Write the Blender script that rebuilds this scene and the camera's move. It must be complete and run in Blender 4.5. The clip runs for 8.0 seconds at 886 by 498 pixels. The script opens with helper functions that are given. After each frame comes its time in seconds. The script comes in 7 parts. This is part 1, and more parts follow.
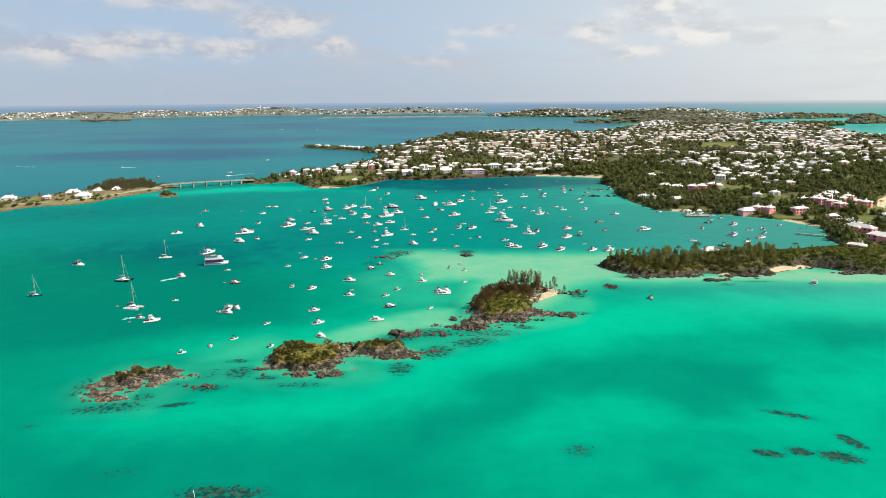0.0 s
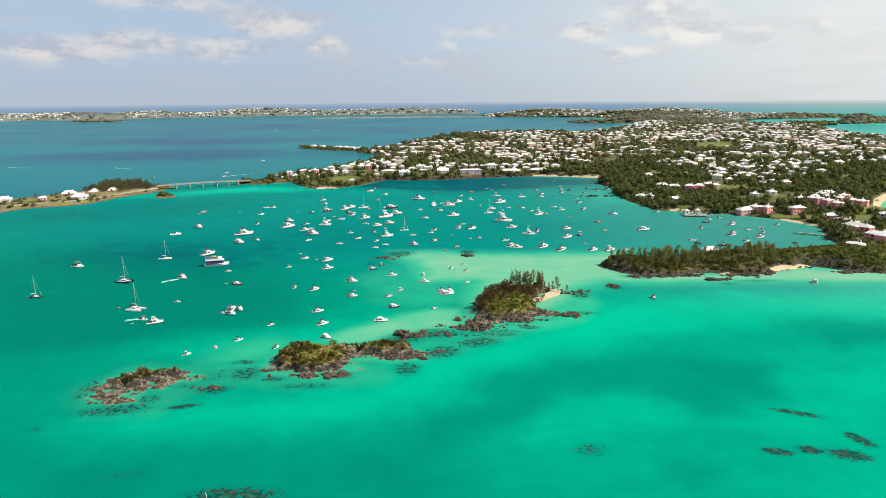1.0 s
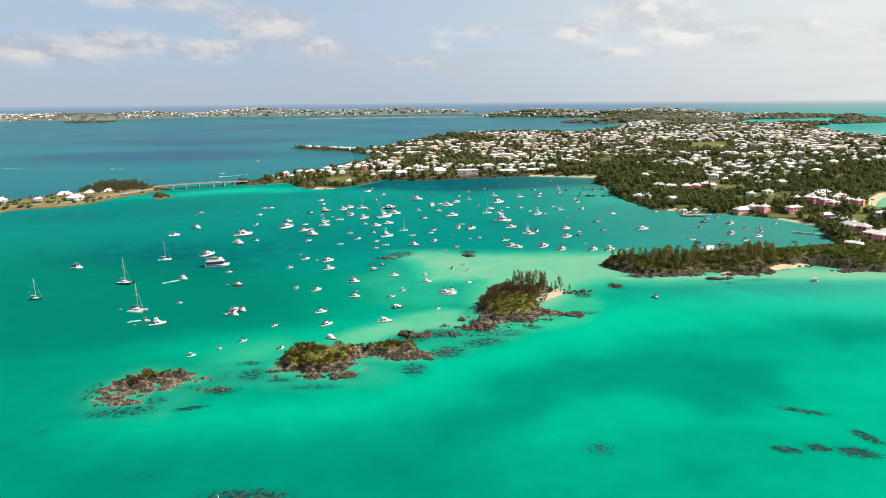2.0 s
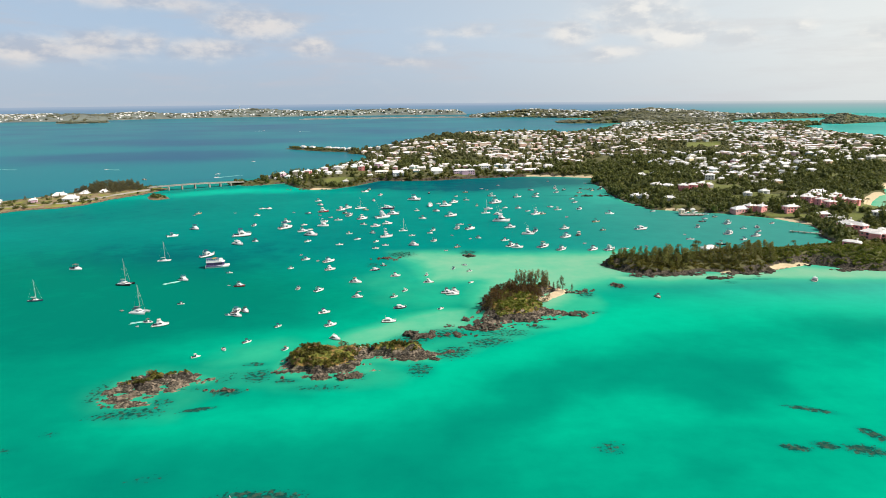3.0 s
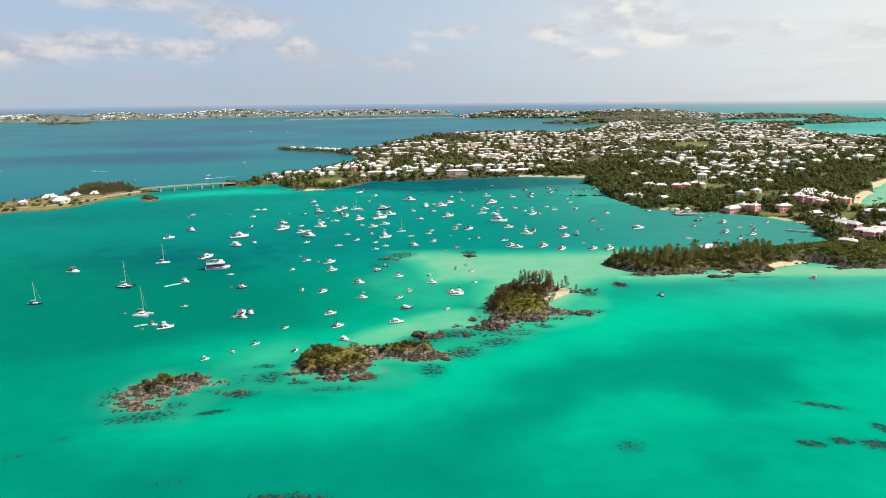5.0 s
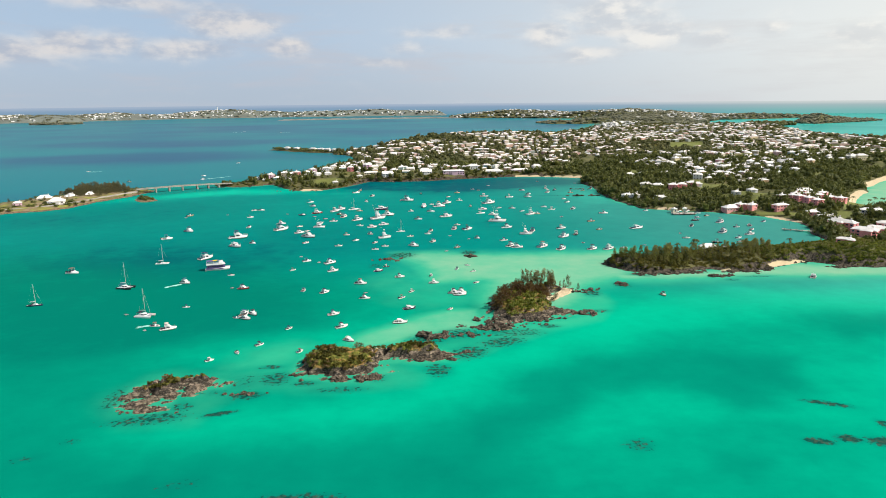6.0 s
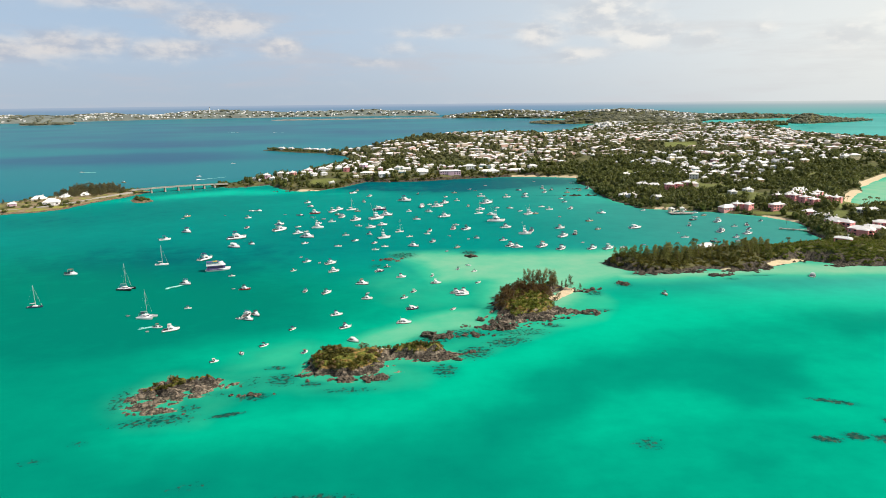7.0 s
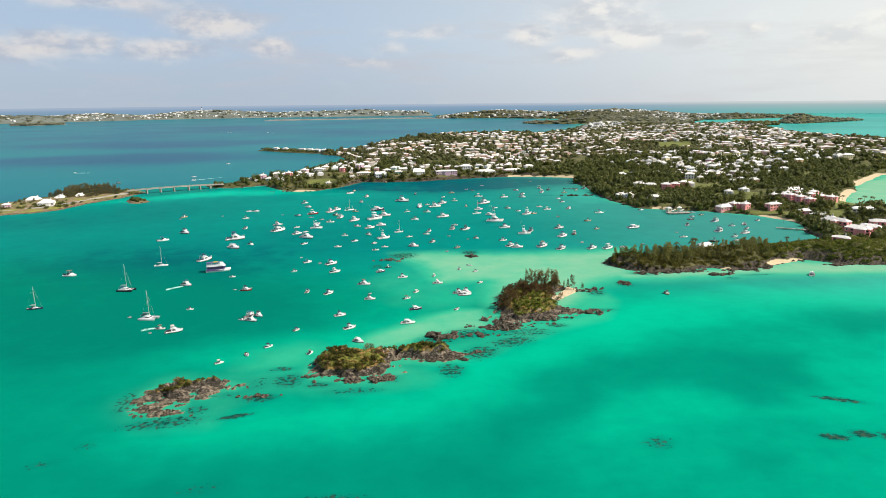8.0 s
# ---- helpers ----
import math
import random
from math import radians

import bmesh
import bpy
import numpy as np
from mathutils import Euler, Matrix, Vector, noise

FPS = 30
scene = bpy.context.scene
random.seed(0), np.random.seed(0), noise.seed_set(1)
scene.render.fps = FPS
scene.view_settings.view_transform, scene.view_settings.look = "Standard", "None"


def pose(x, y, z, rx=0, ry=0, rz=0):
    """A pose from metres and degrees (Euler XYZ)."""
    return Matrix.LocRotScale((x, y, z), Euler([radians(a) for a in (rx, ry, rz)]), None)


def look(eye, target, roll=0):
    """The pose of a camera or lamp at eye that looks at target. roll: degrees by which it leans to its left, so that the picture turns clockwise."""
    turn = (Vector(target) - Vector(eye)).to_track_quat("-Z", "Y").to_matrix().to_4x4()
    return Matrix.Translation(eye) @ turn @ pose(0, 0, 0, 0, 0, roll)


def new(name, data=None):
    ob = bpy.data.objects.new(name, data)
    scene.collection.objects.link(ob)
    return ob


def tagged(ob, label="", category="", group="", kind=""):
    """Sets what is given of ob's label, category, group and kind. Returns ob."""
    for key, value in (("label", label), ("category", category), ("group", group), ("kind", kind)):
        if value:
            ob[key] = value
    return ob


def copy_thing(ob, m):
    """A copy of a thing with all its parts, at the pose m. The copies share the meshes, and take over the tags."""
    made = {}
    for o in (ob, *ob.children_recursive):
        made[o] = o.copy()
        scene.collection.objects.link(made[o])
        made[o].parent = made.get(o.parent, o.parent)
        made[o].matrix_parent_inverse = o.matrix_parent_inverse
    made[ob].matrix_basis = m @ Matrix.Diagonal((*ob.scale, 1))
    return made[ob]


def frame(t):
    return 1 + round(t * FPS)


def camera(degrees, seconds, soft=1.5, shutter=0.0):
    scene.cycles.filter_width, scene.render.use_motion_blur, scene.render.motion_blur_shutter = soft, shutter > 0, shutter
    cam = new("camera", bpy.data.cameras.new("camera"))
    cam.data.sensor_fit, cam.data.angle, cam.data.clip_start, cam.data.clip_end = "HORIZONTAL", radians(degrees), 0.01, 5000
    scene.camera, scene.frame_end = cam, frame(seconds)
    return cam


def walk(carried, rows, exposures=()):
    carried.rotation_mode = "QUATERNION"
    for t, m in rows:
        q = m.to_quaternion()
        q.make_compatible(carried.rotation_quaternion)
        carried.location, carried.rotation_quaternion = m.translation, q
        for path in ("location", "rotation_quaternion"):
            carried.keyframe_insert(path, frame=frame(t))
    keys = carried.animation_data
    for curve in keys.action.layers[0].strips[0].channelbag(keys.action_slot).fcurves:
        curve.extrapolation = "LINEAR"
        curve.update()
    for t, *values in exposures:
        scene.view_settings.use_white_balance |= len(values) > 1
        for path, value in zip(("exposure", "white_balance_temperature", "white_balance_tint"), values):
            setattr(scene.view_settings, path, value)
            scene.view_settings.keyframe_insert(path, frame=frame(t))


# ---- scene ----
# ---------------------------------------------------------------- camera
cam = camera(68.6, 8.0, soft=0.7)
ROWS = [  # seconds, x, y, z, yaw, pitch, roll
    (0.0, 0.06, -0.08, 110.03, 0.018, -13.075, -0.427),
    (0.5, -2.64, -0.04, 110.04, -0.274, -13.064, -0.446),
    (1.0, -5.32, 0.00, 110.04, -0.570, -13.053, -0.464),
    (1.5, -8.01, 0.05, 110.04, -0.871, -13.042, -0.480),
    (3.0, -16.06, 0.27, 110.01, -1.797, -13.012, -0.518),
    (3.5, -18.74, 0.36, 109.99, -2.112, -13.003, -0.527),
    (4.0, -21.44, 0.47, 109.98, -2.430, -12.994, -0.535),
    (4.5, -24.14, 0.59, 109.97, -2.752, -12.986, -0.542),
    (6.0, -32.30, 1.06, 109.95, -3.729, -12.967, -0.556),
    (6.5, -35.06, 1.26, 109.96, -4.058, -12.963, -0.559),
    (7.0, -37.83, 1.48, 109.97, -4.389, -12.959, -0.561),
    (7.5, -40.62, 1.72, 110.00, -4.720, -12.957, -0.562),
    (8.0, -43.43, 1.99, 110.03, -5.053, -12.956, -0.563),
]
EXPOSURE = 0.2
walk(cam, [(t, pose(x, y, z, 90 + pitch, 0, yaw) @ pose(0, 0, 0, 0, 0, roll))
           for t, x, y, z, yaw, pitch, roll in ROWS], exposures=[(0.0, EXPOSURE), (8.0, EXPOSURE)])

# ---------------------------------------------------------------- sun and sky
SUN_AZ, SUN_EL = radians(104), radians(46)      # clockwise from +y, above the horizon
sun_way = Vector((math.sin(SUN_AZ) * math.cos(SUN_EL), math.cos(SUN_AZ) * math.cos(SUN_EL), math.sin(SUN_EL)))
sun = new("sun", bpy.data.lights.new("sun", "SUN"))
sun.data.energy, sun.data.angle, sun.data.color = 4.5, radians(0.6), (1.0, 0.94, 0.85)
sun.matrix_world = look(sun_way * 1000, (0, 0, 0))

world = bpy.data.worlds.new("sky")
scene.world = world
world.use_nodes = True


class Net:
    """Small helper to write node trees in few lines."""

    def __init__(self, tree):
        self.tree, self.nodes, self.links = tree, tree.nodes, tree.links

    def put(self, socket, value):
        if isinstance(value, bpy.types.NodeSocket):
            self.links.new(value, socket)
        elif isinstance(value, (tuple, list)) and len(value) == 3 and socket.type == "RGBA":
            socket.default_value = (*value, 1)
        else:
            socket.default_value = value

    def node(self, kind, out=0, settings=None, **given):
        n = self.nodes.new("ShaderNode" + kind)
        given_settings = settings or {}
        if "operation" in given_settings:
            n.operation = given_settings["operation"]
        if "use_clamp" in given_settings:
            n.use_clamp = given_settings["use_clamp"]
        if "interpolation_type" in given_settings:
            n.interpolation_type = given_settings["interpolation_type"]
        if "attribute_name" in given_settings:
            n.attribute_name = given_settings["attribute_name"]
        for key, value in given.items():
            self.put(n.inputs[int(key[1:]) if key[0] == "i" and key[1:].isdigit() else key.replace("_", " ")], value)
        return n.outputs[out]

    def math(self, op, a, b=0.0, c=None, clamp=False):
        more = {} if c is None else {"i2": c}
        return self.node("Math", settings={"operation": op, "use_clamp": clamp}, i0=a, i1=b, **more)

    def vec(self, op, a, b=(0, 0, 0)):
        return self.node("VectorMath", settings={"operation": op}, i0=a, i1=b)

    def mix(self, f, a, b, blend="MIX"):
        n = self.nodes.new("ShaderNodeMix")
        n.data_type, n.blend_type = "RGBA", blend
        self.put(n.inputs[0], f), self.put(n.inputs[6], a), self.put(n.inputs[7], b)
        return n.outputs[2]

    def noise(self, scale, detail=4.0, rough=0.55, vector=None, out=0):
        more = {} if vector is None else {"Vector": vector}
        return self.node("TexNoise", out, Scale=scale, Detail=detail, Roughness=rough, **more)

    def band(self, value, lo, hi):
        return self.node("MapRange", settings={"interpolation_type": "SMOOTHSTEP"}, i0=value, i1=lo, i2=hi, i3=0.0, i4=1.0)

    def ramp(self, f, stops):
        n = self.nodes.new("ShaderNodeValToRGB")
        e = n.color_ramp.elements
        while len(e) < len(stops):
            e.new(0.5)
        for one, (at, colour) in zip(e, stops):
            one.position, one.color = at, (*colour, 1)
        self.put(n.inputs[0], f)
        return n.outputs[0]

    def bump(self, height, strength=0.3, distance=0.1):
        return self.node("Bump", Strength=strength, Distance=distance, Height=height)


def build_sky():
    w = Net(world.node_tree)
    w.nodes.clear()
    way = w.node("TexCoord")
    nishita = w.nodes.new("ShaderNodeTexSky")
    nishita.sky_type, nishita.sun_disc = "NISHITA", False
    nishita.sun_elevation, nishita.sun_rotation = SUN_EL, SUN_AZ
    nishita.altitude, nishita.air_density, nishita.dust_density, nishita.ozone_density = 100, 1.0, 2.5, 1.0
    sky = w.mix(1.0, nishita.outputs[0], (0.092, 0.092, 0.092), "MULTIPLY")
    split = w.nodes.new("ShaderNodeSeparateXYZ")
    w.links.new(way, split.inputs[0])
    x, y, z = split.outputs
    # thin milky veil that thickens towards the horizon and the sun
    to_sun = w.nodes.new("ShaderNodeVectorMath")
    to_sun.operation = "DOT_PRODUCT"
    w.links.new(way, to_sun.inputs[0])
    to_sun.inputs[1].default_value = sun_way
    glow = w.band(to_sun.outputs["Value"], -0.33, 0.62)
    low = w.band(z, 0.55, 0.0)
    veil = w.math("MULTIPLY", low, 0.9)
    milk = w.mix(glow, (0.40, 0.52, 0.68), (0.91, 0.90, 0.83))
    milk = w.mix(w.band(z, 0.10, 0.0), milk, w.mix(glow, (0.42, 0.50, 0.60), (0.85, 0.85, 0.80)))
    sky = w.mix(veil, sky, milk)
    # flat-based fair-weather cumulus: big shapes broken up by finer noise
    azimuth = w.math("ARCTAN2", x, y)
    flat = w.node("CombineXYZ", i0=azimuth, i1=w.math("MULTIPLY", z, 1.9), i2=0.0)
    big = w.noise(16.0, 3.0, 0.5, flat)
    fine = w.noise(36.0, 4.0, 0.5, flat)
    body = w.math("ADD", w.math("MULTIPLY", big, 0.64), w.math("MULTIPLY", fine, 0.36))
    heap = None
    for az, el, wide, tall, power in CLOUDS:
        dx = w.math("MULTIPLY", w.math("SUBTRACT", azimuth, radians(az)), 1 / radians(wide * 1.45))
        dz = w.math("MULTIPLY", w.math("SUBTRACT", z, radians(el)), 1 / radians(tall * 1.35))
        r2 = w.math("ADD", w.math("MULTIPLY", dx, dx), w.math("MULTIPLY", dz, dz))
        one = w.math("MULTIPLY", w.math("EXPONENT", w.math("MULTIPLY", r2, -1.0)), power)
        heap = one if heap is None else w.math("MAXIMUM", heap, one)
    shape = w.math("ADD", w.math("MULTIPLY", heap, 0.92), w.math("MULTIPLY", w.math("SUBTRACT", body, 0.5), 1.15))
    thick = w.band(shape, -0.10, 0.98)
    cover = w.math("MULTIPLY", w.math("MULTIPLY", thick, thick), w.math("SUBTRACT", 2.9, w.math("MULTIPLY", thick, 1.9)))
    # thin grey layers between the heaps
    layer = w.noise(5.0, 5.0, 0.6, w.node("CombineXYZ", i0=azimuth, i1=w.math("MULTIPLY", z, 7.0), i2=3.7))
    haze = w.math("MULTIPLY", w.band(layer, 0.46, 0.72), w.band(z, 0.20, 0.10))
    sky = w.mix(w.math("MULTIPLY", haze, 0.75), sky, w.mix(glow, (0.44, 0.47, 0.54), (0.70, 0.70, 0.67)))
    above = w.node("CombineXYZ", i0=w.math("ADD", azimuth, 0.006), i1=w.math("MULTIPLY", w.math("ADD", z, 0.014), 1.9), i2=0.0)
    relief = w.math("SUBTRACT", w.noise(19.0, 4.0, 0.55, flat), w.noise(19.0, 4.0, 0.55, above))
    lit = w.band(relief, -0.16, 0.17)
    sunny = w.mix(glow, (0.70, 0.66, 0.63), (0.92, 0.90, 0.83))
    dull = w.mix(glow, (0.40, 0.44, 0.52), (0.68, 0.69, 0.67))
    sky = w.mix(w.math("MULTIPLY", cover, 0.78), sky, w.mix(lit, dull, sunny))
    back = w.node("Background", Color=sky, Strength=1.0)
    w.links.new(back, w.nodes.new("ShaderNodeOutputWorld").inputs[0])


# azimuth, elevation, half width, half height (degrees), density of the heaps of cloud
CLOUDS = [
    (-29.5, 3.8, 3.2, 0.8, 1.0), (-25.0, 4.3, 2.2, 0.8, 1.0), (-22.0, 4.3, 1.9, 0.75, 0.9), (-17.3, 4.1, 3.0, 0.65, 1.0), (-13.3, 5.9, 2.6, 0.95, 1.1),
    (-8.9, 4.4, 1.4, 0.6, 0.95), (-1.9, 3.1, 2.6, 0.4, 0.55), (1.0, 4.2, 1.6, 0.5, 0.6), (12.8, 5.1, 1.6, 0.8, 1.0), (15.9, 3.6, 1.7, 0.5, 0.85),
    (18.0, 6.7, 3.2, 1.2, 0.9), (20.8, 5.0, 2.3, 0.9, 0.95), (25.4, 4.4, 1.8, 0.5, 0.8), (29.6, 4.9, 0.9, 0.5, 0.8), (35.3, 4.4, 1.8, 0.7, 0.9),
    (-21.0, 7.3, 6.0, 0.5, 0.65), (3.5, 5.4, 3.0, 0.4, 0.6), (-35.0, 4.4, 2.5, 0.8, 0.9), (41.0, 5.0, 3.0, 1.0, 0.9)]
build_sky()
# ---------------------------------------------------------------- materials
def material(name, roughness=0.8, metallic=0.0, specular=0.4):
    m = bpy.data.materials.new(name)
    m.use_nodes = True
    n = Net(m.node_tree)
    bsdf = next(x for x in n.nodes if x.type == "BSDF_PRINCIPLED")
    bsdf.inputs["Roughness"].default_value = roughness
    bsdf.inputs["Metallic"].default_value = metallic
    bsdf.inputs["Specular IOR Level"].default_value = specular
    return m, n, bsdf


def place_of(n):
    return n.node("NewGeometry")


def attribute(n, name):
    return n.node("Attribute", 2, settings={"attribute_name": name})


def mottled(name, colour, spread=0.18, scale=1.5, roughness=0.75, metallic=0.0, specular=0.4, bump=0.0, object_random=0.0):
    """A plain surface with blotches at two scales and, if wanted, a different value on each object."""
    m, n, b = material(name, roughness, metallic, specular)
    where = place_of(n)
    big, fine = n.noise(scale * 0.3, 3, 0.5, where), n.noise(scale * 2.5, 5, 0.6, where)
    f = n.math("ADD", n.math("MULTIPLY", big, 0.6), n.math("MULTIPLY", fine, 0.4))
    dark = tuple(c * (1 - spread) for c in colour)
    light = tuple(min(1, c * (1 + spread)) for c in colour)
    c = n.mix(n.band(f, 0.3, 0.7), dark, light)
    if object_random:
        r = n.node("ObjectInfo", 5)
        c = n.mix(1.0, c, n.mix(r, (1 - object_random,) * 3, (1, 1, 1)), "MULTIPLY")
    n.put(b.inputs["Base Color"], c)
    if bump:
        n.put(b.inputs["Normal"], n.bump(fine, bump, 0.3 / scale))
    return m


def choice(name, colours, roughness=0.7, per_island=False, spread=0.12, scale=1.0, specular=0.3):
    """One of several paints, picked at random for each object (or each loose piece of a joined mesh)."""
    m, n, b = material(name, roughness, 0, specular)
    r = n.node("NewGeometry", 8) if per_island else n.node("ObjectInfo", 5)
    ramp = n.nodes.new("ShaderNodeValToRGB")
    ramp.color_ramp.interpolation = "CONSTANT"
    e = ramp.color_ramp.elements
    while len(e) < len(colours):
        e.new(0.5)
    for i, one in enumerate(e):
        one.position, one.color = i / len(colours), (*colours[i], 1)
    n.put(ramp.inputs[0], r)
    stain = n.band(n.noise(scale, 5, 0.6, place_of(n)), 0.35, 0.7)
    n.put(b.inputs["Base Color"], n.mix(1.0, ramp.outputs[0], n.mix(stain, (1 - spread,) * 3, (1, 1, 1)), "MULTIPLY"))
    return m


def leafy(name, dark, light, roughness=0.6, per_object=True):
    """Foliage: patches at tree size, flecks at leaf size; each tree (or each loose clump) has its own tint."""
    m, n, b = material(name, roughness, 0, 0.25)
    where = place_of(n)
    tint = n.node("ObjectInfo", 5) if per_object else n.node("NewGeometry", 8)
    crown = n.noise(0.9 if per_object else 0.30, 4, 0.62, where)
    f = n.math("ADD", n.math("MULTIPLY", crown, 0.55 if per_object else 0.75), n.math("MULTIPLY", tint, 0.45 if per_object else 0.16))
    c = n.mix(n.band(f, 0.22 if per_object else 0.27, 0.75 if per_object else 0.64), dark, light)
    # here and there a yellower or a browner kind
    kind = n.band(n.noise(0.11, 3, 0.6, where), 0.54, 0.66)
    c = n.mix(n.math("MULTIPLY", kind, 0.55), c, tuple(v * k for v, k in zip(light, (1.15, 1.05, 0.8))))
    n.put(b.inputs["Base Color"], c)
    # light that comes through the leaves
    through_leaf = n.node("BsdfTranslucent", Color=c)
    out = next(x for x in n.nodes if x.type == "OUTPUT_MATERIAL")
    n.links.new(n.node("MixShader", i0=0.48, i1=b.outputs[0], i2=through_leaf), out.inputs[0])
    return m


def water_material():
    m, n, b = material("sea_water", 0.2, 0, 0.002)
    b.inputs["IOR"].default_value = 1.33
    where = place_of(n)
    depth_and_shade, pale, reef, far, bay = (attribute(n, k) for k in ("depth_and_shade", "pale", "reef", "far", "bay"))
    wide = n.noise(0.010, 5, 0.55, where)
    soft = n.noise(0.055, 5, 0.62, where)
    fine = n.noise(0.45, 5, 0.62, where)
    d = n.math("ADD", depth_and_shade, n.math("ADD", n.math("MULTIPLY", n.math("SUBTRACT", wide, 0.5), 0.45), n.math("ADD", n.math("MULTIPLY", n.math("SUBTRACT", soft, 0.5), 0.38), n.math("MULTIPLY", n.math("SUBTRACT", n.noise(0.17, 4, 0.6, n.vec("MULTIPLY", where, (0.7, 1.2, 1.0))), 0.5), 0.16))), clamp=True)
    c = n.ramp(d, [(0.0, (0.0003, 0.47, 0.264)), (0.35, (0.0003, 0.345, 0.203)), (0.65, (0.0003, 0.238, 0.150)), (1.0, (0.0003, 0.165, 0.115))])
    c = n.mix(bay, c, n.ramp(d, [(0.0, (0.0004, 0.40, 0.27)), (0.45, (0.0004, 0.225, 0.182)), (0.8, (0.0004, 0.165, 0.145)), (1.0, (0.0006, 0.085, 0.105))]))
    # haze and sky reflection painted into the cove below the hotel, milkier eastwards
    cove_haze = n.math("MULTIPLY", bay, n.band(n.node("SeparateXYZ", 0, i0=where), 20, 300))
    c = n.mix(n.math("MULTIPLY", cove_haze, 0.62), c, n.mix(d, (0.085, 0.330, 0.270), (0.055, 0.200, 0.175)))
    sand = n.math("ADD", pale, n.math("MULTIPLY", n.math("SUBTRACT", n.noise(0.04, 5, 0.62, where), 0.5), 0.45))
    c = n.mix(n.math("MULTIPLY", n.band(sand, 0.15, 1.0), 0.9), c, (0.050, 0.440, 0.245))
    c = n.mix(n.math("MULTIPLY", n.band(sand, 0.62, 1.25), 0.75), c, (0.33, 0.450, 0.300))
    streak = n.math("ADD", n.noise(0.0020, 5, 0.55, n.vec("MULTIPLY", where, (1.0, 1.2, 1.0))), attribute(n, "sound_tone"))
    open_sea = n.mix(n.band(streak, 0.40, 0.98), (0.020, 0.092, 0.165), (0.016, 0.172, 0.200))
    c = n.mix(far, c, open_sea)
    c = n.mix(attribute(n, "east"), c, n.mix(n.band(streak, 0.50, 1.1), (0.035, 0.285, 0.255), (0.055, 0.375, 0.315)))
    grain = n.math("ADD", n.math("MULTIPLY", n.noise(0.55, 2, 0.5, where), 0.8), n.math("MULTIPLY", n.noise(1.6, 3, 0.55, where), 0.2))
    # broken coral heads and weed: the thicker the reef, the more of it shows
    weed = n.band(n.math("ADD", reef, n.math("MULTIPLY", n.math("SUBTRACT", grain, 0.5), 2.4)), 0.52, 0.86)
    weed = n.math("MULTIPLY", weed, n.band(reef, 0.10, 0.32))
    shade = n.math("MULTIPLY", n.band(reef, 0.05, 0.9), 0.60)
    c = n.mix(shade, c, (0.002, 0.150, 0.115))
    c = n.mix(n.math("MULTIPLY", weed, 0.84), c, n.mix(n.band(fine, 0.42, 0.66), (0.004, 0.040, 0.034), (0.055, 0.068, 0.045)))
    n.put(b.inputs["Base Color"], c)
    # the open water beyond the causeway is less sheltered and mirrors more of the sky
    n.put(b.inputs["Specular IOR Level"], n.math("ADD", n.math("MULTIPLY", far, 0.0008), 0.0006))
    ripple = n.math("ADD", n.noise(0.35, 4, 0.65, where), n.math("MULTIPLY", n.noise(2.4, 3, 0.6, where), 0.35))
    n.put(b.inputs["Normal"], n.bump(ripple, 0.30, 0.12))
    return m


def land_material():
    """Ground of the large island: grass and scrub, rock on banks, sand on beaches."""
    m, n, b = material("island_ground", 0.9, 0, 0.2)
    where = place_of(n)
    sand, rock, lawn = (attribute(n, k) for k in ("sand", "rock", "lawn"))
    soft, fine = n.noise(0.05, 5, 0.6, where), n.noise(0.7, 5, 0.65, where)
    scrub = n.mix(n.band(soft, 0.35, 0.65), (0.050, 0.056, 0.018), (0.135, 0.125, 0.048))
    scrub = n.mix(n.math("MULTIPLY", n.band(fine, 0.5, 0.75), 0.5), scrub, (0.14, 0.13, 0.055))
    c = n.mix(lawn, scrub, n.mix(fine, (0.105, 0.135, 0.028), (0.200, 0.205, 0.055)))
    cliff = n.mix(n.band(fine, 0.38, 0.62), (0.020, 0.017, 0.012), (0.120, 0.096, 0.068))
    c = n.mix(n.band(n.math("ADD", rock, n.math("MULTIPLY", n.math("SUBTRACT", fine, 0.5), 0.9)), 0.35, 0.65), c, cliff)
    c = n.mix(n.band(n.math("ADD", sand, n.math("MULTIPLY", n.math("SUBTRACT", soft, 0.5), 0.4)), 0.4, 0.6), c, n.mix(fine, (0.47, 0.36, 0.21), (0.66, 0.54, 0.35)))
    n.put(b.inputs["Base Color"], c)
    n.put(b.inputs["Normal"], n.bump(fine, 0.6, 0.5))
    return m


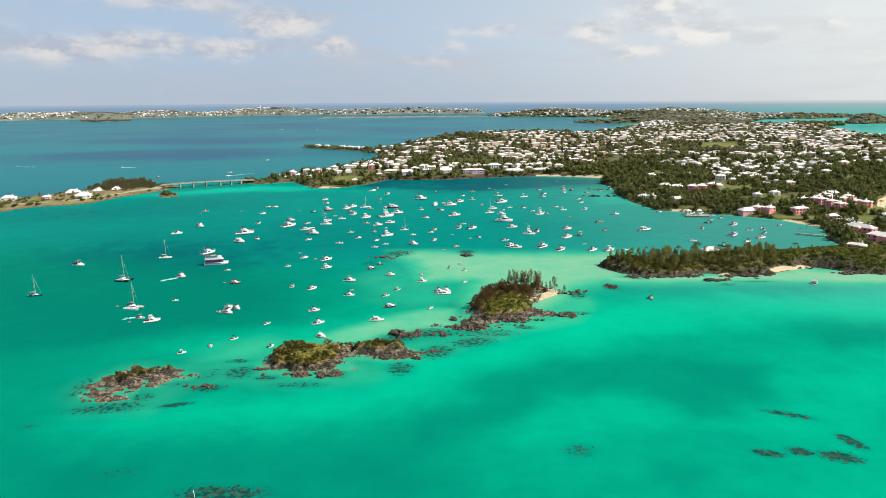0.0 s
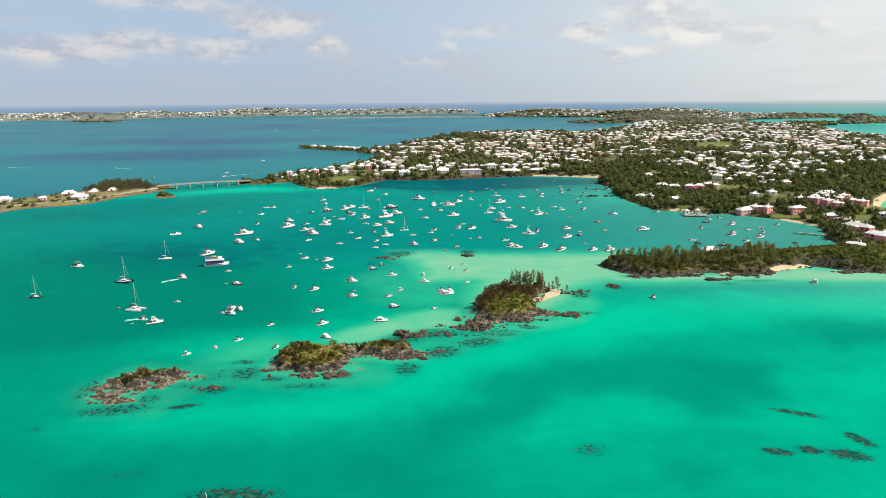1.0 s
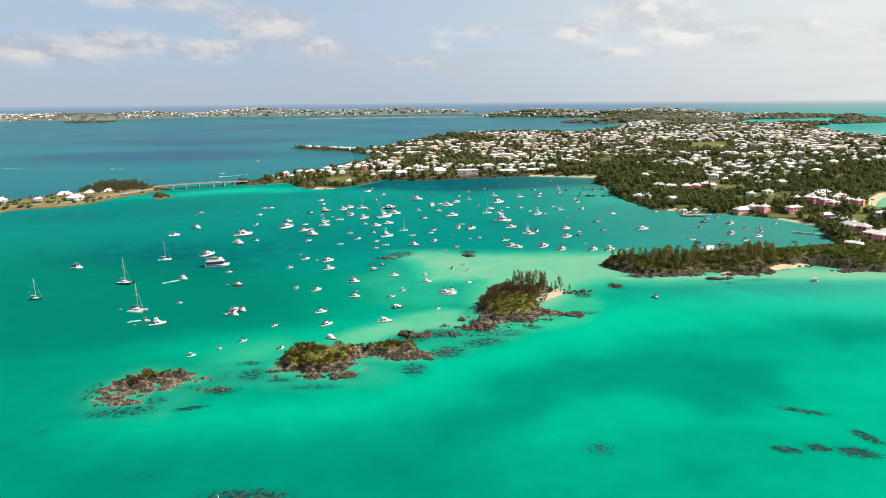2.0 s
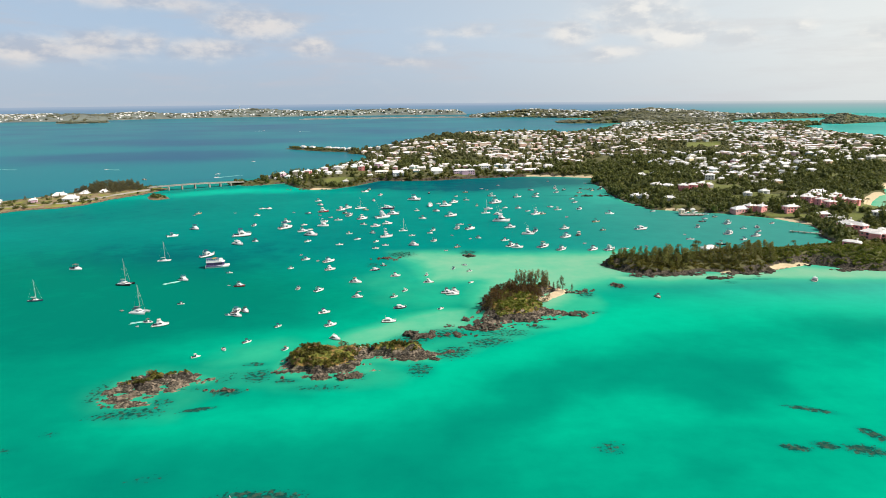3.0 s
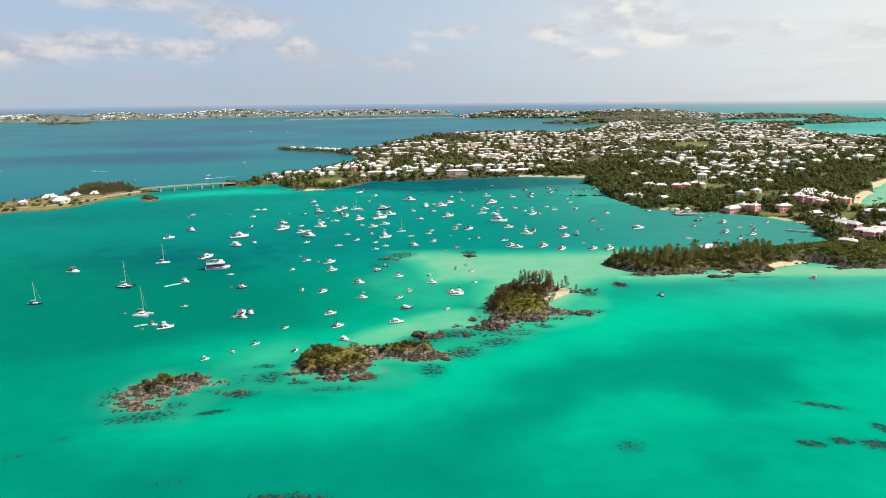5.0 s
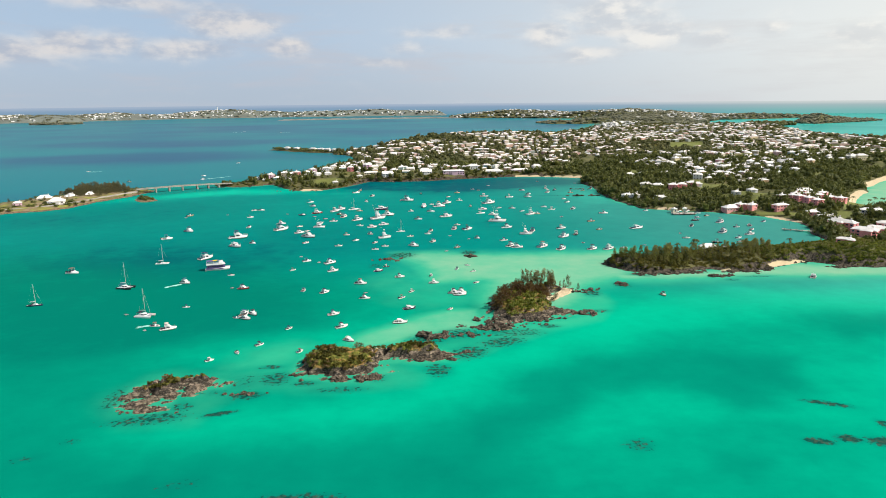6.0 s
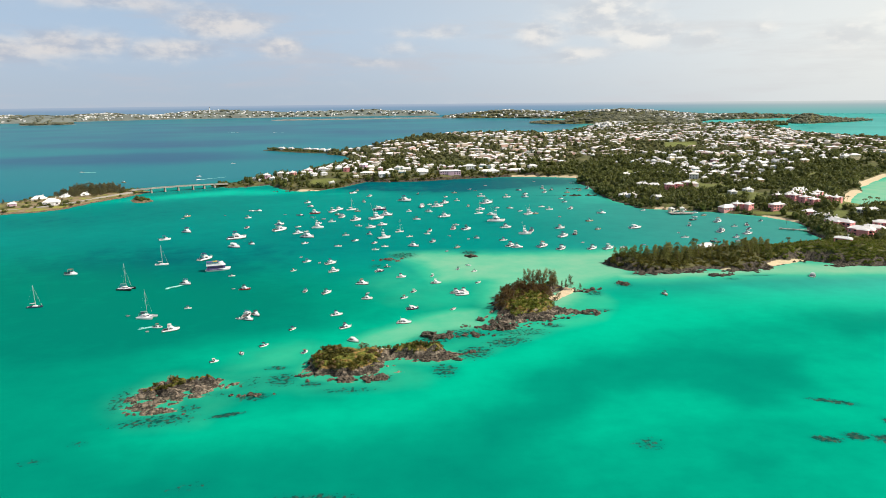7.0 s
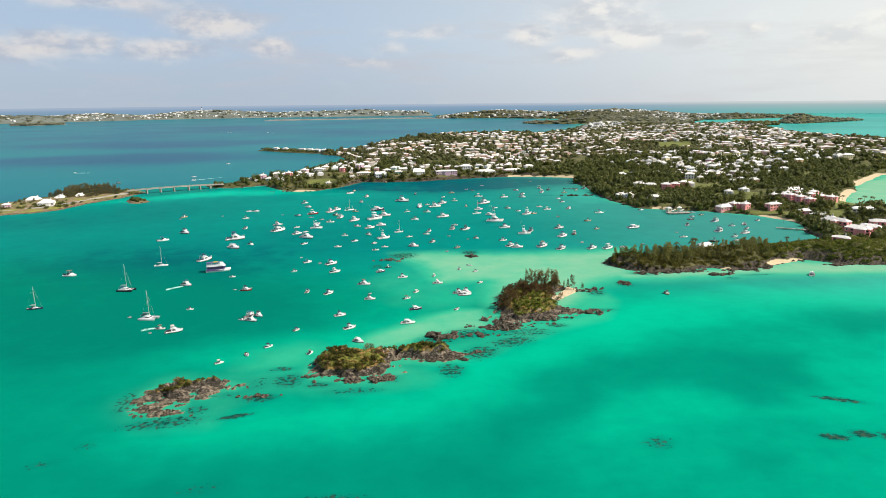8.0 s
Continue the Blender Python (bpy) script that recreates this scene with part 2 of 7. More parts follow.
def rock_material():
    """Weathered limestone of the islets: grey-brown with dark pits, ochre at the foot, green tops."""
    m, n, b = material("weathered_limestone", 0.92, 0, 0.2)
    where = place_of(n)
    green, sand, wet = (attribute(n, k) for k in ("green", "sand", "wet"))
    soft, fine, grain = n.noise(0.25, 5, 0.6, where), n.noise(0.75, 6, 0.6, where), n.noise(4.0, 4, 0.6, where)
    c = n.mix(n.band(soft, 0.35, 0.65), (0.085, 0.064, 0.045), (0.290, 0.225, 0.160))
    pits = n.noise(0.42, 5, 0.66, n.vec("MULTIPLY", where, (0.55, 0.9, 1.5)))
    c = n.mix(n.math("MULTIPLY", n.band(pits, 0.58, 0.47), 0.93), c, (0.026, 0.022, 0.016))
    c = n.mix(n.math("MULTIPLY", n.band(grain, 0.5, 0.7), 0.35), c, (0.46, 0.41, 0.33))
    c = n.mix(n.math("MULTIPLY", n.band(n.math("ADD", wet, n.math("MULTIPLY", n.math("SUBTRACT", fine, 0.5), 0.9)), 0.72, 1.0), 0.42), c, (0.38, 0.315, 0.20))
    grass = n.mix(n.band(fine, 0.35, 0.65), (0.062, 0.078, 0.012), (0.165, 0.160, 0.028))
    grass = n.mix(n.math("MULTIPLY", n.band(soft, 0.50, 0.60), 0.8), grass, (0.31, 0.175, 0.062))
    c = n.mix(n.band(n.math("ADD", green, n.math("MULTIPLY", n.math("SUBTRACT", fine, 0.5), 0.8)), 0.4, 0.6), c, grass)
    c = n.mix(n.band(sand, 0.4, 0.6), c, n.mix(fine, (0.52, 0.40, 0.24), (0.68, 0.55, 0.36)))
    n.put(b.inputs["Base Color"], c)
    n.put(b.inputs["Normal"], n.bump(n.math("ADD", fine, n.math("MULTIPLY", grain, 0.4)), 0.9, 0.5))
    return m


def dark_rock_material():
    m, n, b = material("dark_wet_limestone", 0.8, 0, 0.3)
    where = place_of(n)
    fine, grain = n.noise(1.3, 6, 0.65, where), n.noise(5.0, 4, 0.6, where)
    c = n.mix(n.band(fine, 0.36, 0.62), (0.022, 0.018, 0.013), (0.135, 0.105, 0.070))
    c = n.mix(n.math("MULTIPLY", n.band(grain, 0.52, 0.7), 0.4), c, (0.30, 0.25, 0.19))
    n.put(b.inputs["Base Color"], c)
    n.put(b.inputs["Normal"], n.bump(n.math("ADD", fine, n.math("MULTIPLY", grain, 0.4)), 0.9, 0.5))
    return m


def dry_land_material():
    """Shore of the spit: mown yellow-green grass, tan earth and a brown rocky edge."""
    m, n, b = material("dry_shore_ground", 0.92, 0, 0.2)
    where = place_of(n)
    rock, lawn = attribute(n, "rock"), attribute(n, "lawn")
    soft, fine = n.noise(0.07, 5, 0.6, where), n.noise(0.6, 5, 0.65, where)
    c = n.mix(n.band(soft, 0.38, 0.62), (0.27, 0.20, 0.115), (0.13, 0.125, 0.04))
    c = n.mix(n.math("MULTIPLY", lawn, n.band(soft, 0.48, 0.58)), c, n.mix(fine, (0.20, 0.22, 0.035), (0.33, 0.31, 0.07)))
    cliff = n.mix(n.band(fine, 0.38, 0.62), (0.045, 0.034, 0.022), (0.26, 0.19, 0.11))
    c = n.mix(n.band(n.math("ADD", rock, n.math("MULTIPLY", n.math("SUBTRACT", fine, 0.5), 0.9)), 0.35, 0.65), c, cliff)
    n.put(b.inputs["Base Color"], c)
    n.put(b.inputs["Normal"], n.bump(fine, 0.6, 0.5))
    return m


DRY_LAND = dry_land_material()
# far ground: distance haze is mixed into this greyed colour
HAZED_GROUND = mottled("hazed_far_ground", (0.150, 0.165, 0.135), 0.25, 0.03, 0.95)
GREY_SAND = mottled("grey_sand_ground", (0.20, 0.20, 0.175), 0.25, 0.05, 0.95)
SEA = water_material()
ROCK_DARK = dark_rock_material()
LAND = land_material()
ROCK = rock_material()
LEAF_PINE = leafy("casuarina_needles", (0.095, 0.078, 0.030), (0.270, 0.210, 0.090))
LEAF_DARK = leafy("cedar_foliage", (0.080, 0.092, 0.018), (0.260, 0.240, 0.056))
LEAF_GREEN = leafy("green_casuarina_needles", (0.080, 0.092, 0.022), (0.250, 0.236, 0.064))
LEAF_GROVE = leafy("grove_foliage", (0.100, 0.100, 0.045), (0.270, 0.240, 0.115))
LEAF_RUST = leafy("rusty_casuarina_needles", (0.052, 0.032, 0.010), (0.165, 0.098, 0.030))
LEAF_LUSH = leafy("lush_coastal_scrub", (0.055, 0.080, 0.009), (0.215, 0.240, 0.030), per_object=False)
LEAF_PALM = leafy("palm_fronds", (0.050, 0.065, 0.018), (0.150, 0.145, 0.045))
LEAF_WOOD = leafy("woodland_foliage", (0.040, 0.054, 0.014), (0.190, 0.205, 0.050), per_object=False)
# paler than the near woodland: some haze is put into the leaf colour
LEAF_HILL_HAZE = leafy("hazed_hillside_foliage", (0.078, 0.092, 0.034), (0.245, 0.240, 0.092), per_object=False)
# far foliage, greyed and lightened to carry the haze of distance
LEAF_FAR_HAZE = leafy("hazed_far_foliage", (0.225, 0.232, 0.155), (0.330, 0.325, 0.215), per_object=False)
LEAF_BUSH = leafy("coastal_scrub", (0.038, 0.045, 0.007), (0.180, 0.158, 0.026), per_object=False)
LEAF_BROWN = leafy("dry_bush_foliage", (0.100, 0.074, 0.028), (0.280, 0.185, 0.078), per_object=False)
BARK = mottled("bark", (0.13, 0.10, 0.07), 0.35, 4.0, 0.9)
ROOF = mottled("limewashed_roof", (0.84, 0.80, 0.73), 0.10, 1.2, 0.75, object_random=0.18)
FAR_ROOF = choice("limewashed_far_roofs", [(0.86, 0.83, 0.77), (0.78, 0.72, 0.64), (0.85, 0.82, 0.77), (0.60, 0.50, 0.42), (0.82, 0.76, 0.68), (0.62, 0.50, 0.43), (0.85, 0.82, 0.77)], per_island=True)
WALLS = choice("pastel_render", [(0.74, 0.72, 0.66), (0.74, 0.50, 0.44), (0.76, 0.66, 0.40), (0.78, 0.76, 0.72), (0.70, 0.38, 0.36),
                                 (0.56, 0.68, 0.62), (0.78, 0.72, 0.58), (0.36, 0.58, 0.66), (0.76, 0.52, 0.28), (0.74, 0.72, 0.68)])
PINK = mottled("rose_render", (0.86, 0.35, 0.33), 0.12, 0.8, 0.8)
MAUVE = mottled("mauve_render", (0.62, 0.42, 0.50), 0.10, 0.8, 0.8)
MINT = mottled("mint_render", (0.50, 0.68, 0.58), 0.10, 0.8, 0.8)
CREAM = mottled("cream_render", (0.72, 0.62, 0.44), 0.10, 0.8, 0.8)
WHITEWASH = mottled("white_render", (0.78, 0.77, 0.74), 0.08, 0.8, 0.8)
GLASS_DARK = mottled("window_glass", (0.03, 0.04, 0.05), 0.2, 2.0, 0.08, specular=0.6)
SHUTTER = choice("shutter_paint", [(0.05, 0.10, 0.07), (0.72, 0.71, 0.68), (0.06, 0.09, 0.15), (0.10, 0.07, 0.05)])
GELCOAT = mottled("white_gelcoat", (0.82, 0.81, 0.78), 0.05, 1.0, 0.25, specular=0.5, object_random=0.12)
HULL_NAVY = mottled("navy_hull_paint", (0.022, 0.030, 0.065), 0.2, 1.0, 0.22, specular=0.5)
HULL_RED = mottled("maroon_hull_paint", (0.20, 0.022, 0.022), 0.2, 1.0, 0.25, specular=0.5)
HULL_BLACK = mottled("black_hull_paint", (0.018, 0.018, 0.020), 0.2, 1.0, 0.25, specular=0.5)
HULL_TEAL = mottled("teal_hull_paint", (0.03, 0.16, 0.19), 0.2, 1.0, 0.25, specular=0.5)
HULL_TAN = mottled("tan_hull_paint", (0.42, 0.28, 0.15), 0.2, 1.0, 0.35, specular=0.5)
ANTIFOUL = mottled("antifouling_paint", (0.10, 0.03, 0.025), 0.3, 1.5, 0.6)
DECK = mottled("deck_tan", (0.58, 0.52, 0.43), 0.15, 2.0, 0.7, object_random=0.2)
# dark colour that stands in for the shade inside cockpits
COCKPIT_SHADE = mottled("dark_cockpit_shade", (0.13, 0.105, 0.085), 0.3, 2.0, 0.7, object_random=0.4)
TINT = mottled("tinted_screen", (0.02, 0.024, 0.03), 0.2, 1.0, 0.08, specular=0.6)
CANVAS = choice("boat_canvas", [(0.03, 0.045, 0.10), (0.60, 0.57, 0.50), (0.03, 0.13, 0.18), (0.05, 0.05, 0.055), (0.22, 0.16, 0.11), (0.03, 0.035, 0.05)], 0.85)
ALUMINIUM = mottled("spar_aluminium", (0.62, 0.62, 0.60), 0.06, 1.0, 0.35, 0.3)
SAILCLOTH = mottled("furled_sailcloth", (0.70, 0.68, 0.62), 0.12, 2.0, 0.85)
ENGINE = mottled("outboard_cowl", (0.03, 0.03, 0.033), 0.2, 2.0, 0.3, specular=0.5)
RUBBER = mottled("grey_hypalon", (0.30, 0.31, 0.32), 0.12, 2.0, 0.6)
VIOLET = mottled("violet_livery", (0.085, 0.055, 0.16), 0.2, 1.0, 0.35, specular=0.5)
YELLOW = mottled("yellow_awning", (0.75, 0.52, 0.04), 0.15, 2.0, 0.7)
CONCRETE = mottled("weathered_concrete", (0.36, 0.33, 0.28), 0.22, 0.6, 0.9, bump=0.3)
ROADWAY = mottled("asphalt", (0.085, 0.082, 0.078), 0.2, 0.5, 0.9)
TIMBER = mottled("grey_dock_timber", (0.24, 0.19, 0.14), 0.3, 1.5, 0.9)
FOAM = mottled("wake_foam", (0.30, 0.66, 0.55), 0.35, 1.2, 0.8)
# ---------------------------------------------------------------- helpers for shapes
def lattice(ix, iy, seed):
    h = np.sin(ix * 127.1 + iy * 311.7 + seed * 74.7) * 43758.5453
    return h - np.floor(h)


def value_noise(x, y, seed=0):
    ix, iy = np.floor(x), np.floor(y)
    fx, fy = x - ix, y - iy
    ux, uy = fx * fx * (3 - 2 * fx), fy * fy * (3 - 2 * fy)
    a, b = lattice(ix, iy, seed), lattice(ix + 1, iy, seed)
    c, d = lattice(ix, iy + 1, seed), lattice(ix + 1, iy + 1, seed)
    return (a * (1 - ux) + b * ux) * (1 - uy) + (c * (1 - ux) + d * ux) * uy


def fbm(x, y, size, octaves=4, seed=0, gain=0.5):
    """Fractal noise, about -1 to 1, with the largest features of that size in metres."""
    total, amp, norm, x, y = 0.0, 1.0, 0.0, np.asarray(x) / size, np.asarray(y) / size
    for k in range(octaves):
        total = total + amp * (value_noise(x * 0.8 - y * 0.6, x * 0.6 + y * 0.8, seed + k) * 2 - 1)
        norm, amp, x, y = norm + amp, amp * gain, x * 2.03 + 11.3, y * 2.03 - 7.7
    return total / norm


def inside_distance(x, y, outline):
    """Distance in metres to the rim of a closed outline: above 0 inside it, below 0 outside."""
    px, py = np.array(outline, float).T
    qx, qy = np.roll(px, -1), np.roll(py, -1)
    best, inside = np.full(np.shape(x), 1e18), np.zeros(np.shape(x), bool)
    for ax, ay, bx, by in zip(px, py, qx, qy):
        ex, ey = bx - ax, by - ay
        t = np.clip(((x - ax) * ex + (y - ay) * ey) / (ex * ex + ey * ey + 1e-9), 0, 1)
        best = np.minimum(best, (x - ax - t * ex) ** 2 + (y - ay - t * ey) ** 2)
        if ay != by:
            inside ^= ((ay > y) != (by > y)) & (x < ax + ex * (y - ay) / (by - ay))
    return np.where(inside, 1, -1) * np.sqrt(best)


def line_distance(x, y, line):
    best = np.full(np.shape(x), 1e18)
    for (ax, ay), (bx, by) in zip(line, line[1:]):
        ex, ey = bx - ax, by - ay
        t = np.clip(((x - ax) * ex + (y - ay) * ey) / (ex * ex + ey * ey), 0, 1)
        best = np.minimum(best, (x - ax - t * ex) ** 2 + (y - ay - t * ey) ** 2)
    return np.sqrt(best)


def smooth(v, lo, hi):
    t = np.clip((v - lo) / (hi - lo), 0, 1)
    return t * t * (3 - 2 * t)


def hump(x, y, cx, cy, rx, ry, turn=0.0):
    c, s = math.cos(radians(turn)), math.sin(radians(turn))
    u, v = (x - cx) * c + (y - cy) * s, -(x - cx) * s + (y - cy) * c
    return np.exp(-(u / rx) ** 2 - (v / ry) ** 2)


def steps(*stretches):
    """Grid lines: stretches of (start, end, first spacing, last spacing)."""
    out = []
    for start, end, s0, s1 in stretches:
        at = start
        while at < end - 1e-6:
            out.append(at)
            at += s0 + (s1 - s0) * (at - start) / (end - start)
    out.append(stretches[-1][1])
    return np.array(out)


def sheet(name, xs, ys, z, fields, mat, keep=None):
    """A ground mesh on grid lines, with named point attributes. keep: which points are wanted."""
    X, Y = np.meshgrid(xs, ys)
    nx, ny = len(xs), len(ys)
    idx = np.arange(nx * ny).reshape(ny, nx)
    quads = np.stack([idx[:-1, :-1], idx[:-1, 1:], idx[1:, 1:], idx[1:, :-1]], -1).reshape(-1, 4)
    use = np.ones(nx * ny, bool)
    if keep is not None:
        quads = quads[keep.ravel()[quads].any(1)]
        use = np.zeros(nx * ny, bool)
        use[quads.ravel()] = True
    order = np.cumsum(use) - 1
    co = np.stack([X.ravel(), Y.ravel(), np.broadcast_to(z, X.shape).ravel()], -1)[use]
    me = bpy.data.meshes.new(name)
    me.from_pydata(co, [], order[quads])
    me.polygons.foreach_set("use_smooth", np.ones(len(me.polygons), bool))
    for key, values in fields.items():
        a = me.attributes.new(key, "FLOAT", "POINT")
        a.data.foreach_set("value", np.clip(np.broadcast_to(values, X.shape).ravel()[use], 0, 1).astype(np.float32))
    me.materials.append(mat)
    return new(name, me)


def part(name, bm, mat, parent=None, label="", smooth_shade=False):
    """Links a bmesh as one mesh object under a thing or a part."""
    me = bpy.data.meshes.new(name)
    bm.to_mesh(me)
    bm.free()
    if smooth_shade:
        me.polygons.foreach_set("use_smooth", np.ones(len(me.polygons), bool))
    me.materials.append(mat)
    ob = new(name, me)
    ob.parent = parent
    return tagged(ob, label)


# ---------------------------------------------------------------- plan of the coast
# the long island: harbour shore, headland with the cove, south and east shores, north shore
MAIN = [(-278, 888), (-250, 866), (-230, 871), (-204, 886), (-173, 834), (-152, 816), (-131, 821), (-106, 847), (-73, 903),
        (-34, 896), (13, 900), (61, 916), (110, 927), (143, 931), (174, 924), (225, 900), (206, 845), (211, 812), (203, 744),
        (202, 682), (212, 640), (232, 627), (275, 606), (291, 592), (305, 579), (315, 560), (322, 544), (318, 525), (304, 506),
        (298, 474), (280, 458), (240, 447), (200, 440), (150, 436), (118, 430), (104, 421), (109, 411), (114, 402), (126, 394)]
MAIN += [(140, 392), (160, 397), (170, 398), (181, 390), (202, 396), (219, 404), (243, 411), (257, 399), (276, 393), (300, 394),
         (345, 392), (420, 398), (560, 380), (800, 350), (1300, 330), (2600, 300), (2600, 900), (1900, 1250), (1300, 1500),
         (1165, 1660), (1160, 1750), (1190, 1900), (1195, 2080), (1235, 2300), (1375, 2435), (1490, 2490), (1390, 2545), (1250, 2490),
         (1180, 2580), (1240, 2760), (1400, 2960)]
MAIN += [(1533, 3150), (1719, 3185), (2088, 3330), (2300, 3480), (1900, 3680), (1400, 4150), (300, 4320), (290, 3960), (560, 3900), (1000, 3560), (960, 3200), (830, 3060), (600, 3000),
         (640, 2900), (860, 2840), (760, 2560), (600, 2280), (450, 2050), (300, 1880), (140, 1700), (10, 1560), (-85, 1450),
         (-160, 1405), (-172, 1385), (-125, 1340), (-118, 1200), (-150, 1080), (-185, 985), (-235, 925)]
LAGOON = [(437, 628), (445, 648), (467, 674), (505, 712), (525, 742), (568, 782), (662, 862), (900, 960), (1500, 940), (1500, 620),
          (800, 640), (560, 640), (470, 612)]
FIELD = [(-144, 858), (-126, 858), (-112, 878), (-112, 890), (-128, 894), (-146, 880)]
PARK = [(524, 1321), (593, 1325), (563, 1235), (480, 1219)]
LAWNS = [[(345, 665), (372, 659), (360, 637), (331, 643)], [(386, 606), (386, 578), (409, 580), (439, 614), (414, 631)], [(358, 564), (384, 579), (380, 550), (354, 536)],
         [(579, 1123), (665, 1121), (626, 1056), (543, 1058)], [(416, 690), (451, 686), (433, 659), (399, 662)],
         [(300, 596), (340, 580), (336, 572), (306, 582)], [(470, 1000), (520, 1010), (520, 960), (480, 950)]]
BEACHES = [([(140, 930), (225, 902)], 5.5), ([(226, 632), (238, 627)], 1.8), ([(309, 575), (316, 562), (321, 549)], 4),
           ([(436, 628), (467, 674), (505, 712)], 9), ([(530, 745), (568, 782), (662, 862)], 10), 
           ([(164, 394), (178, 394)], 2.5), ([(212, 403), (221, 407), (240, 410)], 2.1), ([(112, 412), (119, 409)], 1.8), ([(-158, 818), (-130, 822)], 2.5),
           ([(437, 628), (470, 612), (560, 640)], 9)]
HILLS = [(330, 1420, 330, 190, 25), (90, 1330, 190, 150, 20), (-30, 1120, 120, 150, 12), (-140, 960, 60, 60, 5), (480, 1050, 220, 160, 12),
         (650, 900, 200, 140, 12), (310, 760, 80, 90, 6), (820, 1500, 260, 240, 17), (370, 625, 40, 40, 2), (430, 520, 90, 50, 5),
         (1000, 2000, 260, 240, 22), (760, 2500, 220, 220, 11), (980, 2900, 240, 160, 17), (1220, 3600, 380, 300, 40), (700, 4050, 330, 150, 34),
         (820, 2800, 120, 80, 12), (1390, 2470, 110, 40, 8), (1800, 3330, 260, 80, 14)]


def main_height(x, y):
    """Height of the long island's ground (below 0 under water), and the distance to its shore."""
    d = np.minimum(inside_distance(x, y, MAIN), -inside_distance(x, y, LAGOON))
    big = smooth(y, 1000, 2200)
    d = d + fbm(x, y, 34, 4, 3) * (4 + 26 * big)
    cliff = smooth(fbm(x, y, 60, 3, 9), -0.35, 0.25)
    beach = np.zeros(np.shape(x))
    for line, wide in BEACHES:
        beach = np.maximum(beach, 1 - smooth(line_distance(x, y, line), wide * 0.75, wide * 1.5))
    cliff = cliff * (1 - hump(x, y, 300, 560, 70, 80))
    bank = (1.2 + 3.4 * cliff) * smooth(d, -0.5, 4.0) * (1 - 0.9 * beach)
    h = np.where(d > 0, 0.03 * np.minimum(d, 60) + bank, np.maximum(0.35 * d, -5))
    up = smooth(d, 2, 90)
    h = h + 3.2 * smooth(d, 2, 9) * smooth(y, 860, 890) * smooth(-y, -1010, -960) * smooth(x, -95, -60) * smooth(-x, -190, -150) * (1 - beach)
    for cx, cy, rx, ry, top in HILLS:
        h = h + up * top * hump(x, y, cx, cy, rx, ry)
    # wooded headland with a low cliff along the cove
    h = h + smooth(d, 0, 14) * 2.2 * hump(x, y, 190, 416, 85, 22) * (1 - beach)
    h = h + smooth(d, 0, 10) * 3.6 * hump(x, y, 262, 420, 40, 16) * (1 - beach) + smooth(d, 0, 10) * 4.0 * hump(x, y, 330, 418, 60, 20)
    h = h + 1.6 * np.abs(fbm(x, y, 9, 3, 8)) * smooth(d, 0.5, 3) * smooth(-d, -16, -8) * smooth(-y, -470, -440) * (1 - beach)
    h = h + smooth(d, 2, 30) * (fbm(x, y, 55, 4, 5) * 2.0 + fbm(x, y, 9, 3, 6) * 0.7) * (1 - beach)
    return h, d, beach, cliff


def build_main():
    xs = steps((-300, 90, 6, 4), (90, 350, 2.4, 2.4), (350, 700, 5, 8), (700, 2600, 10, 60))
    ys = steps((300, 380, 8, 3), (380, 460, 2.2, 2.2), (460, 960, 4, 5), (960, 1700, 6, 14), (1700, 4330, 16, 60))
    X, Y = np.meshgrid(xs, ys)
    h, d, beach, _ = main_height(X, Y)
    gy, gx = np.gradient(h, ys, xs)
    steep = np.hypot(gx, gy)
    headland = smooth(-Y, -470, -440)
    rock = smooth(steep, 0.45 - 0.2 * headland, 0.9 - 0.3 * headland) * smooth(4.5 + 3 * headland - h, 0, 3) + smooth(1.4 - h, 0, 1.2) * smooth(h, -0.6, 0)
    # bare banks under the harbour-front houses
    rock = np.maximum(rock, smooth(d, -2, 0) * smooth(-d, -7, -4) * smooth(X, -105, -75) * smooth(-X, -200, -160) * smooth(Y, 860, 885) * smooth(-Y, -1010, -970))
    rock = rock * (1 - beach)
    lawn = np.maximum(smooth(inside_distance(X, Y, FIELD), -4, 4), smooth(inside_distance(X, Y, PARK), -6, 6))
    for outline in LAWNS:
        lawn = np.maximum(lawn, smooth(inside_distance(X, Y, outline), -3, 3))
    lawn = np.maximum(lawn, 0.25 * smooth(fbm(X, Y, 40, 3, 21), 0.2, 0.45))
    lawn = np.maximum(lawn, 0.8 * hump(X, Y, 222, 428, 14, 10))
    lawn = np.maximum(lawn, 0.7 * smooth(fbm(X, Y, 38, 3, 44), 0.40, 0.47) * smooth(X, 200, 230) * smooth(-Y, -960, -940) * smooth(Y, 460, 480))
    land = sheet("ground", xs, ys, h, {"rock": rock, "sand": beach * smooth(2.6 - h, 0, 0.8), "lawn": lawn}, LAND, keep=h > -2.5)
    tagged(land, "long green limestone island with sandy beaches and low rocky banks", "island", kind="structure")


# the western spit that carries the causeway, the small islets behind the town, the far shores
SPIT = [(-900, 530), (-700, 575), (-560, 620), (-451, 655), (-443, 679), (-426, 689), (-405, 695), (-387, 714), (-380, 743), (-368, 774), (-355, 795), (-350, 815), (-344, 832),
        (-345, 850), (-372, 858), (-398, 835), (-432, 812), (-470, 775), (-520, 725), (-600, 690), (-740, 660), (-900, 640)]
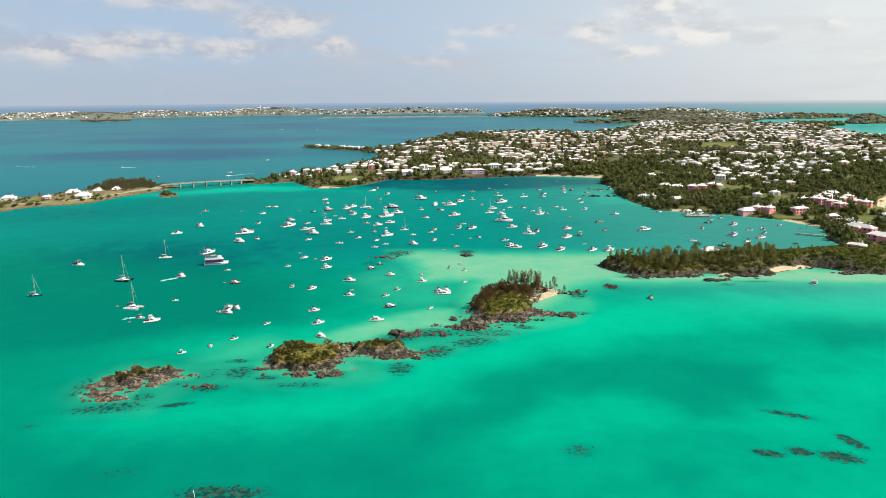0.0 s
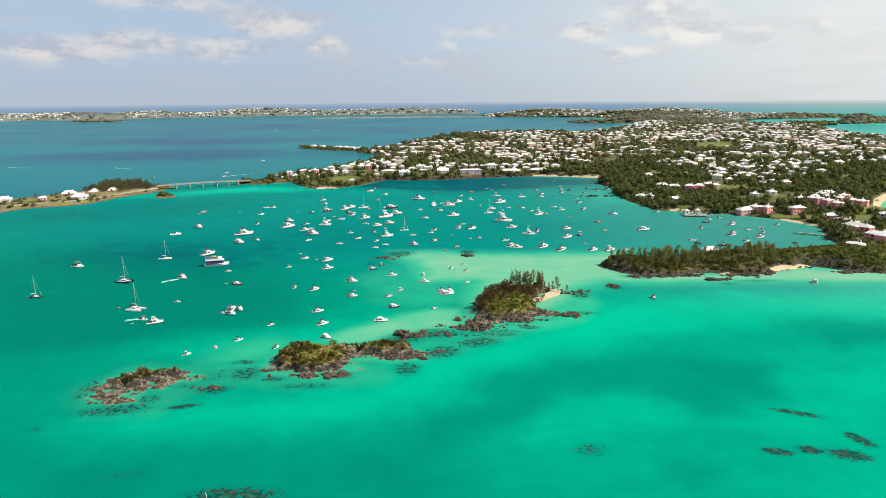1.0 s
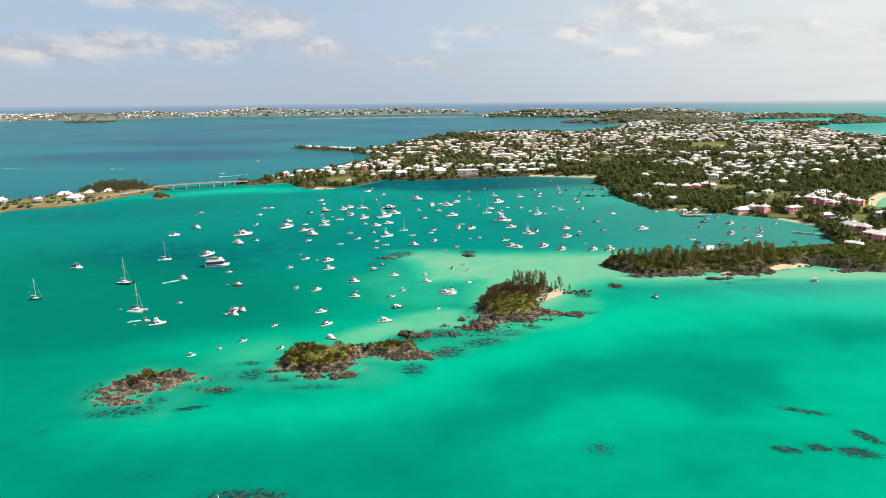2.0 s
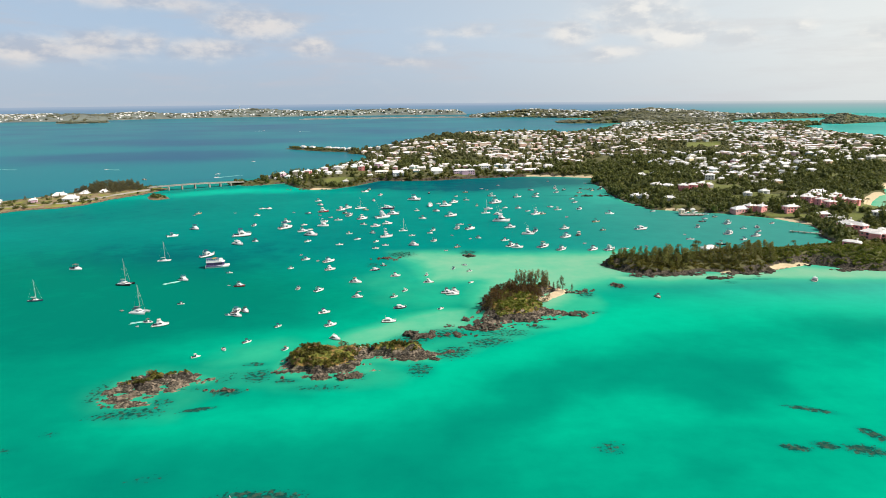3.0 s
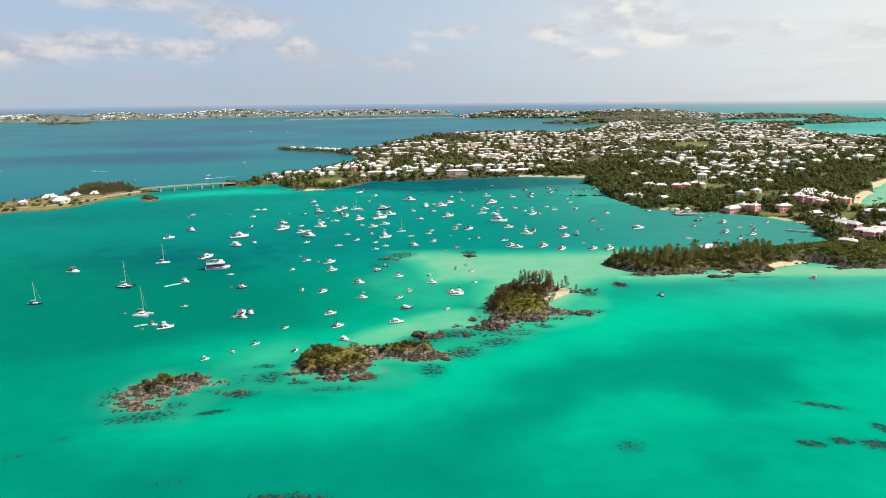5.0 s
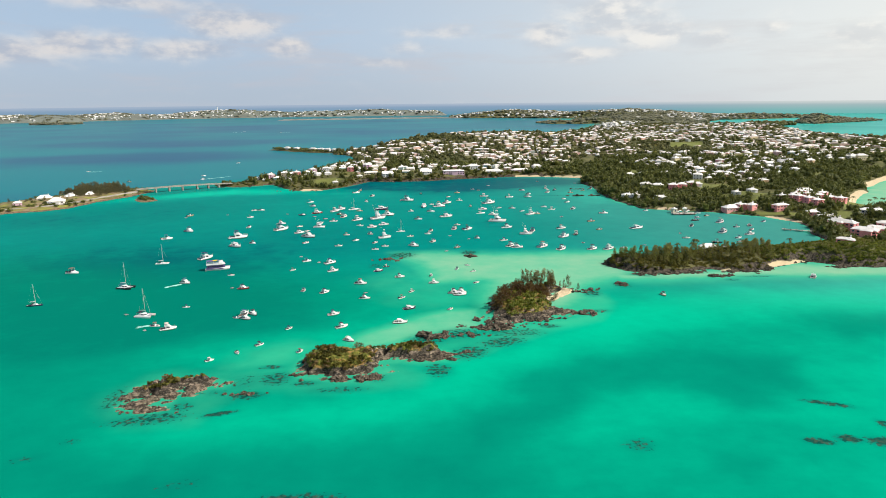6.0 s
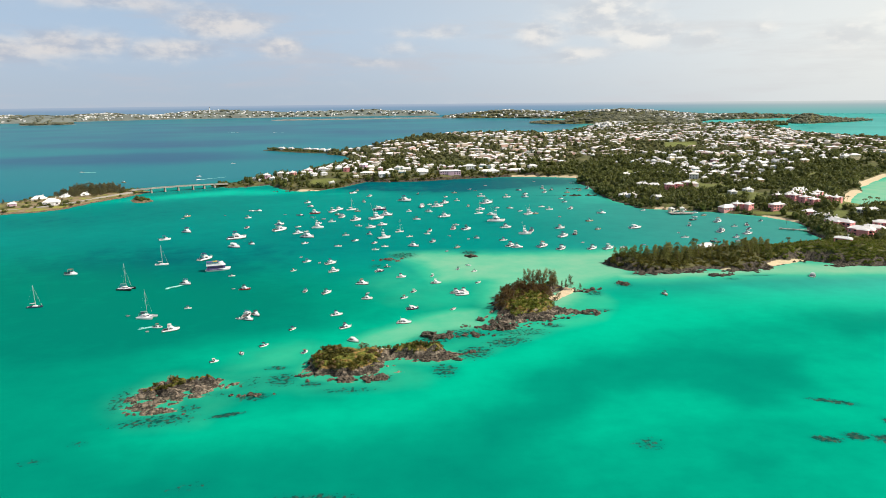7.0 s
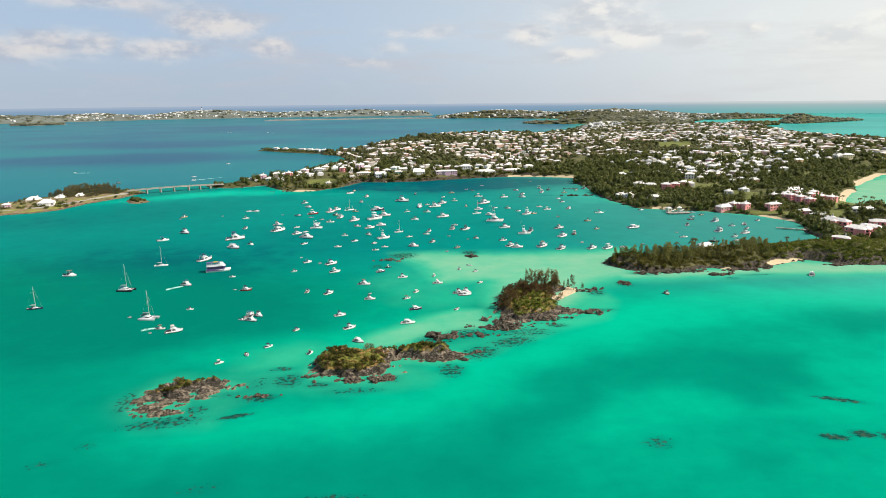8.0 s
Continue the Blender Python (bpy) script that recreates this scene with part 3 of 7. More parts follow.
TOWN_ISLETS = [[(-330, 1530), (-300, 1500), (-250, 1455), (-200, 1425), (-165, 1405), (-160, 1425), (-205, 1470), (-270, 1530), (-315, 1565)],
               [(-339, 767), (-341, 782), (-336, 791), (-321, 776), (-310, 761), (-317, 748), (-327, 749)],
               [(-1950, 3560), (-1860, 3530), (-1740, 3570), (-1700, 3660), (-1800, 3680), (-1930, 3640)]]
FAR_SHORES = [[(-5200, 3000), (-3600, 3300), (-2700, 3560), (-2420, 3900), (-2050, 3960), (-1820, 4240), (-1560, 4420), (-1260, 4560), (-800, 4660), (-300, 4720),
               (300, 4700), (300, 4860), (-1500, 4800), (-2400, 4420), (-3400, 3900), (-5200, 3500)],
              [(1601, 2600), (1664, 2563), (1817, 2642), (1981, 2727), (2136, 2827), (2000, 2860), (1800, 2800), (1650, 2720)],
              [(-740, 3850), (-550, 3900), (-280, 3935), (-60, 3990), (330, 3940), (330, 3990), (-80, 4040), (-300, 3990), (-600, 3950)]]


def lesser_land(outline, name, label, height, spacing, rough, margin=40, rim=4.0, hills=(), category="island", field=0.0, mat=None):
    px, py = np.array(outline).T
    xs = np.arange(px.min() - margin, px.max() + margin + spacing, spacing)
    ys = np.arange(py.min() - margin, py.max() + margin + spacing, spacing)
    X, Y = np.meshgrid(xs, ys)
    d = inside_distance(X, Y, outline) + fbm(X, Y, rough * 3, 4, 31) * rough
    h = np.where(d > 0, smooth(d, 0, rim * 6) * height * (0.75 + 0.5 * fbm(X, Y, rough * 8, 3, 33)) + 0.9 * smooth(d, 0, rim), np.maximum(0.25 * d, -4))
    for cx, cy, rx, ry, top in hills:
        h = h + smooth(d, 0, rim * 10) * top * hump(X, Y, cx, cy, rx, ry)
    rock = smooth(1.6 - h, 0, 1.0) * smooth(h, -1.0, -0.2)
    ob = sheet(name, xs, ys, h, {"rock": rock * 0.9, "sand": 0 * h, "lawn": field * smooth(fbm(X, Y, rough * 5, 3, 35), -0.2, 0.3)}, mat or LAND, keep=h > -2)
    tagged(ob, label, category, kind="structure")


def build_lesser():
    lesser_land(SPIT, "ground", "low green spit with a shore road and causeway", 2.2, 4.5, 3.0, rim=3, field=1.0, mat=DRY_LAND,
                hills=[(-420, 790, 60, 34, 3.5)])
    lesser_land(TOWN_ISLETS[0], "ground", "low wooded islet with white cottages", 6, 5, 5, rim=3)
    lesser_land(TOWN_ISLETS[1], "ground", "tiny scrub-topped rock islet beside the causeway", 1.6, 1.5, 1.5, 12, rim=2, field=0.5, mat=DRY_LAND)
    lesser_land(TOWN_ISLETS[2], "ground", "dark low islet off the far shore", 9, 14, 8, 60, rim=5, mat=HAZED_GROUND)
    lesser_land(FAR_SHORES[0], "ground", "distant wooded shore dotted with white houses", 25, 36, 30, 200, rim=9, mat=HAZED_GROUND,
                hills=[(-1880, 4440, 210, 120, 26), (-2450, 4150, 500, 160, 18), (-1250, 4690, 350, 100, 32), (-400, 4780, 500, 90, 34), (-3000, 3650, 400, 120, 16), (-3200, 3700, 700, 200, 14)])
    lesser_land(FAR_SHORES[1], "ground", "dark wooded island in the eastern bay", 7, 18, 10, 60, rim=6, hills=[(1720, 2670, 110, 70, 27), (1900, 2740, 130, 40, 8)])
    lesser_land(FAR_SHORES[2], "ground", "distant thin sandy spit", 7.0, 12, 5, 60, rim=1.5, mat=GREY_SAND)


build_main()
build_lesser()


# ---------------------------------------------------------------- rocky islets in front of the harbour
def blocks(x, y, seed):
    """Jointed rock: for each point a value of its own block (0 to 1) and the distance to the next joint."""
    ix, iy = np.floor(x), np.floor(y)
    first, second, own = np.full(np.shape(x), 9.0), np.full(np.shape(x), 9.0), np.zeros(np.shape(x))
    for dx in (-1, 0, 1):
        for dy in (-1, 0, 1):
            cx, cy = ix + dx, iy + dy
            d = np.hypot(cx + lattice(cx, cy, seed) - x, cy + lattice(cx, cy, seed + 3) - y)
            nearer = d < first
            second = np.where(nearer, first, np.minimum(second, d))
            own = np.where(nearer, lattice(cx, cy, seed + 7), own)
            first = np.where(nearer, d, first)
    return own, second - first


def islet(outline, label, lumps, beaches=(), scrub=(), spacing=0.42, rough=2.2, crag=1.3, green_from=2.2, brink=0.55, grow=0.3, slope=5.5):
    px, py = np.array(outline).T
    xs = np.arange(px.min() - 9, px.max() + 9, spacing)
    ys = np.arange(py.min() - 9, py.max() + 9, spacing)
    X, Y = np.meshgrid(xs, ys)
    wx, wy = X + fbm(X, Y, 7, 3, 51) * 2.0, Y + fbm(X, Y, 7, 3, 52) * 2.0
    d = inside_distance(wx, wy, outline) + fbm(X, Y, 6, 4, 53) * rough + grow
    sand = np.zeros(X.shape)
    for line, wide in beaches:
        sand = np.maximum(sand, 1 - smooth(line_distance(X, Y, line), wide * 0.6, wide * 1.1))
    top = np.zeros(X.shape)
    for cx, cy, rx, ry, turn, tall in lumps:
        top = np.maximum(top, tall * np.minimum(1, 1.7 * hump(X, Y, cx, cy, rx, ry, turn)))
    # slanting beds of limestone cut by cracks, ragged at the waterline
    u, v = X * 0.95 + Y * 0.30, (Y * 0.95 - X * 0.30) * 2.3
    ridge = 1 - 2.6 * np.abs(fbm(u, v, 11, 3, 55))
    beds = fbm(u * 0.55, v, 4.2, 3, 57)
    crack = smooth(np.abs(fbm(v * 0.45, u, 8, 2, 58)), 0.0, 0.10)
    crags = ridge * 1.1 + beds * 1.5 + crack * 1.1 - 1.75
    # ledges: flat treads and steep risers
    step = crags / 0.55
    crags = (0.55 * (np.floor(step) + smooth(step - np.floor(step), 0.45, 0.9)) + fbm(X, Y, 1.4, 2, 56) * 0.28) * crag
    own, joint = blocks(u / 7.5 + fbm(X, Y, 6, 2, 62) * 0.35, v / 4.2 + fbm(X, Y, 6, 2, 63) * 0.35, 61)
    small, chip = blocks(u / 2.6, v / 2.2, 65)
    crags = crags * 0.8 + ((own - 0.5) * 1.5 - 2.4 * (1 - smooth(joint, 0.02, 0.26)) + (small - 0.5) * 1.3 - 0.6 * (1 - smooth(chip, 0.02, 0.24))) * crag * 0.62
    wall = smooth(d, 0.0, 2.2 + 0.45 * slope)
    calm = 1 - 0.55 * smooth(top * smooth(d, 0, 6), 2.0, 3.6)
    h = np.where(d > 0, 0.25 + wall * (brink + top * smooth(d, 0.3, slope)) + crags * smooth(d, -0.8, 1.2) * (1 - 0.9 * sand) * calm, np.maximum(0.45 * d + crags * 0.6, -3))
    h = h * (1 - sand) + sand * np.clip(0.16 * d + 0.15, -1, 1.6)
    # slanting ledges of limestone on the bare flanks
    bed = (h - 0.10 * u + fbm(X, Y, 5, 3, 67) * 0.5) / 0.85
    ledge = 0.85 * (np.floor(bed) + smooth(bed - np.floor(bed), 0.50, 0.95)) + 0.10 * u - fbm(X, Y, 5, 3, 67) * 0.5
    h = np.where(h > 0.1, h + (ledge - h) * 0.85 * (1 - sand) * calm, h)
    # weathering rounds the edges and fills the narrowest clefts
    p = np.pad(h, 1, mode="edge")
    h = 0.4 * h + 0.15 * (p[:-2, 1:-1] + p[2:, 1:-1] + p[1:-1, :-2] + p[1:-1, 2:])
    gy, gx = np.gradient(h, ys, xs)
    steep = np.hypot(gx, gy)
    green = smooth(h, green_from, green_from + 1.0) * smooth(2.6 - steep, 0, 1.2) * smooth(d, 2.0, 4.0)
    cover = np.zeros(X.shape)
    for cx, cy, rx, ry, turn in scrub:
        cover = np.maximum(cover, np.minimum(1, 1.6 * hump(X, Y, cx, cy, rx, ry, turn)))
    green = np.clip(green * cover * 1.25, 0, 1)
    wet = smooth(0.75 - h, 0, 0.6)
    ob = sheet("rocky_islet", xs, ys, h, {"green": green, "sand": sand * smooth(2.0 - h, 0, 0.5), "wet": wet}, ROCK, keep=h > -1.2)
    ob.data.polygons.foreach_set("use_smooth", np.zeros(len(ob.data.polygons), bool))
    tagged(ob, label, "islet")
    return ob, (xs, ys, h, green)


def height_at(grid, x, y):
    xs, ys, h, _ = grid
    i = int(np.clip((x - xs[0]) / (xs[1] - xs[0]), 0, len(xs) - 1))
    j = int(np.clip((y - ys[0]) / (ys[1] - ys[0]), 0, len(ys) - 1))
    return float(h[j, i])


OUT_WEST = [(-143, 235), (-142, 240), (-139, 246), (-134, 251), (-126, 254), (-115, 254), (-107, 251), (-101, 248), (-104, 244), (-110, 243),
            (-110, 238), (-115, 237), (-121, 240), (-120, 233), (-119, 228), (-125, 224), (-133, 226), (-139, 230)]
OUT_MID = [(-79, 255), (-78, 262), (-77, 271), (-72, 279), (-63, 282), (-50, 280), (-44, 280), (-38, 279), (-33, 280), (-25, 281), (-18, 276),
           (-7, 271), (-14, 263), (-22, 261), (-34, 264), (-41, 262), (-38, 254), (-47, 245), (-58, 245), (-67, 248), (-76, 251)]
OUT_EAST = [(12, 328), (13, 342), (19, 357), (29, 371), (42, 378), (56, 374), (67, 369), (75, 356), (66, 355), (54, 349), (50, 338),
            (56, 331), (67, 325), (61, 317), (50, 317), (42, 310), (28, 308), (24, 299), (9, 300), (5, 311), (10, 320)]
_, west_grid = islet(OUT_WEST, "jagged brown limestone islet with a scrap of green scrub", [(-118, 249, 16, 4.0, 8, 0.9), (-132, 243, 8, 6, 20, 0.6), (-112, 246, 6, 4, 0, 0.8)],
                        scrub=[(-129, 246, 9, 4, 25), (-117, 251, 6, 2.2, 0), (-111, 250, 5, 2, 0)], green_from=1.3, crag=1.25, brink=1.6, rough=1.5, grow=1.2)
_, mid_grid = islet(OUT_MID, "rocky islet with a scrub-covered dome and a bare eastern crag", [(-62, 266, 17, 14, 0, 3.6), (-28, 272, 11, 7, 0, 4.6)],
                      beaches=[([(-45, 278), (-42, 277), (-38, 276)], 4.4)], scrub=[(-63, 268, 21, 17, 0), (-73, 262, 8, 10, 0), (-28, 274.5, 12, 5.5, 0)], green_from=1.7, brink=0.9, crag=1.3, slope=9.0)
_, east_grid = islet(OUT_EAST, "rocky islet with casuarina trees and a small sandy cove", [(32, 338, 19, 21, 0, 3.6), (46, 366, 18, 8, -20, 1.8), (24, 345, 11, 20, 0, 3.0)],
                        beaches=[([(44, 351), (50, 345), (56, 350), (63, 359)], 3.8)], scrub=[(33, 338, 24, 28, 0), (46, 366, 19, 9, -20)], green_from=1.6, brink=0.8, slope=12.0)


# ---------------------------------------------------------------- the sea
# sand banks under clear water: outline, softness of the rim in metres, strength
SHOALS = [([(-37, 470), (-12, 472), (22, 465), (46, 463), (100, 462), (140, 462), (136, 430), (130, 405), (118, 386), (98, 372), (80, 361), (74, 344), (66, 330),
            (49, 320), (22, 312), (8, 322), (10, 360), (18, 384), (0, 385), (-14, 380), (-22, 414), (-36, 446)], 46, 0.94),
          ([(8, 334), (-9, 335), (-27, 323), (-44, 308), (-54, 299), (-62, 288), (-47, 276), (-32, 282), (-27, 288), (-5, 296), (12, 301)], 17, 0.82),
          ([(-47, 274), (-31, 263), (-17, 247), (-30, 235), (-44, 235), (-61, 234), (-74, 235), (-87, 236), (-95, 232), (-104, 214), (-118, 210), (-132, 207), (-146, 221),
            (-150, 238), (-146, 253), (-136, 263), (-121, 265), (-105, 268), (-89, 273), (-77, 276), (-70, 266)], 24, 0.44),
          ([(-112, 262), (-110, 272), (-102, 284), (-85, 294), (-77, 285), (-80, 266), (-96, 262), (-104, 260)], 40, 0.66),
          ([(70, 440), (120, 440), (90, 400), (103, 380), (136, 376), (171, 376), (208, 378), (241, 374), (259, 370), (320, 360), (320, 392), (230, 412), (163, 398), (108, 398)], 46, 1.12),
          ([(60, 362), (85, 360), (88, 338), (67, 307), (38, 293), (21, 283), (-8, 270), (8, 294), (24, 306), (55, 317)], 16, 0.62),
          ([(-20, 250), (0, 262), (20, 282), (40, 300), (10, 300), (-20, 285)], 12, 0.42),
          ([(-45, 345), (-10, 330), (14, 335), (16, 395), (-10, 410), (-40, 440), (-64, 400)], 44, 0.46), ([(60, 400), (100, 395), (100, 440), (60, 440)], 30, 0.9),
          ([(430, 622), (460, 672), (570, 790), (700, 880), (1000, 920), (1000, 640), (560, 640), (470, 610)], 24, 1.3),
          ([(430, 610), (470, 660), (560, 780), (680, 860), (720, 830), (560, 690), (480, 600)], 50, 0.95)]
# paler (below 0) and darker (above 0) water: outline, softness, change
WATER_TONES = [([(-134, 204), (-92, 222), (-43, 231), (-7, 261), (21, 287), (91, 338), (163, 362), (320, 365), (320, 315), (219, 307), (151, 301), (89, 289), (28, 253), (-9, 224), (-50, 213),
            (-87, 205), (-120, 195)], 34, -0.36),
          ([(20, 250), (56, 262), (137, 256), (124, 230), (87, 226), (68, 229), (43, 225), (30, 210), (16, 206), (-11, 190), (-14, 201), (6, 222)], 16, 0.20),
          ([(176, 295), (217, 305), (240, 290), (195, 275), (174, 270)], 18, 0.16), ([(-111, 192), (-66, 193), (-11, 193), (10, 140), (-13, 120), (-103, 120), (-125, 179)], 30, 0.26),
          ([(44, 223), (76, 223), (87, 201), (114, 195), (141, 201), (172, 244), (138, 246), (121, 225), (76, 197), (26, 189), (21, 203)], 16, -0.16),
          ([(86, 225), (106, 226), (104, 210), (85, 205)], 10, 0.14), ([(63, 182), (78, 178), (69, 167), (61, 171)], 8, 0.14), ([(-14, 222), (-30, 206), (-10, 200), (10, 210)], 12, 0.12),
          ([(20, 160), (80, 160), (90, 130), (40, 120)], 25, 0.08), ([(-200, 110), (-100, 120), (-112, 196), (-160, 212), (-280, 240), (-320, 150)], 44, 0.16),
          ([(110, 150), (230, 140), (280, 310), (180, 268), (130, 262), (150, 215)], 40, -0.14)]
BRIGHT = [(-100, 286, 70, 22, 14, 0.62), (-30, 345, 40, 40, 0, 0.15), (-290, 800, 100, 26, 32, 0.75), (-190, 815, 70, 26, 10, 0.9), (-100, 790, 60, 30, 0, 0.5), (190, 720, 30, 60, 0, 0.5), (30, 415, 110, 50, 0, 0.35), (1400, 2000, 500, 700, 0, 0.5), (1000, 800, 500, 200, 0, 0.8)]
# the last patch paints the eastern islet's shadow into the water colour
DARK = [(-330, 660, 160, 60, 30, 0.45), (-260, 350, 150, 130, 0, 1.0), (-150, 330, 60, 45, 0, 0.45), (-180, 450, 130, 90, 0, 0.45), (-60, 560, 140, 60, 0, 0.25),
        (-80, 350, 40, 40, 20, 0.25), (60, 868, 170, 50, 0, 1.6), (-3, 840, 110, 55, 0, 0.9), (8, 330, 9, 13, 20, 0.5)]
SOUND = [(-600, 1370, 280, 120, 4, -0.50), (-720, 1800, 320, 130, -4, -0.25), (-400, 1050, 260, 90, 14, 0.26), (-680, 960, 280, 120, 10, 0.16), (-300, 1480, 130, 220, 0, 0.20), (-240, 1130, 120, 130, 0, 0.26), (-1100, 1500, 300, 200, 0, 0.15), (-700, 2700, 900, 500, 0, -0.15)]
# reefs under water: centre, half sizes, turn, how thickly the weed grows
REEFS = [(43, 187, 5, 4, 0, 0.62), (122, 211, 8, 1.8, -24, 0.95), (102, 185, 4.6, 2.2, -14, 1.0), (113, 186, 4.2, 2.4, -18, 1.0), (124, 182.5, 6, 3.2, -16, 1.1), (133, 192, 2.4, 5, 20, 1.0),
         (-144, 205, 3, 2, 0, 0.5), (-153, 195, 5, 2.2, 10, 0.5), (-100, 177, 7, 3, 10, 0.45), (-64, 166, 13, 4, 0, 0.85), (-99, 221.5, 6, 1.6, 12, 1.0), (-124, 219, 14, 4, 8, 0.72),
         (-93, 236, 6, 3.5, 0, 0.8), (-96, 249, 6, 8, 0, 0.45), (-85, 251, 6, 6, -30, 0.72), (-89, 263, 5, 2, 0, 0.8), (-57, 238, 11, 3, 0, 0.58), (-18, 253, 6, 7, 0, 0.72),
         (-3, 271, 9, 7, 30, 0.74), (13, 283, 11, 6, 20, 0.72), (-32, 461, 10, 9, 0, 0.74), (-51, 431, 5, 6, 0, 0.6), (17, 464, 6, 6, 0, 0.8), (100, 370, 5, 6, 0, 0.75), (171, 374, 5, 3, 0, 0.6),
         (-143, 237, 4, 10, 0, 0.62), (-115, 228, 5, 4, 0, 0.6), (-21, 289, 10, 7, 0, 0.66), (-5, 296, 11, 7, 0, 0.66), (-72, 245, 5, 2.4, 0, 0.7), (22, 294, 14, 6, 0, 0.62), (77, 355, 5, 6, 0, 0.7),
         (40, 302, 5, 3, 0, 0.7), (-45, 248, 5, 4, 0, 0.6), (-110, 240, 9, 3, 0, 0.5), (-300, 830, 60, 12, 30, 0.5), (120, 390, 10, 3, -20, 0.6), (70, 323, 8, 3, 0, 0.6), (190, 380, 12, 2, 0, 0.6), (150, 740, 26, 5, 0, 0.5)]


def build_sea():
    xs = steps((-5200, -1200, 260, 80), (-1200, -330, 60, 9), (-330, -165, 5, 2), (-165, 145, 1.25, 1.25), (145, 340, 2, 5), (340, 1200, 6, 60), (1200, 5200, 80, 260))
    ys = steps((-1500, 60, 220, 30), (60, 130, 10, 2), (130, 320, 1.2, 1.2), (320, 480, 1.8, 2.2), (480, 1000, 4, 10), (1000, 4960, 15, 120))
    X, Y = np.meshgrid(xs, ys)
    wx, wy = X + fbm(X, Y, 40, 3, 71) * 12, Y + fbm(X, Y, 40, 3, 72) * 8
    depth_and_shade = np.full(X.shape, 0.55)
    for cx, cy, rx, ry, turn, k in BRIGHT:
        depth_and_shade -= 0.55 * k * hump(wx, wy, cx, cy, rx, ry, turn)
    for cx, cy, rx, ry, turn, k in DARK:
        depth_and_shade += 0.55 * k * hump(wx, wy, cx, cy, rx, ry, turn)
    for outline, wide, k in WATER_TONES:
        depth_and_shade += k * smooth(inside_distance(wx, wy, outline), -wide * 0.6, wide * 0.6)
    pale = np.zeros(X.shape)
    ux, uy = X + (wx - X) * 0.45, Y + (wy - Y) * 0.45
    for outline, wide, k in SHOALS:
        pale = np.maximum(pale, k * smooth(inside_distance(ux, uy, outline), -wide * 0.6, wide * 0.5))
    near = Y < 1000
    for outline in (OUT_WEST, OUT_MID, OUT_EAST):
        d = -inside_distance(X, Y, outline)
        pale = np.maximum(pale, 0.62 * np.exp(-np.maximum(d, 0) / 7.0))
    d = -inside_distance(X, Y, MAIN)
    pale = np.maximum(pale, 0.7 * np.exp(-np.maximum(d, 0) / 6.0) * near * (1 - 0.9 * hump(X, Y, 50, 905, 130, 60)))
    reef = np.zeros(X.shape)
    for cx, cy, rx, ry, turn, k in REEFS:
        reef = np.maximum(reef, np.minimum(1, 1.3 * hump(X + (wx - X) * 0.10, Y + (wy - Y) * 0.10, cx, cy, rx * 1.15, ry * 1.15, turn)) * min(k, 1.0))
    # open sound behind the causeway and the town
    rim = [(-5200, 300), (-900, 560), (-450, 750), (-372, 845), (-262, 915), (-150, 1000), (-118, 1200), (-60, 1500), (600, 2300), (900, 3000), (900, 5000), (-5200, 5000)]
    far = smooth(inside_distance(wx, wy, rim), -10, 60)
    bay = smooth(wy + 0.25 * wx, 330, 470) * smooth(1500 - X, 0, 900)
    east = smooth(X + 0.3 * Y, 1300, 1700) * smooth(X, 700, 1000)
    # paler and darker reaches of water out on the sound
    sound_tone = np.full(X.shape, 0.30)
    for cx, cy, rx, ry, turn, k in SOUND:
        sound_tone += k * hump(wx, wy, cx, cy, rx, ry, turn)
    sea = sheet("water", xs, ys, 0.0, {"sound_tone": sound_tone, "bay": bay, "east": east, "depth_and_shade": depth_and_shade, "pale": pale * (1 - far), "reef": reef, "far": far}, SEA)
    tagged(sea, "clear turquoise sea over sand, with dark reef patches", "sea", kind="structure")


build_sea()


def backdrop():
    """Glowing wall painted as open sea and its hazy horizon, past the far shores."""
    bm = bmesh.new()
    rows = []
    for k in range(91):
        a = radians(-62 + k * 124 / 90)
        rows.append([bm.verts.new((4920 * math.sin(a) - 20, 4920 * math.cos(a), z)) for z in (-5, 40, 80)])
    for a, b in zip(rows, rows[1:]):
        for j in range(2):
            bm.faces.new((a[j], b[j], b[j + 1], a[j + 1]))
    m, n, b = material("hazy_horizon_glow", 0.9, 0, 0.0)
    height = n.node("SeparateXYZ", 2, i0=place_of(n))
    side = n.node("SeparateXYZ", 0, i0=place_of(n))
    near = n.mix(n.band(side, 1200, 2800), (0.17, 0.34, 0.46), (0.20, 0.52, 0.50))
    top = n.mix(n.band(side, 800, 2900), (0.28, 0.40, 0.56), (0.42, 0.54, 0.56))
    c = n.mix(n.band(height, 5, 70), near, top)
    # haze in the glow colour: the top fades towards the sky
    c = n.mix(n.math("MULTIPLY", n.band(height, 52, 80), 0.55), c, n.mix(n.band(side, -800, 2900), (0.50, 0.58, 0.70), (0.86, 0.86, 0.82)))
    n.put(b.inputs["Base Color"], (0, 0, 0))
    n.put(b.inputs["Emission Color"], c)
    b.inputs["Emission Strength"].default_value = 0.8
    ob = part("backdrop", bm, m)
    tagged(ob, "glowing backdrop of open sea meeting the hazy sky at the horizon", "horizon", kind="structure")


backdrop()
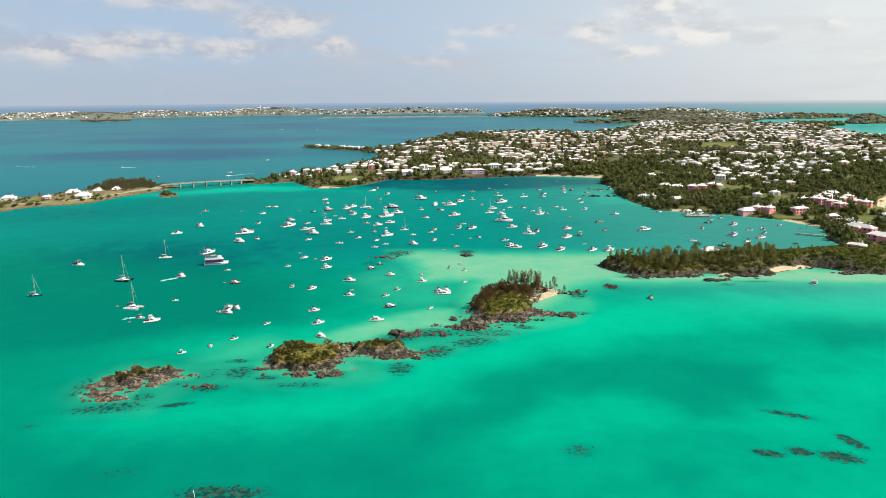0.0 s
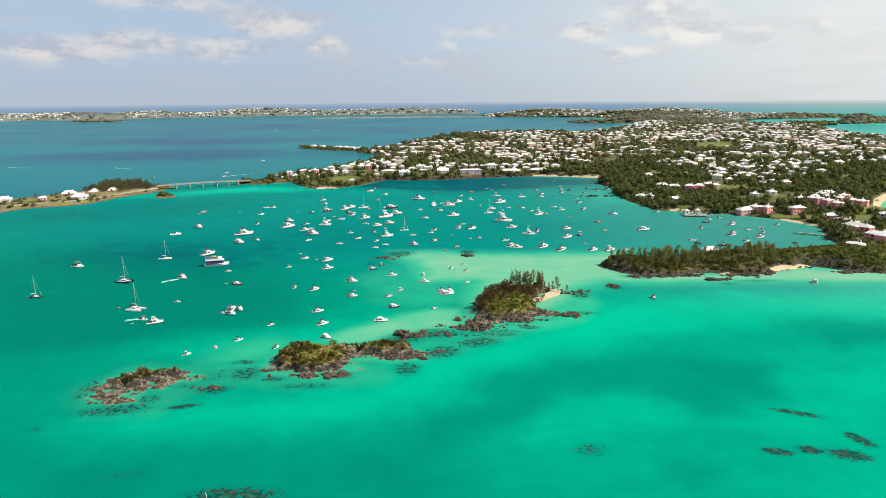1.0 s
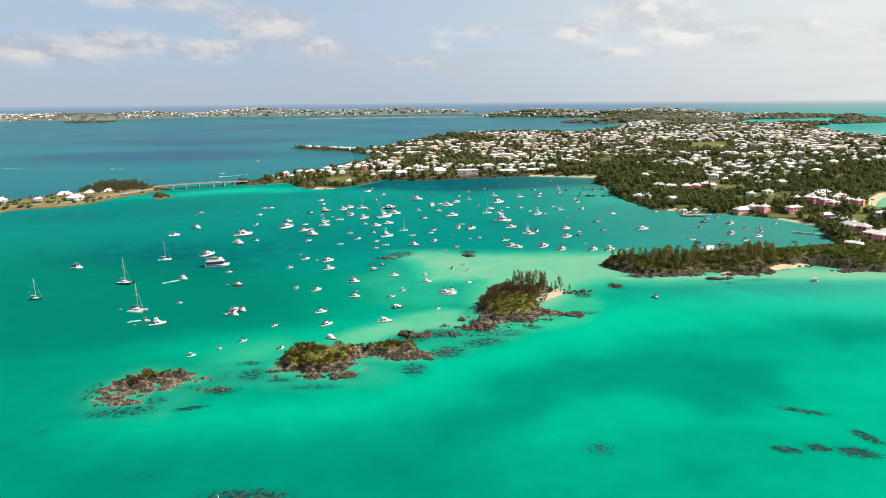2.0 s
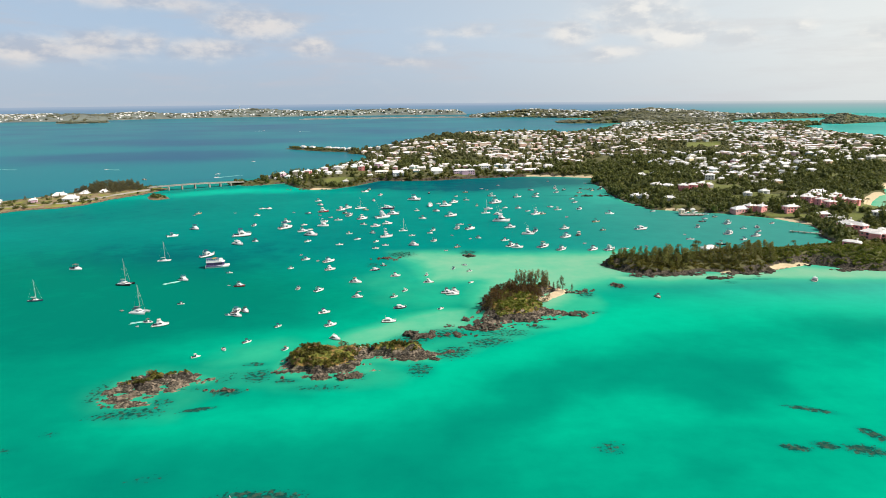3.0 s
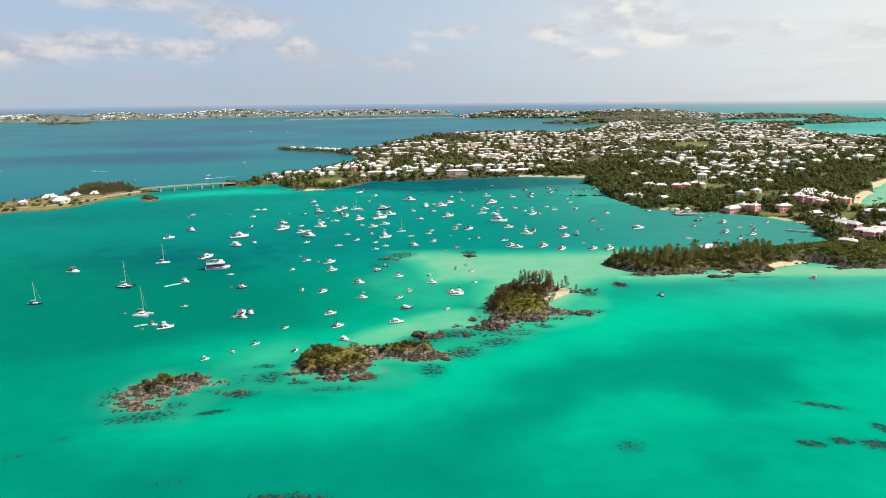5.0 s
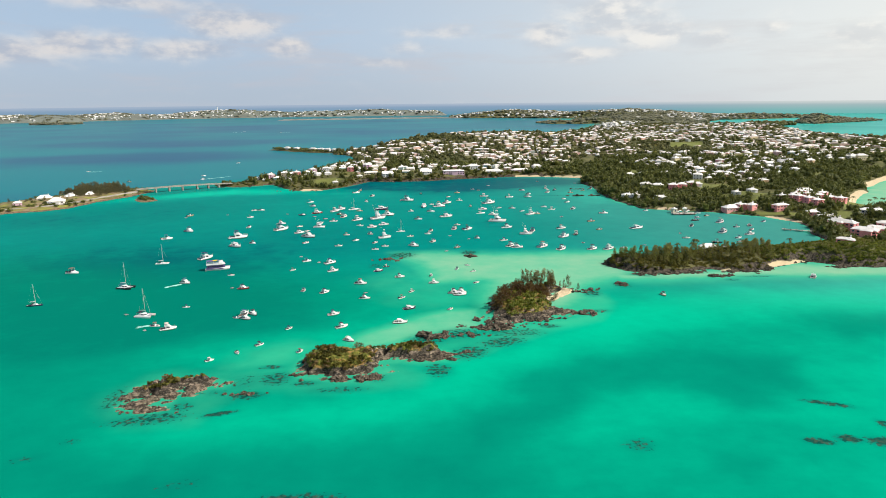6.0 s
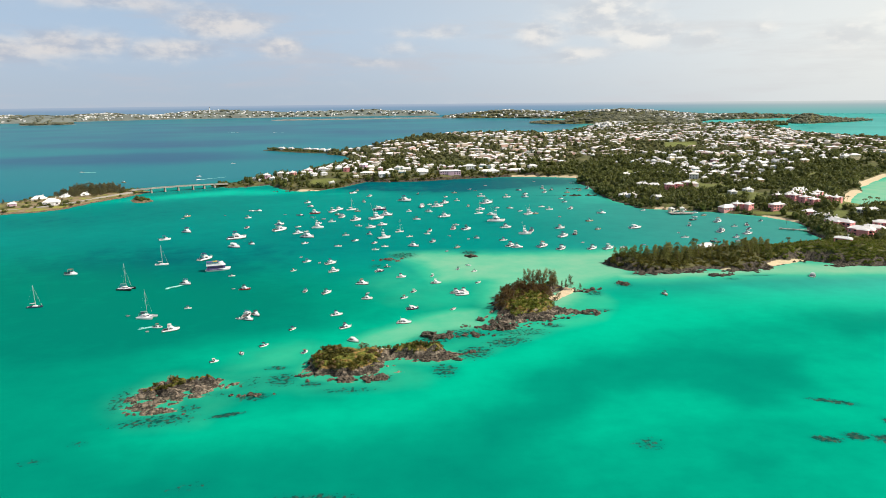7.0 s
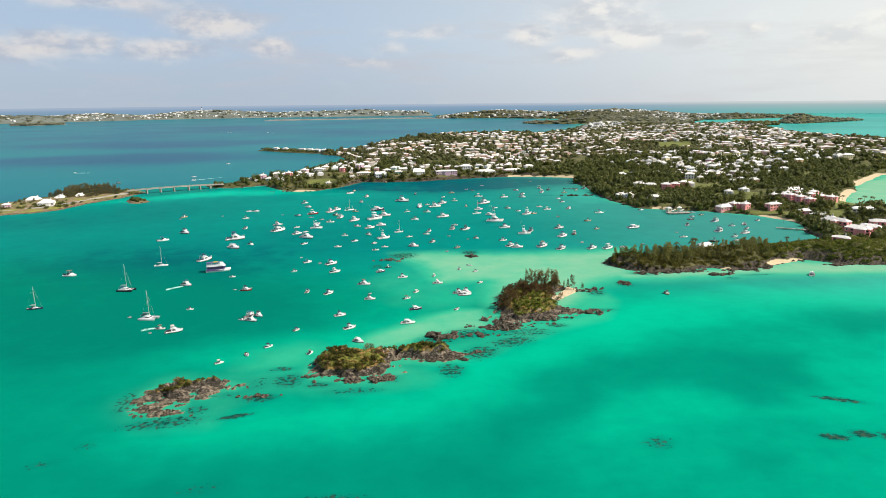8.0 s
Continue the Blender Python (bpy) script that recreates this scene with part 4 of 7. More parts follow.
# ---------------------------------------------------------------- boats
def prism(bm, plan, z0, z1, top=1.0, shift=0.0, bevel=0.0):
    """A block on a plan outline; its top is scaled and shifted along x, its edges rounded."""
    cx = sum(p[0] for p in plan) / len(plan)
    low = [bm.verts.new((x, y, z0)) for x, y in plan]
    high = [bm.verts.new((cx + (x - cx) * top + shift, y * top, z1)) for x, y in plan]
    n = len(plan)
    faces = [bm.faces.new(low[::-1]), bm.faces.new(high)]
    faces += [bm.faces.new((low[i], low[(i + 1) % n], high[(i + 1) % n], high[i])) for i in range(n)]
    if bevel:
        edges = list({e for f in faces for e in f.edges})
        bmesh.ops.bevel(bm, geom=edges, offset=bevel, segments=1, affect="EDGES", clamp_overlap=True)
    return bm


def box_plan(x0, x1, half, nose=0.0):
    if nose:
        return [(x0, -half), (x1 - nose, -half), (x1, -half * 0.45), (x1, half * 0.45), (x1 - nose, half), (x0, half)]
    return [(x0, -half), (x1, -half), (x1, half), (x0, half)]


def rod(bm, a, b, r0, r1=None, sides=6):
    """A tapered round bar from a to b."""
    a, b = Vector(a), Vector(b)
    r1 = r0 if r1 is None else r1
    turn = (b - a).to_track_quat("Z", "Y").to_matrix()
    rings = []
    for at, r in ((a, r0), (b, r1)):
        rings.append([bm.verts.new(at + turn @ Vector((r * math.cos(k * math.tau / sides), r * math.sin(k * math.tau / sides), 0))) for k in range(sides)])
    for k in range(sides):
        bm.faces.new((rings[0][k], rings[0][(k + 1) % sides], rings[1][(k + 1) % sides], rings[1][k]))
    bm.faces.new(rings[0][::-1]), bm.faces.new(rings[1])
    return bm


def hull_mesh(L, B, free, draft=0.5, full=0.45, y=0.0, bm=None):
    """A hull from stern to bow: keel, chine, topside and sheer, with a transom and a sunken deck edge."""
    bm = bm or bmesh.new()
    rows = []
    for k in range(11):
        t = k / 10
        b = B / 2 * (0.90 + 0.10 * min(1, t / 0.35)) * (1 - max(0, (t - full) / (1 - full)) ** 2.3) + 0.015
        sheer = free * (0.86 + 0.42 * t * t)
        x = -L / 2 + L * t
        rake = 0.07 * L * max(0, (t - 0.6) / 0.4) ** 2
        d = draft * (1 - max(0, (t - 0.7) / 0.3) ** 2)
        prof = [(x, 0, -d), (x, 0.72 * b, -0.25 * d), (x + rake * 0.4, 0.90 * b, 0.35 * sheer), (x + rake, b, sheer), (x + rake, max(b - 0.10, 0.005), sheer), (x + rake, max(b - 0.12, 0.004), sheer - 0.14)]
        rows.append([bm.verts.new((p[0], y + s * p[1], p[2])) for s in (1, -1) for p in prof])
    for a, c in zip(rows, rows[1:]):
        for s in (0, 6):
            for j in range(5):
                q = (a[s + j], c[s + j], c[s + j + 1], a[s + j + 1])
                bm.faces.new(q if s else q[::-1])
    stern, bow = rows[0], rows[-1]
    bm.faces.new([stern[i] for i in (0, 1, 2, 3, 4, 5, 11, 10, 9, 8, 7, 6)])
    return bm


def deck_mesh(L, B, free, full=0.45, y=0.0):
    bm = bmesh.new()
    rows = []
    for k in range(11):
        t = k / 10
        b = B / 2 * (0.90 + 0.10 * min(1, t / 0.35)) * (1 - max(0, (t - full) / (1 - full)) ** 2.3) - 0.08
        x = -L / 2 + L * t + 0.07 * L * max(0, (t - 0.6) / 0.4) ** 2
        z = free * (0.86 + 0.42 * t * t) - 0.13
        rows.append([bm.verts.new((x, y + max(b, 0.01), z)), bm.verts.new((x, y - max(b, 0.01), z))])
    for a, c in zip(rows, rows[1:]):
        bm.faces.new((a[1], c[1], c[0], a[0]))
    return bm


def rail(bm, L, B, free, full=0.45, start=0.5):
    last = None
    for s in (1, -1):
        last = None
        for k in range(6):
            t = start + (1 - start) * k / 5
            b = B / 2 * (1 - max(0, (t - full) / (1 - full)) ** 2.3) * 0.93
            x = -L / 2 + L * t + 0.07 * L * max(0, (t - 0.6) / 0.4) ** 2 - 0.1
            z = free * (0.86 + 0.42 * t * t)
            rod(bm, (x, s * b, z), (x, s * b, z + 0.6), 0.025, sides=4)
            if last:
                rod(bm, last, (x, s * b, z + 0.6), 0.03, sides=4)
            last = (x, s * b, z + 0.6)
    return bm


def outboard(x, y, z, parent, size=1.0):
    bm = prism(bmesh.new(), [(x - 0.55 * size, y - 0.2 * size), (x, y - 0.22 * size), (x, y + 0.22 * size), (x - 0.55 * size, y + 0.2 * size)], z, z + 0.55 * size, 0.85, 0, 0.06 * size)
    prism(bm, [(x - 0.3 * size, y - 0.08), (x - 0.05, y - 0.08), (x - 0.05, y + 0.08), (x - 0.3 * size, y + 0.08)], z - 0.9 * size, z)
    return part("outboard_motor", bm, ENGINE, parent)


def thing(name, label, category, group=""):
    return tagged(new(name), label, category, group)


def cruiser(label, hull_mat=GELCOAT, L=10.0, fly=True, arch=True):
    """Cabin cruiser: raked house with dark screens, flybridge, hardtop and bow rail."""
    B, free = L * 0.32, L * 0.115
    t = thing("motor_cruiser", label, "boat", "boats moored in the harbour")
    h = part("hull", hull_mesh(L, B, free, 0.6), hull_mat, t, smooth_shade=True)
    part("waterline_stripe", hull_mesh(L * 1.004, B * 1.03, free * 0.24, 0.6), ANTIFOUL, h)
    # dark slab on the aft deck, painted as cockpit shade
    part("cockpit_well", prism(bmesh.new(), box_plan(-L * 0.41, -L * 0.17, B * 0.36), free * 0.60, free * 0.86, 1, 0, 0.03), COCKPIT_SHADE, t, "dark slab standing in for cockpit shade")
    part("deck", deck_mesh(L, B, free), DECK, t)
    z = free * 0.92
    cabin = part("cabin", prism(bmesh.new(), box_plan(-L * 0.16, L * 0.27, B * 0.37, L * 0.13), z - 0.2, z + L * 0.115, 0.84, -L * 0.025, 0.08), GELCOAT, t)
    part("windscreen", prism(bmesh.new(), box_plan(-L * 0.10, L * 0.245, B * 0.362, L * 0.12), z + L * 0.022, z + L * 0.094, 0.89, -L * 0.019, 0.02), TINT, cabin, "dark wraparound cabin glazing")
    part("foredeck_trunk", prism(bmesh.new(), box_plan(L * 0.18, L * 0.40, B * 0.26, L * 0.1), z, z + L * 0.045, 0.86, 0, 0.06), GELCOAT, t)
    part("swim_platform", prism(bmesh.new(), box_plan(-L * 0.57, -L * 0.49, B * 0.40), 0.22, 0.34, 1, 0, 0.03), DECK, t)
    part("bow_rail", rail(bmesh.new(), L, B, free), ALUMINIUM, t)
    part("cockpit_seat", prism(bmesh.new(), box_plan(-L * 0.47, -L * 0.41, B * 0.38), free * 0.7, free * 0.7 + 0.5, 0.95, 0, 0.05), CANVAS, t)
    if fly:
        f = part("flybridge", prism(bmesh.new(), box_plan(-L * 0.2, L * 0.13, B * 0.34, L * 0.07), z + L * 0.115, z + L * 0.175, 1.05, -0.1, 0.06), GELCOAT, t)
        part("fly_seat", prism(bmesh.new(), box_plan(-L * 0.17, -L * 0.10, B * 0.27), z + L * 0.16, z + L * 0.20, 0.9, 0, 0.04), CANVAS, f)
        part("bimini", prism(bmesh.new(), box_plan(-L * 0.19, L * 0.06, B * 0.36), z + L * 0.29, z + L * 0.302, 0.94, 0, 0.02), CANVAS, t)
        for x in (-L * 0.17, L * 0.04):
            for s in (1, -1):
                part("bimini_pole", rod(bmesh.new(), (x, s * B * 0.31, z + L * 0.16), (x, s * B * 0.33, z + L * 0.29), 0.035, sides=4), ALUMINIUM, t)
    else:
        part("hardtop", prism(bmesh.new(), box_plan(-L * 0.22, L * 0.1, B * 0.36, L * 0.04), z + L * 0.15, z + L * 0.165, 0.95, 0, 0.03), GELCOAT, t)
    if arch:
        bm = bmesh.new()
        for s in (1, -1):
            rod(bm, (-L * 0.28, s * B * 0.40, z), (-L * 0.24, s * B * 0.33, z + L * 0.2), 0.09, 0.06)
        rod(bm, (-L * 0.24, -B * 0.33, z + L * 0.2), (-L * 0.24, B * 0.33, z + L * 0.2), 0.06)
        rod(bm, (-L * 0.24, 0, z + L * 0.2), (-L * 0.25, 0, z + L * 0.34), 0.025, 0.015)
        part("radar_arch", bm, GELCOAT, t)
    return t


def sportfisher(label, L=13.0):
    B, free = L * 0.32, L * 0.11
    t = thing("sport_fishing_boat", label, "boat", "boats moored in the harbour")
    part("hull", hull_mesh(L, B, free * 1.1, 0.7), GELCOAT, t, smooth_shade=True)
    part("deck", deck_mesh(L, B, free * 1.1), DECK, t)
    z = free * 1.05
    c = part("cabin", prism(bmesh.new(), box_plan(-L * 0.14, L * 0.26, B * 0.38, L * 0.15), z - 0.2, z + L * 0.13, 0.82, -L * 0.03, 0.1), GELCOAT, t)
    part("windscreen", prism(bmesh.new(), box_plan(-L * 0.09, L * 0.235, B * 0.37, L * 0.14), z + L * 0.055, z + L * 0.10, 0.90, -L * 0.018, 0.02), TINT, c)
    part("flybridge", prism(bmesh.new(), box_plan(-L * 0.17, L * 0.1, B * 0.34, L * 0.06), z + L * 0.13, z + L * 0.20, 1.04, 0, 0.08), GELCOAT, t)
    part("hardtop", prism(bmesh.new(), box_plan(-L * 0.17, L * 0.05, B * 0.34), z + L * 0.30, z + L * 0.313, 0.95, 0, 0.03), GELCOAT, t)
    for x in (-L * 0.15, L * 0.03):
        for s in (1, -1):
            part("tower_leg", rod(bmesh.new(), (x, s * B * 0.31, z + L * 0.19), (x * 0.6 - L * 0.03, s * B * 0.14, z + L * 0.52), 0.045, sides=4), ALUMINIUM, t)
    part("tower_platform", prism(bmesh.new(), box_plan(-L * 0.10, L * 0.02, B * 0.17), z + L * 0.50, z + L * 0.53, 1, 0, 0.03), GELCOAT, t)
    for s in (1, -1):
        part("outrigger", rod(bmesh.new(), (-L * 0.05, s * B * 0.36, z + L * 0.12), (-L * 0.30, s * B * 0.62, z + L * 0.85), 0.04, 0.02, 4), ALUMINIUM, t)
    part("fighting_chair", prism(bmesh.new(), box_plan(-L * 0.35, -L * 0.30, 0.35), free, free + 0.9, 0.8, 0, 0.06), CANVAS, t)
    part("bow_rail", rail(bmesh.new(), L, B, free * 1.1), ALUMINIUM, t)
    return t


def runabout(label, hull_mat=GELCOAT, L=6.5, top=True, cuddy=False):
    """Open motor boat with a console, canopy and outboard."""
    B, free = L * 0.34, L * 0.115
    t = thing("motor_boat", label, "boat", "boats moored in the harbour")
    part("hull", hull_mesh(L, B, free, 0.35), hull_mat, t, smooth_shade=True)
    part("deck", deck_mesh(L, B, free), DECK, t)
    # dark slab along the open deck, painted as cockpit shade
    part("cockpit_well", prism(bmesh.new(), box_plan(-L * 0.44, -L * 0.03, B * 0.34), free * 0.6, free * 0.86, 1, 0, 0.03), COCKPIT_SHADE, t, "dark slab standing in for cockpit shade")
    z = free * 0.75
    if cuddy:
        c = part("cuddy", prism(bmesh.new(), box_plan(-L * 0.02, L * 0.34, B * 0.36, L * 0.14), z, z + L * 0.12, 0.80, -L * 0.03, 0.05), GELCOAT, t)
        part("windscreen", prism(bmesh.new(), box_plan(-L * 0.06, L * 0.08, B * 0.35, L * 0.04), z + L * 0.11, z + L * 0.18, 0.82, -L * 0.03, 0.02), TINT, c)
    else:
        c = part("console", prism(bmesh.new(), box_plan(-L * 0.06, L * 0.08, B * 0.18), z, z + 1.15, 0.8, -0.08, 0.05), GELCOAT, t)
        part("windscreen", prism(bmesh.new(), box_plan(L * 0.0, L * 0.06, B * 0.17), z + 1.13, z + 1.5, 0.85, -0.1, 0.02), TINT, c)
        part("bow_cushion", prism(bmesh.new(), box_plan(L * 0.18, L * 0.36, B * 0.22, L * 0.1), z + 0.1, z + 0.4, 0.9, 0, 0.04), CANVAS, t)
    part("stern_seat", prism(bmesh.new(), box_plan(-L * 0.40, -L * 0.31, B * 0.36), z - 0.1, z + 0.45, 0.92, 0, 0.05), CANVAS, t)
    if top:
        part("canopy", prism(bmesh.new(), box_plan(-L * 0.22, L * 0.12, B * 0.36), z + 1.95, z + 2.05, 0.92, 0, 0.03), CANVAS, t)
        for x in (-L * 0.17, L * 0.08):
            for s in (1, -1):
                part("canopy_pole", rod(bmesh.new(), (x, s * B * 0.34, z), (x, s * B * 0.32, z + 1.97), 0.03, sides=4), ALUMINIUM, t)
    outboard(-L / 2 - 0.05, 0, free * 0.75, t, 1.1)
    return t


def spars(t, x, z, tall, boom, B, L):
    part("mast", rod(bmesh.new(), (x, 0, z), (x - tall * 0.02, 0, z + tall), 0.13, 0.075, 8), ALUMINIUM, t, "bare white mast")
    part("boom", rod(bmesh.new(), (x, 0, z + 1.5), (x - boom, 0, z + 1.4), 0.08), ALUMINIUM, t)
    part("furled_sail", rod(bmesh.new(), (x - 0.2, 0, z + 1.75), (x - boom * 0.95, 0, z + 1.6), 0.22, 0.13, 8), SAILCLOTH, t)
    bm = bmesh.new()
    rod(bm, (L * 0.50, 0, z * 0.9), (x - tall * 0.02, 0, z + tall * 0.97), 0.026, 0.02, 5)
    part("forestay", bm, SAILCLOTH, t)
    bm = bmesh.new()
    rod(bm, (-L * 0.48, 0, z * 0.8), (x - tall * 0.02, 0, z + tall), 0.008, sides=4)
    for s in (1, -1):
        rod(bm, (x - 0.3, s * B * 0.42, z * 0.8), (x - tall * 0.02, 0, z + tall * 0.95), 0.008, sides=4)
    part("rigging", bm, ALUMINIUM, t)
    bm = rod(bmesh.new(), (x - 0.1, -B * 0.2, z + tall * 0.55), (x - 0.1, B * 0.2, z + tall * 0.55), 0.05, sides=4)
    part("spreader", bm, ALUMINIUM, t)


def sloop(label, hull_mat=GELCOAT, L=10.0, tall=13.0):
    B, free = L * 0.29, L * 0.10
    t = thing("sailing_yacht", label, "sailing boat", "boats moored in the harbour")
    part("hull", hull_mesh(L, B, free, 0.7, 0.35), hull_mat, t, smooth_shade=True)
    part("deck", deck_mesh(L, B, free, 0.35), DECK, t)
    c = part("coachroof", prism(bmesh.new(), box_plan(-L * 0.12, L * 0.24, B * 0.30, L * 0.1), free * 0.85, free * 0.85 + 0.6, 0.82, 0, 0.06), GELCOAT, t)
    part("cabin_window", prism(bmesh.new(), box_plan(-L * 0.08, L * 0.17, B * 0.297, L * 0.06), free * 0.85 + 0.22, free * 0.85 + 0.42, 0.93, 0, 0.01), TINT, c)
    part("cockpit_cushion", prism(bmesh.new(), box_plan(-L * 0.38, -L * 0.16, B * 0.30), free * 0.75, free * 0.75 + 0.25, 0.95, 0, 0.03), CANVAS, t)
    part("sprayhood", prism(bmesh.new(), box_plan(-L * 0.17, -L * 0.09, B * 0.27), free * 0.85 + 0.5, free * 0.85 + 1.1, 0.75, 0.1, 0.06), CANVAS, t)
    spars(t, L * 0.09, free, tall, L * 0.38, B, L)
    return t


def catamaran(label, L=12.5, tall=17.0, hull_mat=GELCOAT):
    B, free = L * 0.60, 1.15
    t = thing("sailing_catamaran", label, "sailing boat", "boats moored in the harbour")
    for s in (1, -1):
        part("hull", hull_mesh(L, L * 0.13, free, 0.5, 0.3, y=s * B * 0.38), hull_mat, t, smooth_shade=True)
    part("bridge_deck", prism(bmesh.new(), box_plan(-L * 0.42, L * 0.20, B * 0.40), 0.60, 1.10, 1, 0, 0.06), GELCOAT, t)
    c = part("saloon", prism(bmesh.new(), box_plan(-L * 0.16, L * 0.17, B * 0.30, L * 0.1), 1.05, 2.05, 0.80, -0.3, 0.1), GELCOAT, t)
    part("saloon_window", prism(bmesh.new(), box_plan(-L * 0.12, L * 0.155, B * 0.298, L * 0.09), 1.38, 1.80, 0.89, -0.16, 0.02), TINT, c)
    part("trampoline", prism(bmesh.new(), box_plan(L * 0.20, L * 0.40, B * 0.33), 0.95, 1.0), RUBBER, t)
    part("crossbeam", rod(bmesh.new(), (L * 0.40, -B * 0.38, 1.05), (L * 0.40, B * 0.38, 1.05), 0.1), ALUMINIUM, t)
    part("cockpit_awning", prism(bmesh.new(), box_plan(-L * 0.40, -L * 0.14, B * 0.30), 2.45, 2.55, 0.95, 0, 0.03), CANVAS, t)
    for x in (-L * 0.38, -L * 0.17):
        for s in (1, -1):
            part("awning_pole", rod(bmesh.new(), (x, s * B * 0.28, 1.05), (x, s * B * 0.28, 2.47), 0.04, sides=4), ALUMINIUM, t)
    spars(t, L * 0.06, 1.9, tall - 1.9, L * 0.42, B, L * 0.8)
    return t


def dinghy(label, L=3.4):
    t = thing("inflatable_dinghy", label, "dinghy", "boats moored in the harbour")
    bm = bmesh.new()
    for s in (1, -1):
        rod(bm, (-L / 2, s * 0.62, 0.22), (L * 0.25, s * 0.62, 0.24), 0.21, 0.21, 8)
        rod(bm, (L * 0.25, s * 0.62, 0.24), (L * 0.48, s * 0.12, 0.34), 0.21, 0.17, 8)
    part("tube", bm, RUBBER, t, smooth_shade=True)
    part("floor", prism(bmesh.new(), box_plan(-L * 0.47, L * 0.30, 0.5, L * 0.15), 0.05, 0.16), DECK, t)
    part("thwart", prism(bmesh.new(), box_plan(-0.1, 0.2, 0.5), 0.3, 0.36), TIMBER, t)
    outboard(-L / 2 - 0.02, 0, 0.35, t, 0.7)
    return t


def ferry(label, L=19.0):
    B = L * 0.30
    t = thing("party_ferry", label, "ferry", "boats moored in the harbour")
    part("hull", hull_mesh(L, B, 1.7, 0.8, 0.6), GELCOAT, t, smooth_shade=True)
    part("rubbing_strake", prism(bmesh.new(), box_plan(-L * 0.47, L * 0.40, B * 0.505, L * 0.2), 1.05, 1.50, 1, 0, 0.03), VIOLET, t)
    part("main_deck", deck_mesh(L, B, 1.7, 0.6), DECK, t)
    lower = part("lower_saloon", prism(bmesh.new(), box_plan(-L * 0.44, L * 0.33, B * 0.44, L * 0.1), 1.5, 3.9, 0.98, 0, 0.08), VIOLET, t)
    for k in range(7):
        x = -L * 0.40 + k * L * 0.095
        for s in (1, -1):
            part("window", prism(bmesh.new(), [(x, s * B * 0.425), (x + L * 0.07, s * B * 0.425), (x + L * 0.07, s * B * 0.446), (x, s * B * 0.446)], 2.4, 3.3), TINT, lower)
    part("upper_deck", prism(bmesh.new(), box_plan(-L * 0.46, L * 0.36, B * 0.47, L * 0.1), 3.9, 4.08, 1, 0, 0.04), GELCOAT, t, "white upper deck edge")
    part("bulwark", prism(bmesh.new(), box_plan(-L * 0.45, L * 0.33, B * 0.455, L * 0.1), 4.08, 4.75, 1, 0, 0.04), GELCOAT, t)
    part("wheelhouse", prism(bmesh.new(), box_plan(L * 0.10, L * 0.28, B * 0.28, L * 0.06), 4.5, 6.2, 0.88, -0.2, 0.08), GELCOAT, t)
    part("sun_roof", prism(bmesh.new(), box_plan(-L * 0.45, L * 0.08, B * 0.45), 6.3, 6.45, 0.98, 0, 0.04), VIOLET, t, "violet sun roof")
    part("awning", prism(bmesh.new(), box_plan(-L * 0.18, L * 0.02, B * 0.2), 6.46, 6.75, 0.8, 0, 0.05), YELLOW, t, "yellow slide housing")
    for k in range(6):
        for s in (1, -1):
            x = -L * 0.43 + k * L * 0.098
            part("stanchion", rod(bmesh.new(), (x, s * B * 0.43, 4.7), (x, s * B * 0.43, 6.32), 0.06, sides=5), GELCOAT, t)
    return t


def wake(x, y, heading, length, wide):
    """Broken white water behind a moving boat."""
    bm = bmesh.new()
    rng = random.Random(int(x * 7 + y))
    for k in range(46):
        u = rng.random() ** 1.1
        cx, cy = -u * length, rng.uniform(-1, 1) * (0.18 + 0.5 * u) * wide
        s = (1.3 - 0.7 * u) * wide * rng.uniform(0.18, 0.50)
        ring = [bm.verts.new((cx + s * rng.uniform(1.2, 2.6) * math.cos(a), cy + s * rng.uniform(0.5, 0.9) * math.sin(a), 0.05)) for a in np.linspace(0, math.tau, 8)[:-1]]
        top = bm.verts.new((cx, cy, 0.05 + 0.12 * s))
        for i in range(7):
            bm.faces.new((ring[i], ring[(i + 1) % 7], top))
    ob = part("wake", bm, FOAM)
    ob.matrix_world = pose(x, y, 0, 0, 0, heading)
    tagged(ob, "broken white foam trailing behind a moving boat", "wake", kind="stuff")


# x, y and length of each moored boat
CRUISERS_NEAR = [(-2.5, 362.5, 9.0), (0.5, 359.0, 9.6), (2.0, 363.8, 8.6), (-114.0, 327.5, 8.5), (-111.5, 334.5, 8.0), (-149, 315, 10.2), (-167, 400, 10.1), (-216, 568, 9.7), (-173, 465, 10.6), (-116, 334, 9.7), (-58, 291, 8), (-167, 536, 14), (-161, 503, 10.3),
    (-137, 567, 12.4), (-78, 371, 8.2), (-69, 330, 8.0), (-63, 310, 8), (-58, 388, 9.9), (-54, 357, 8), (-78, 420, 9.2), (-34, 401, 8),
    (-13, 385, 8), (-99, 659, 9.4), (-94, 670, 9.5), (-87, 626, 8.9), (-73, 607, 9.7), (-45, 630, 11.2), (-58, 569, 8), (-23, 490, 8),
    (-25, 721, 14.0), (-8, 677, 10.7), (8, 676, 11.9), (18, 698, 9.8), (11, 615, 10.9), (14, 554, 8), (63, 692, 13.5), (57, 619, 8)]
CRUISERS_EAST = [(60, 554, 8.9), (75, 477, 9.5), (87, 467, 8.5), (106, 545, 8), (100, 511, 9.3), (110, 465, 8), (122, 464, 8.6), (170, 538, 10.5), (254, 557, 9.2),
    (235, 514, 10.0), (252, 503, 8), (-119, 551, 8), (-109, 534, 11.6), (-142, 595, 8), (-48, 580, 8.2), (-82, 442, 8), (-34, 314, 9.3),
    (51, 482, 8), (55, 476, 8), (223, 375, 9.4), (51, 652, 8.1)]
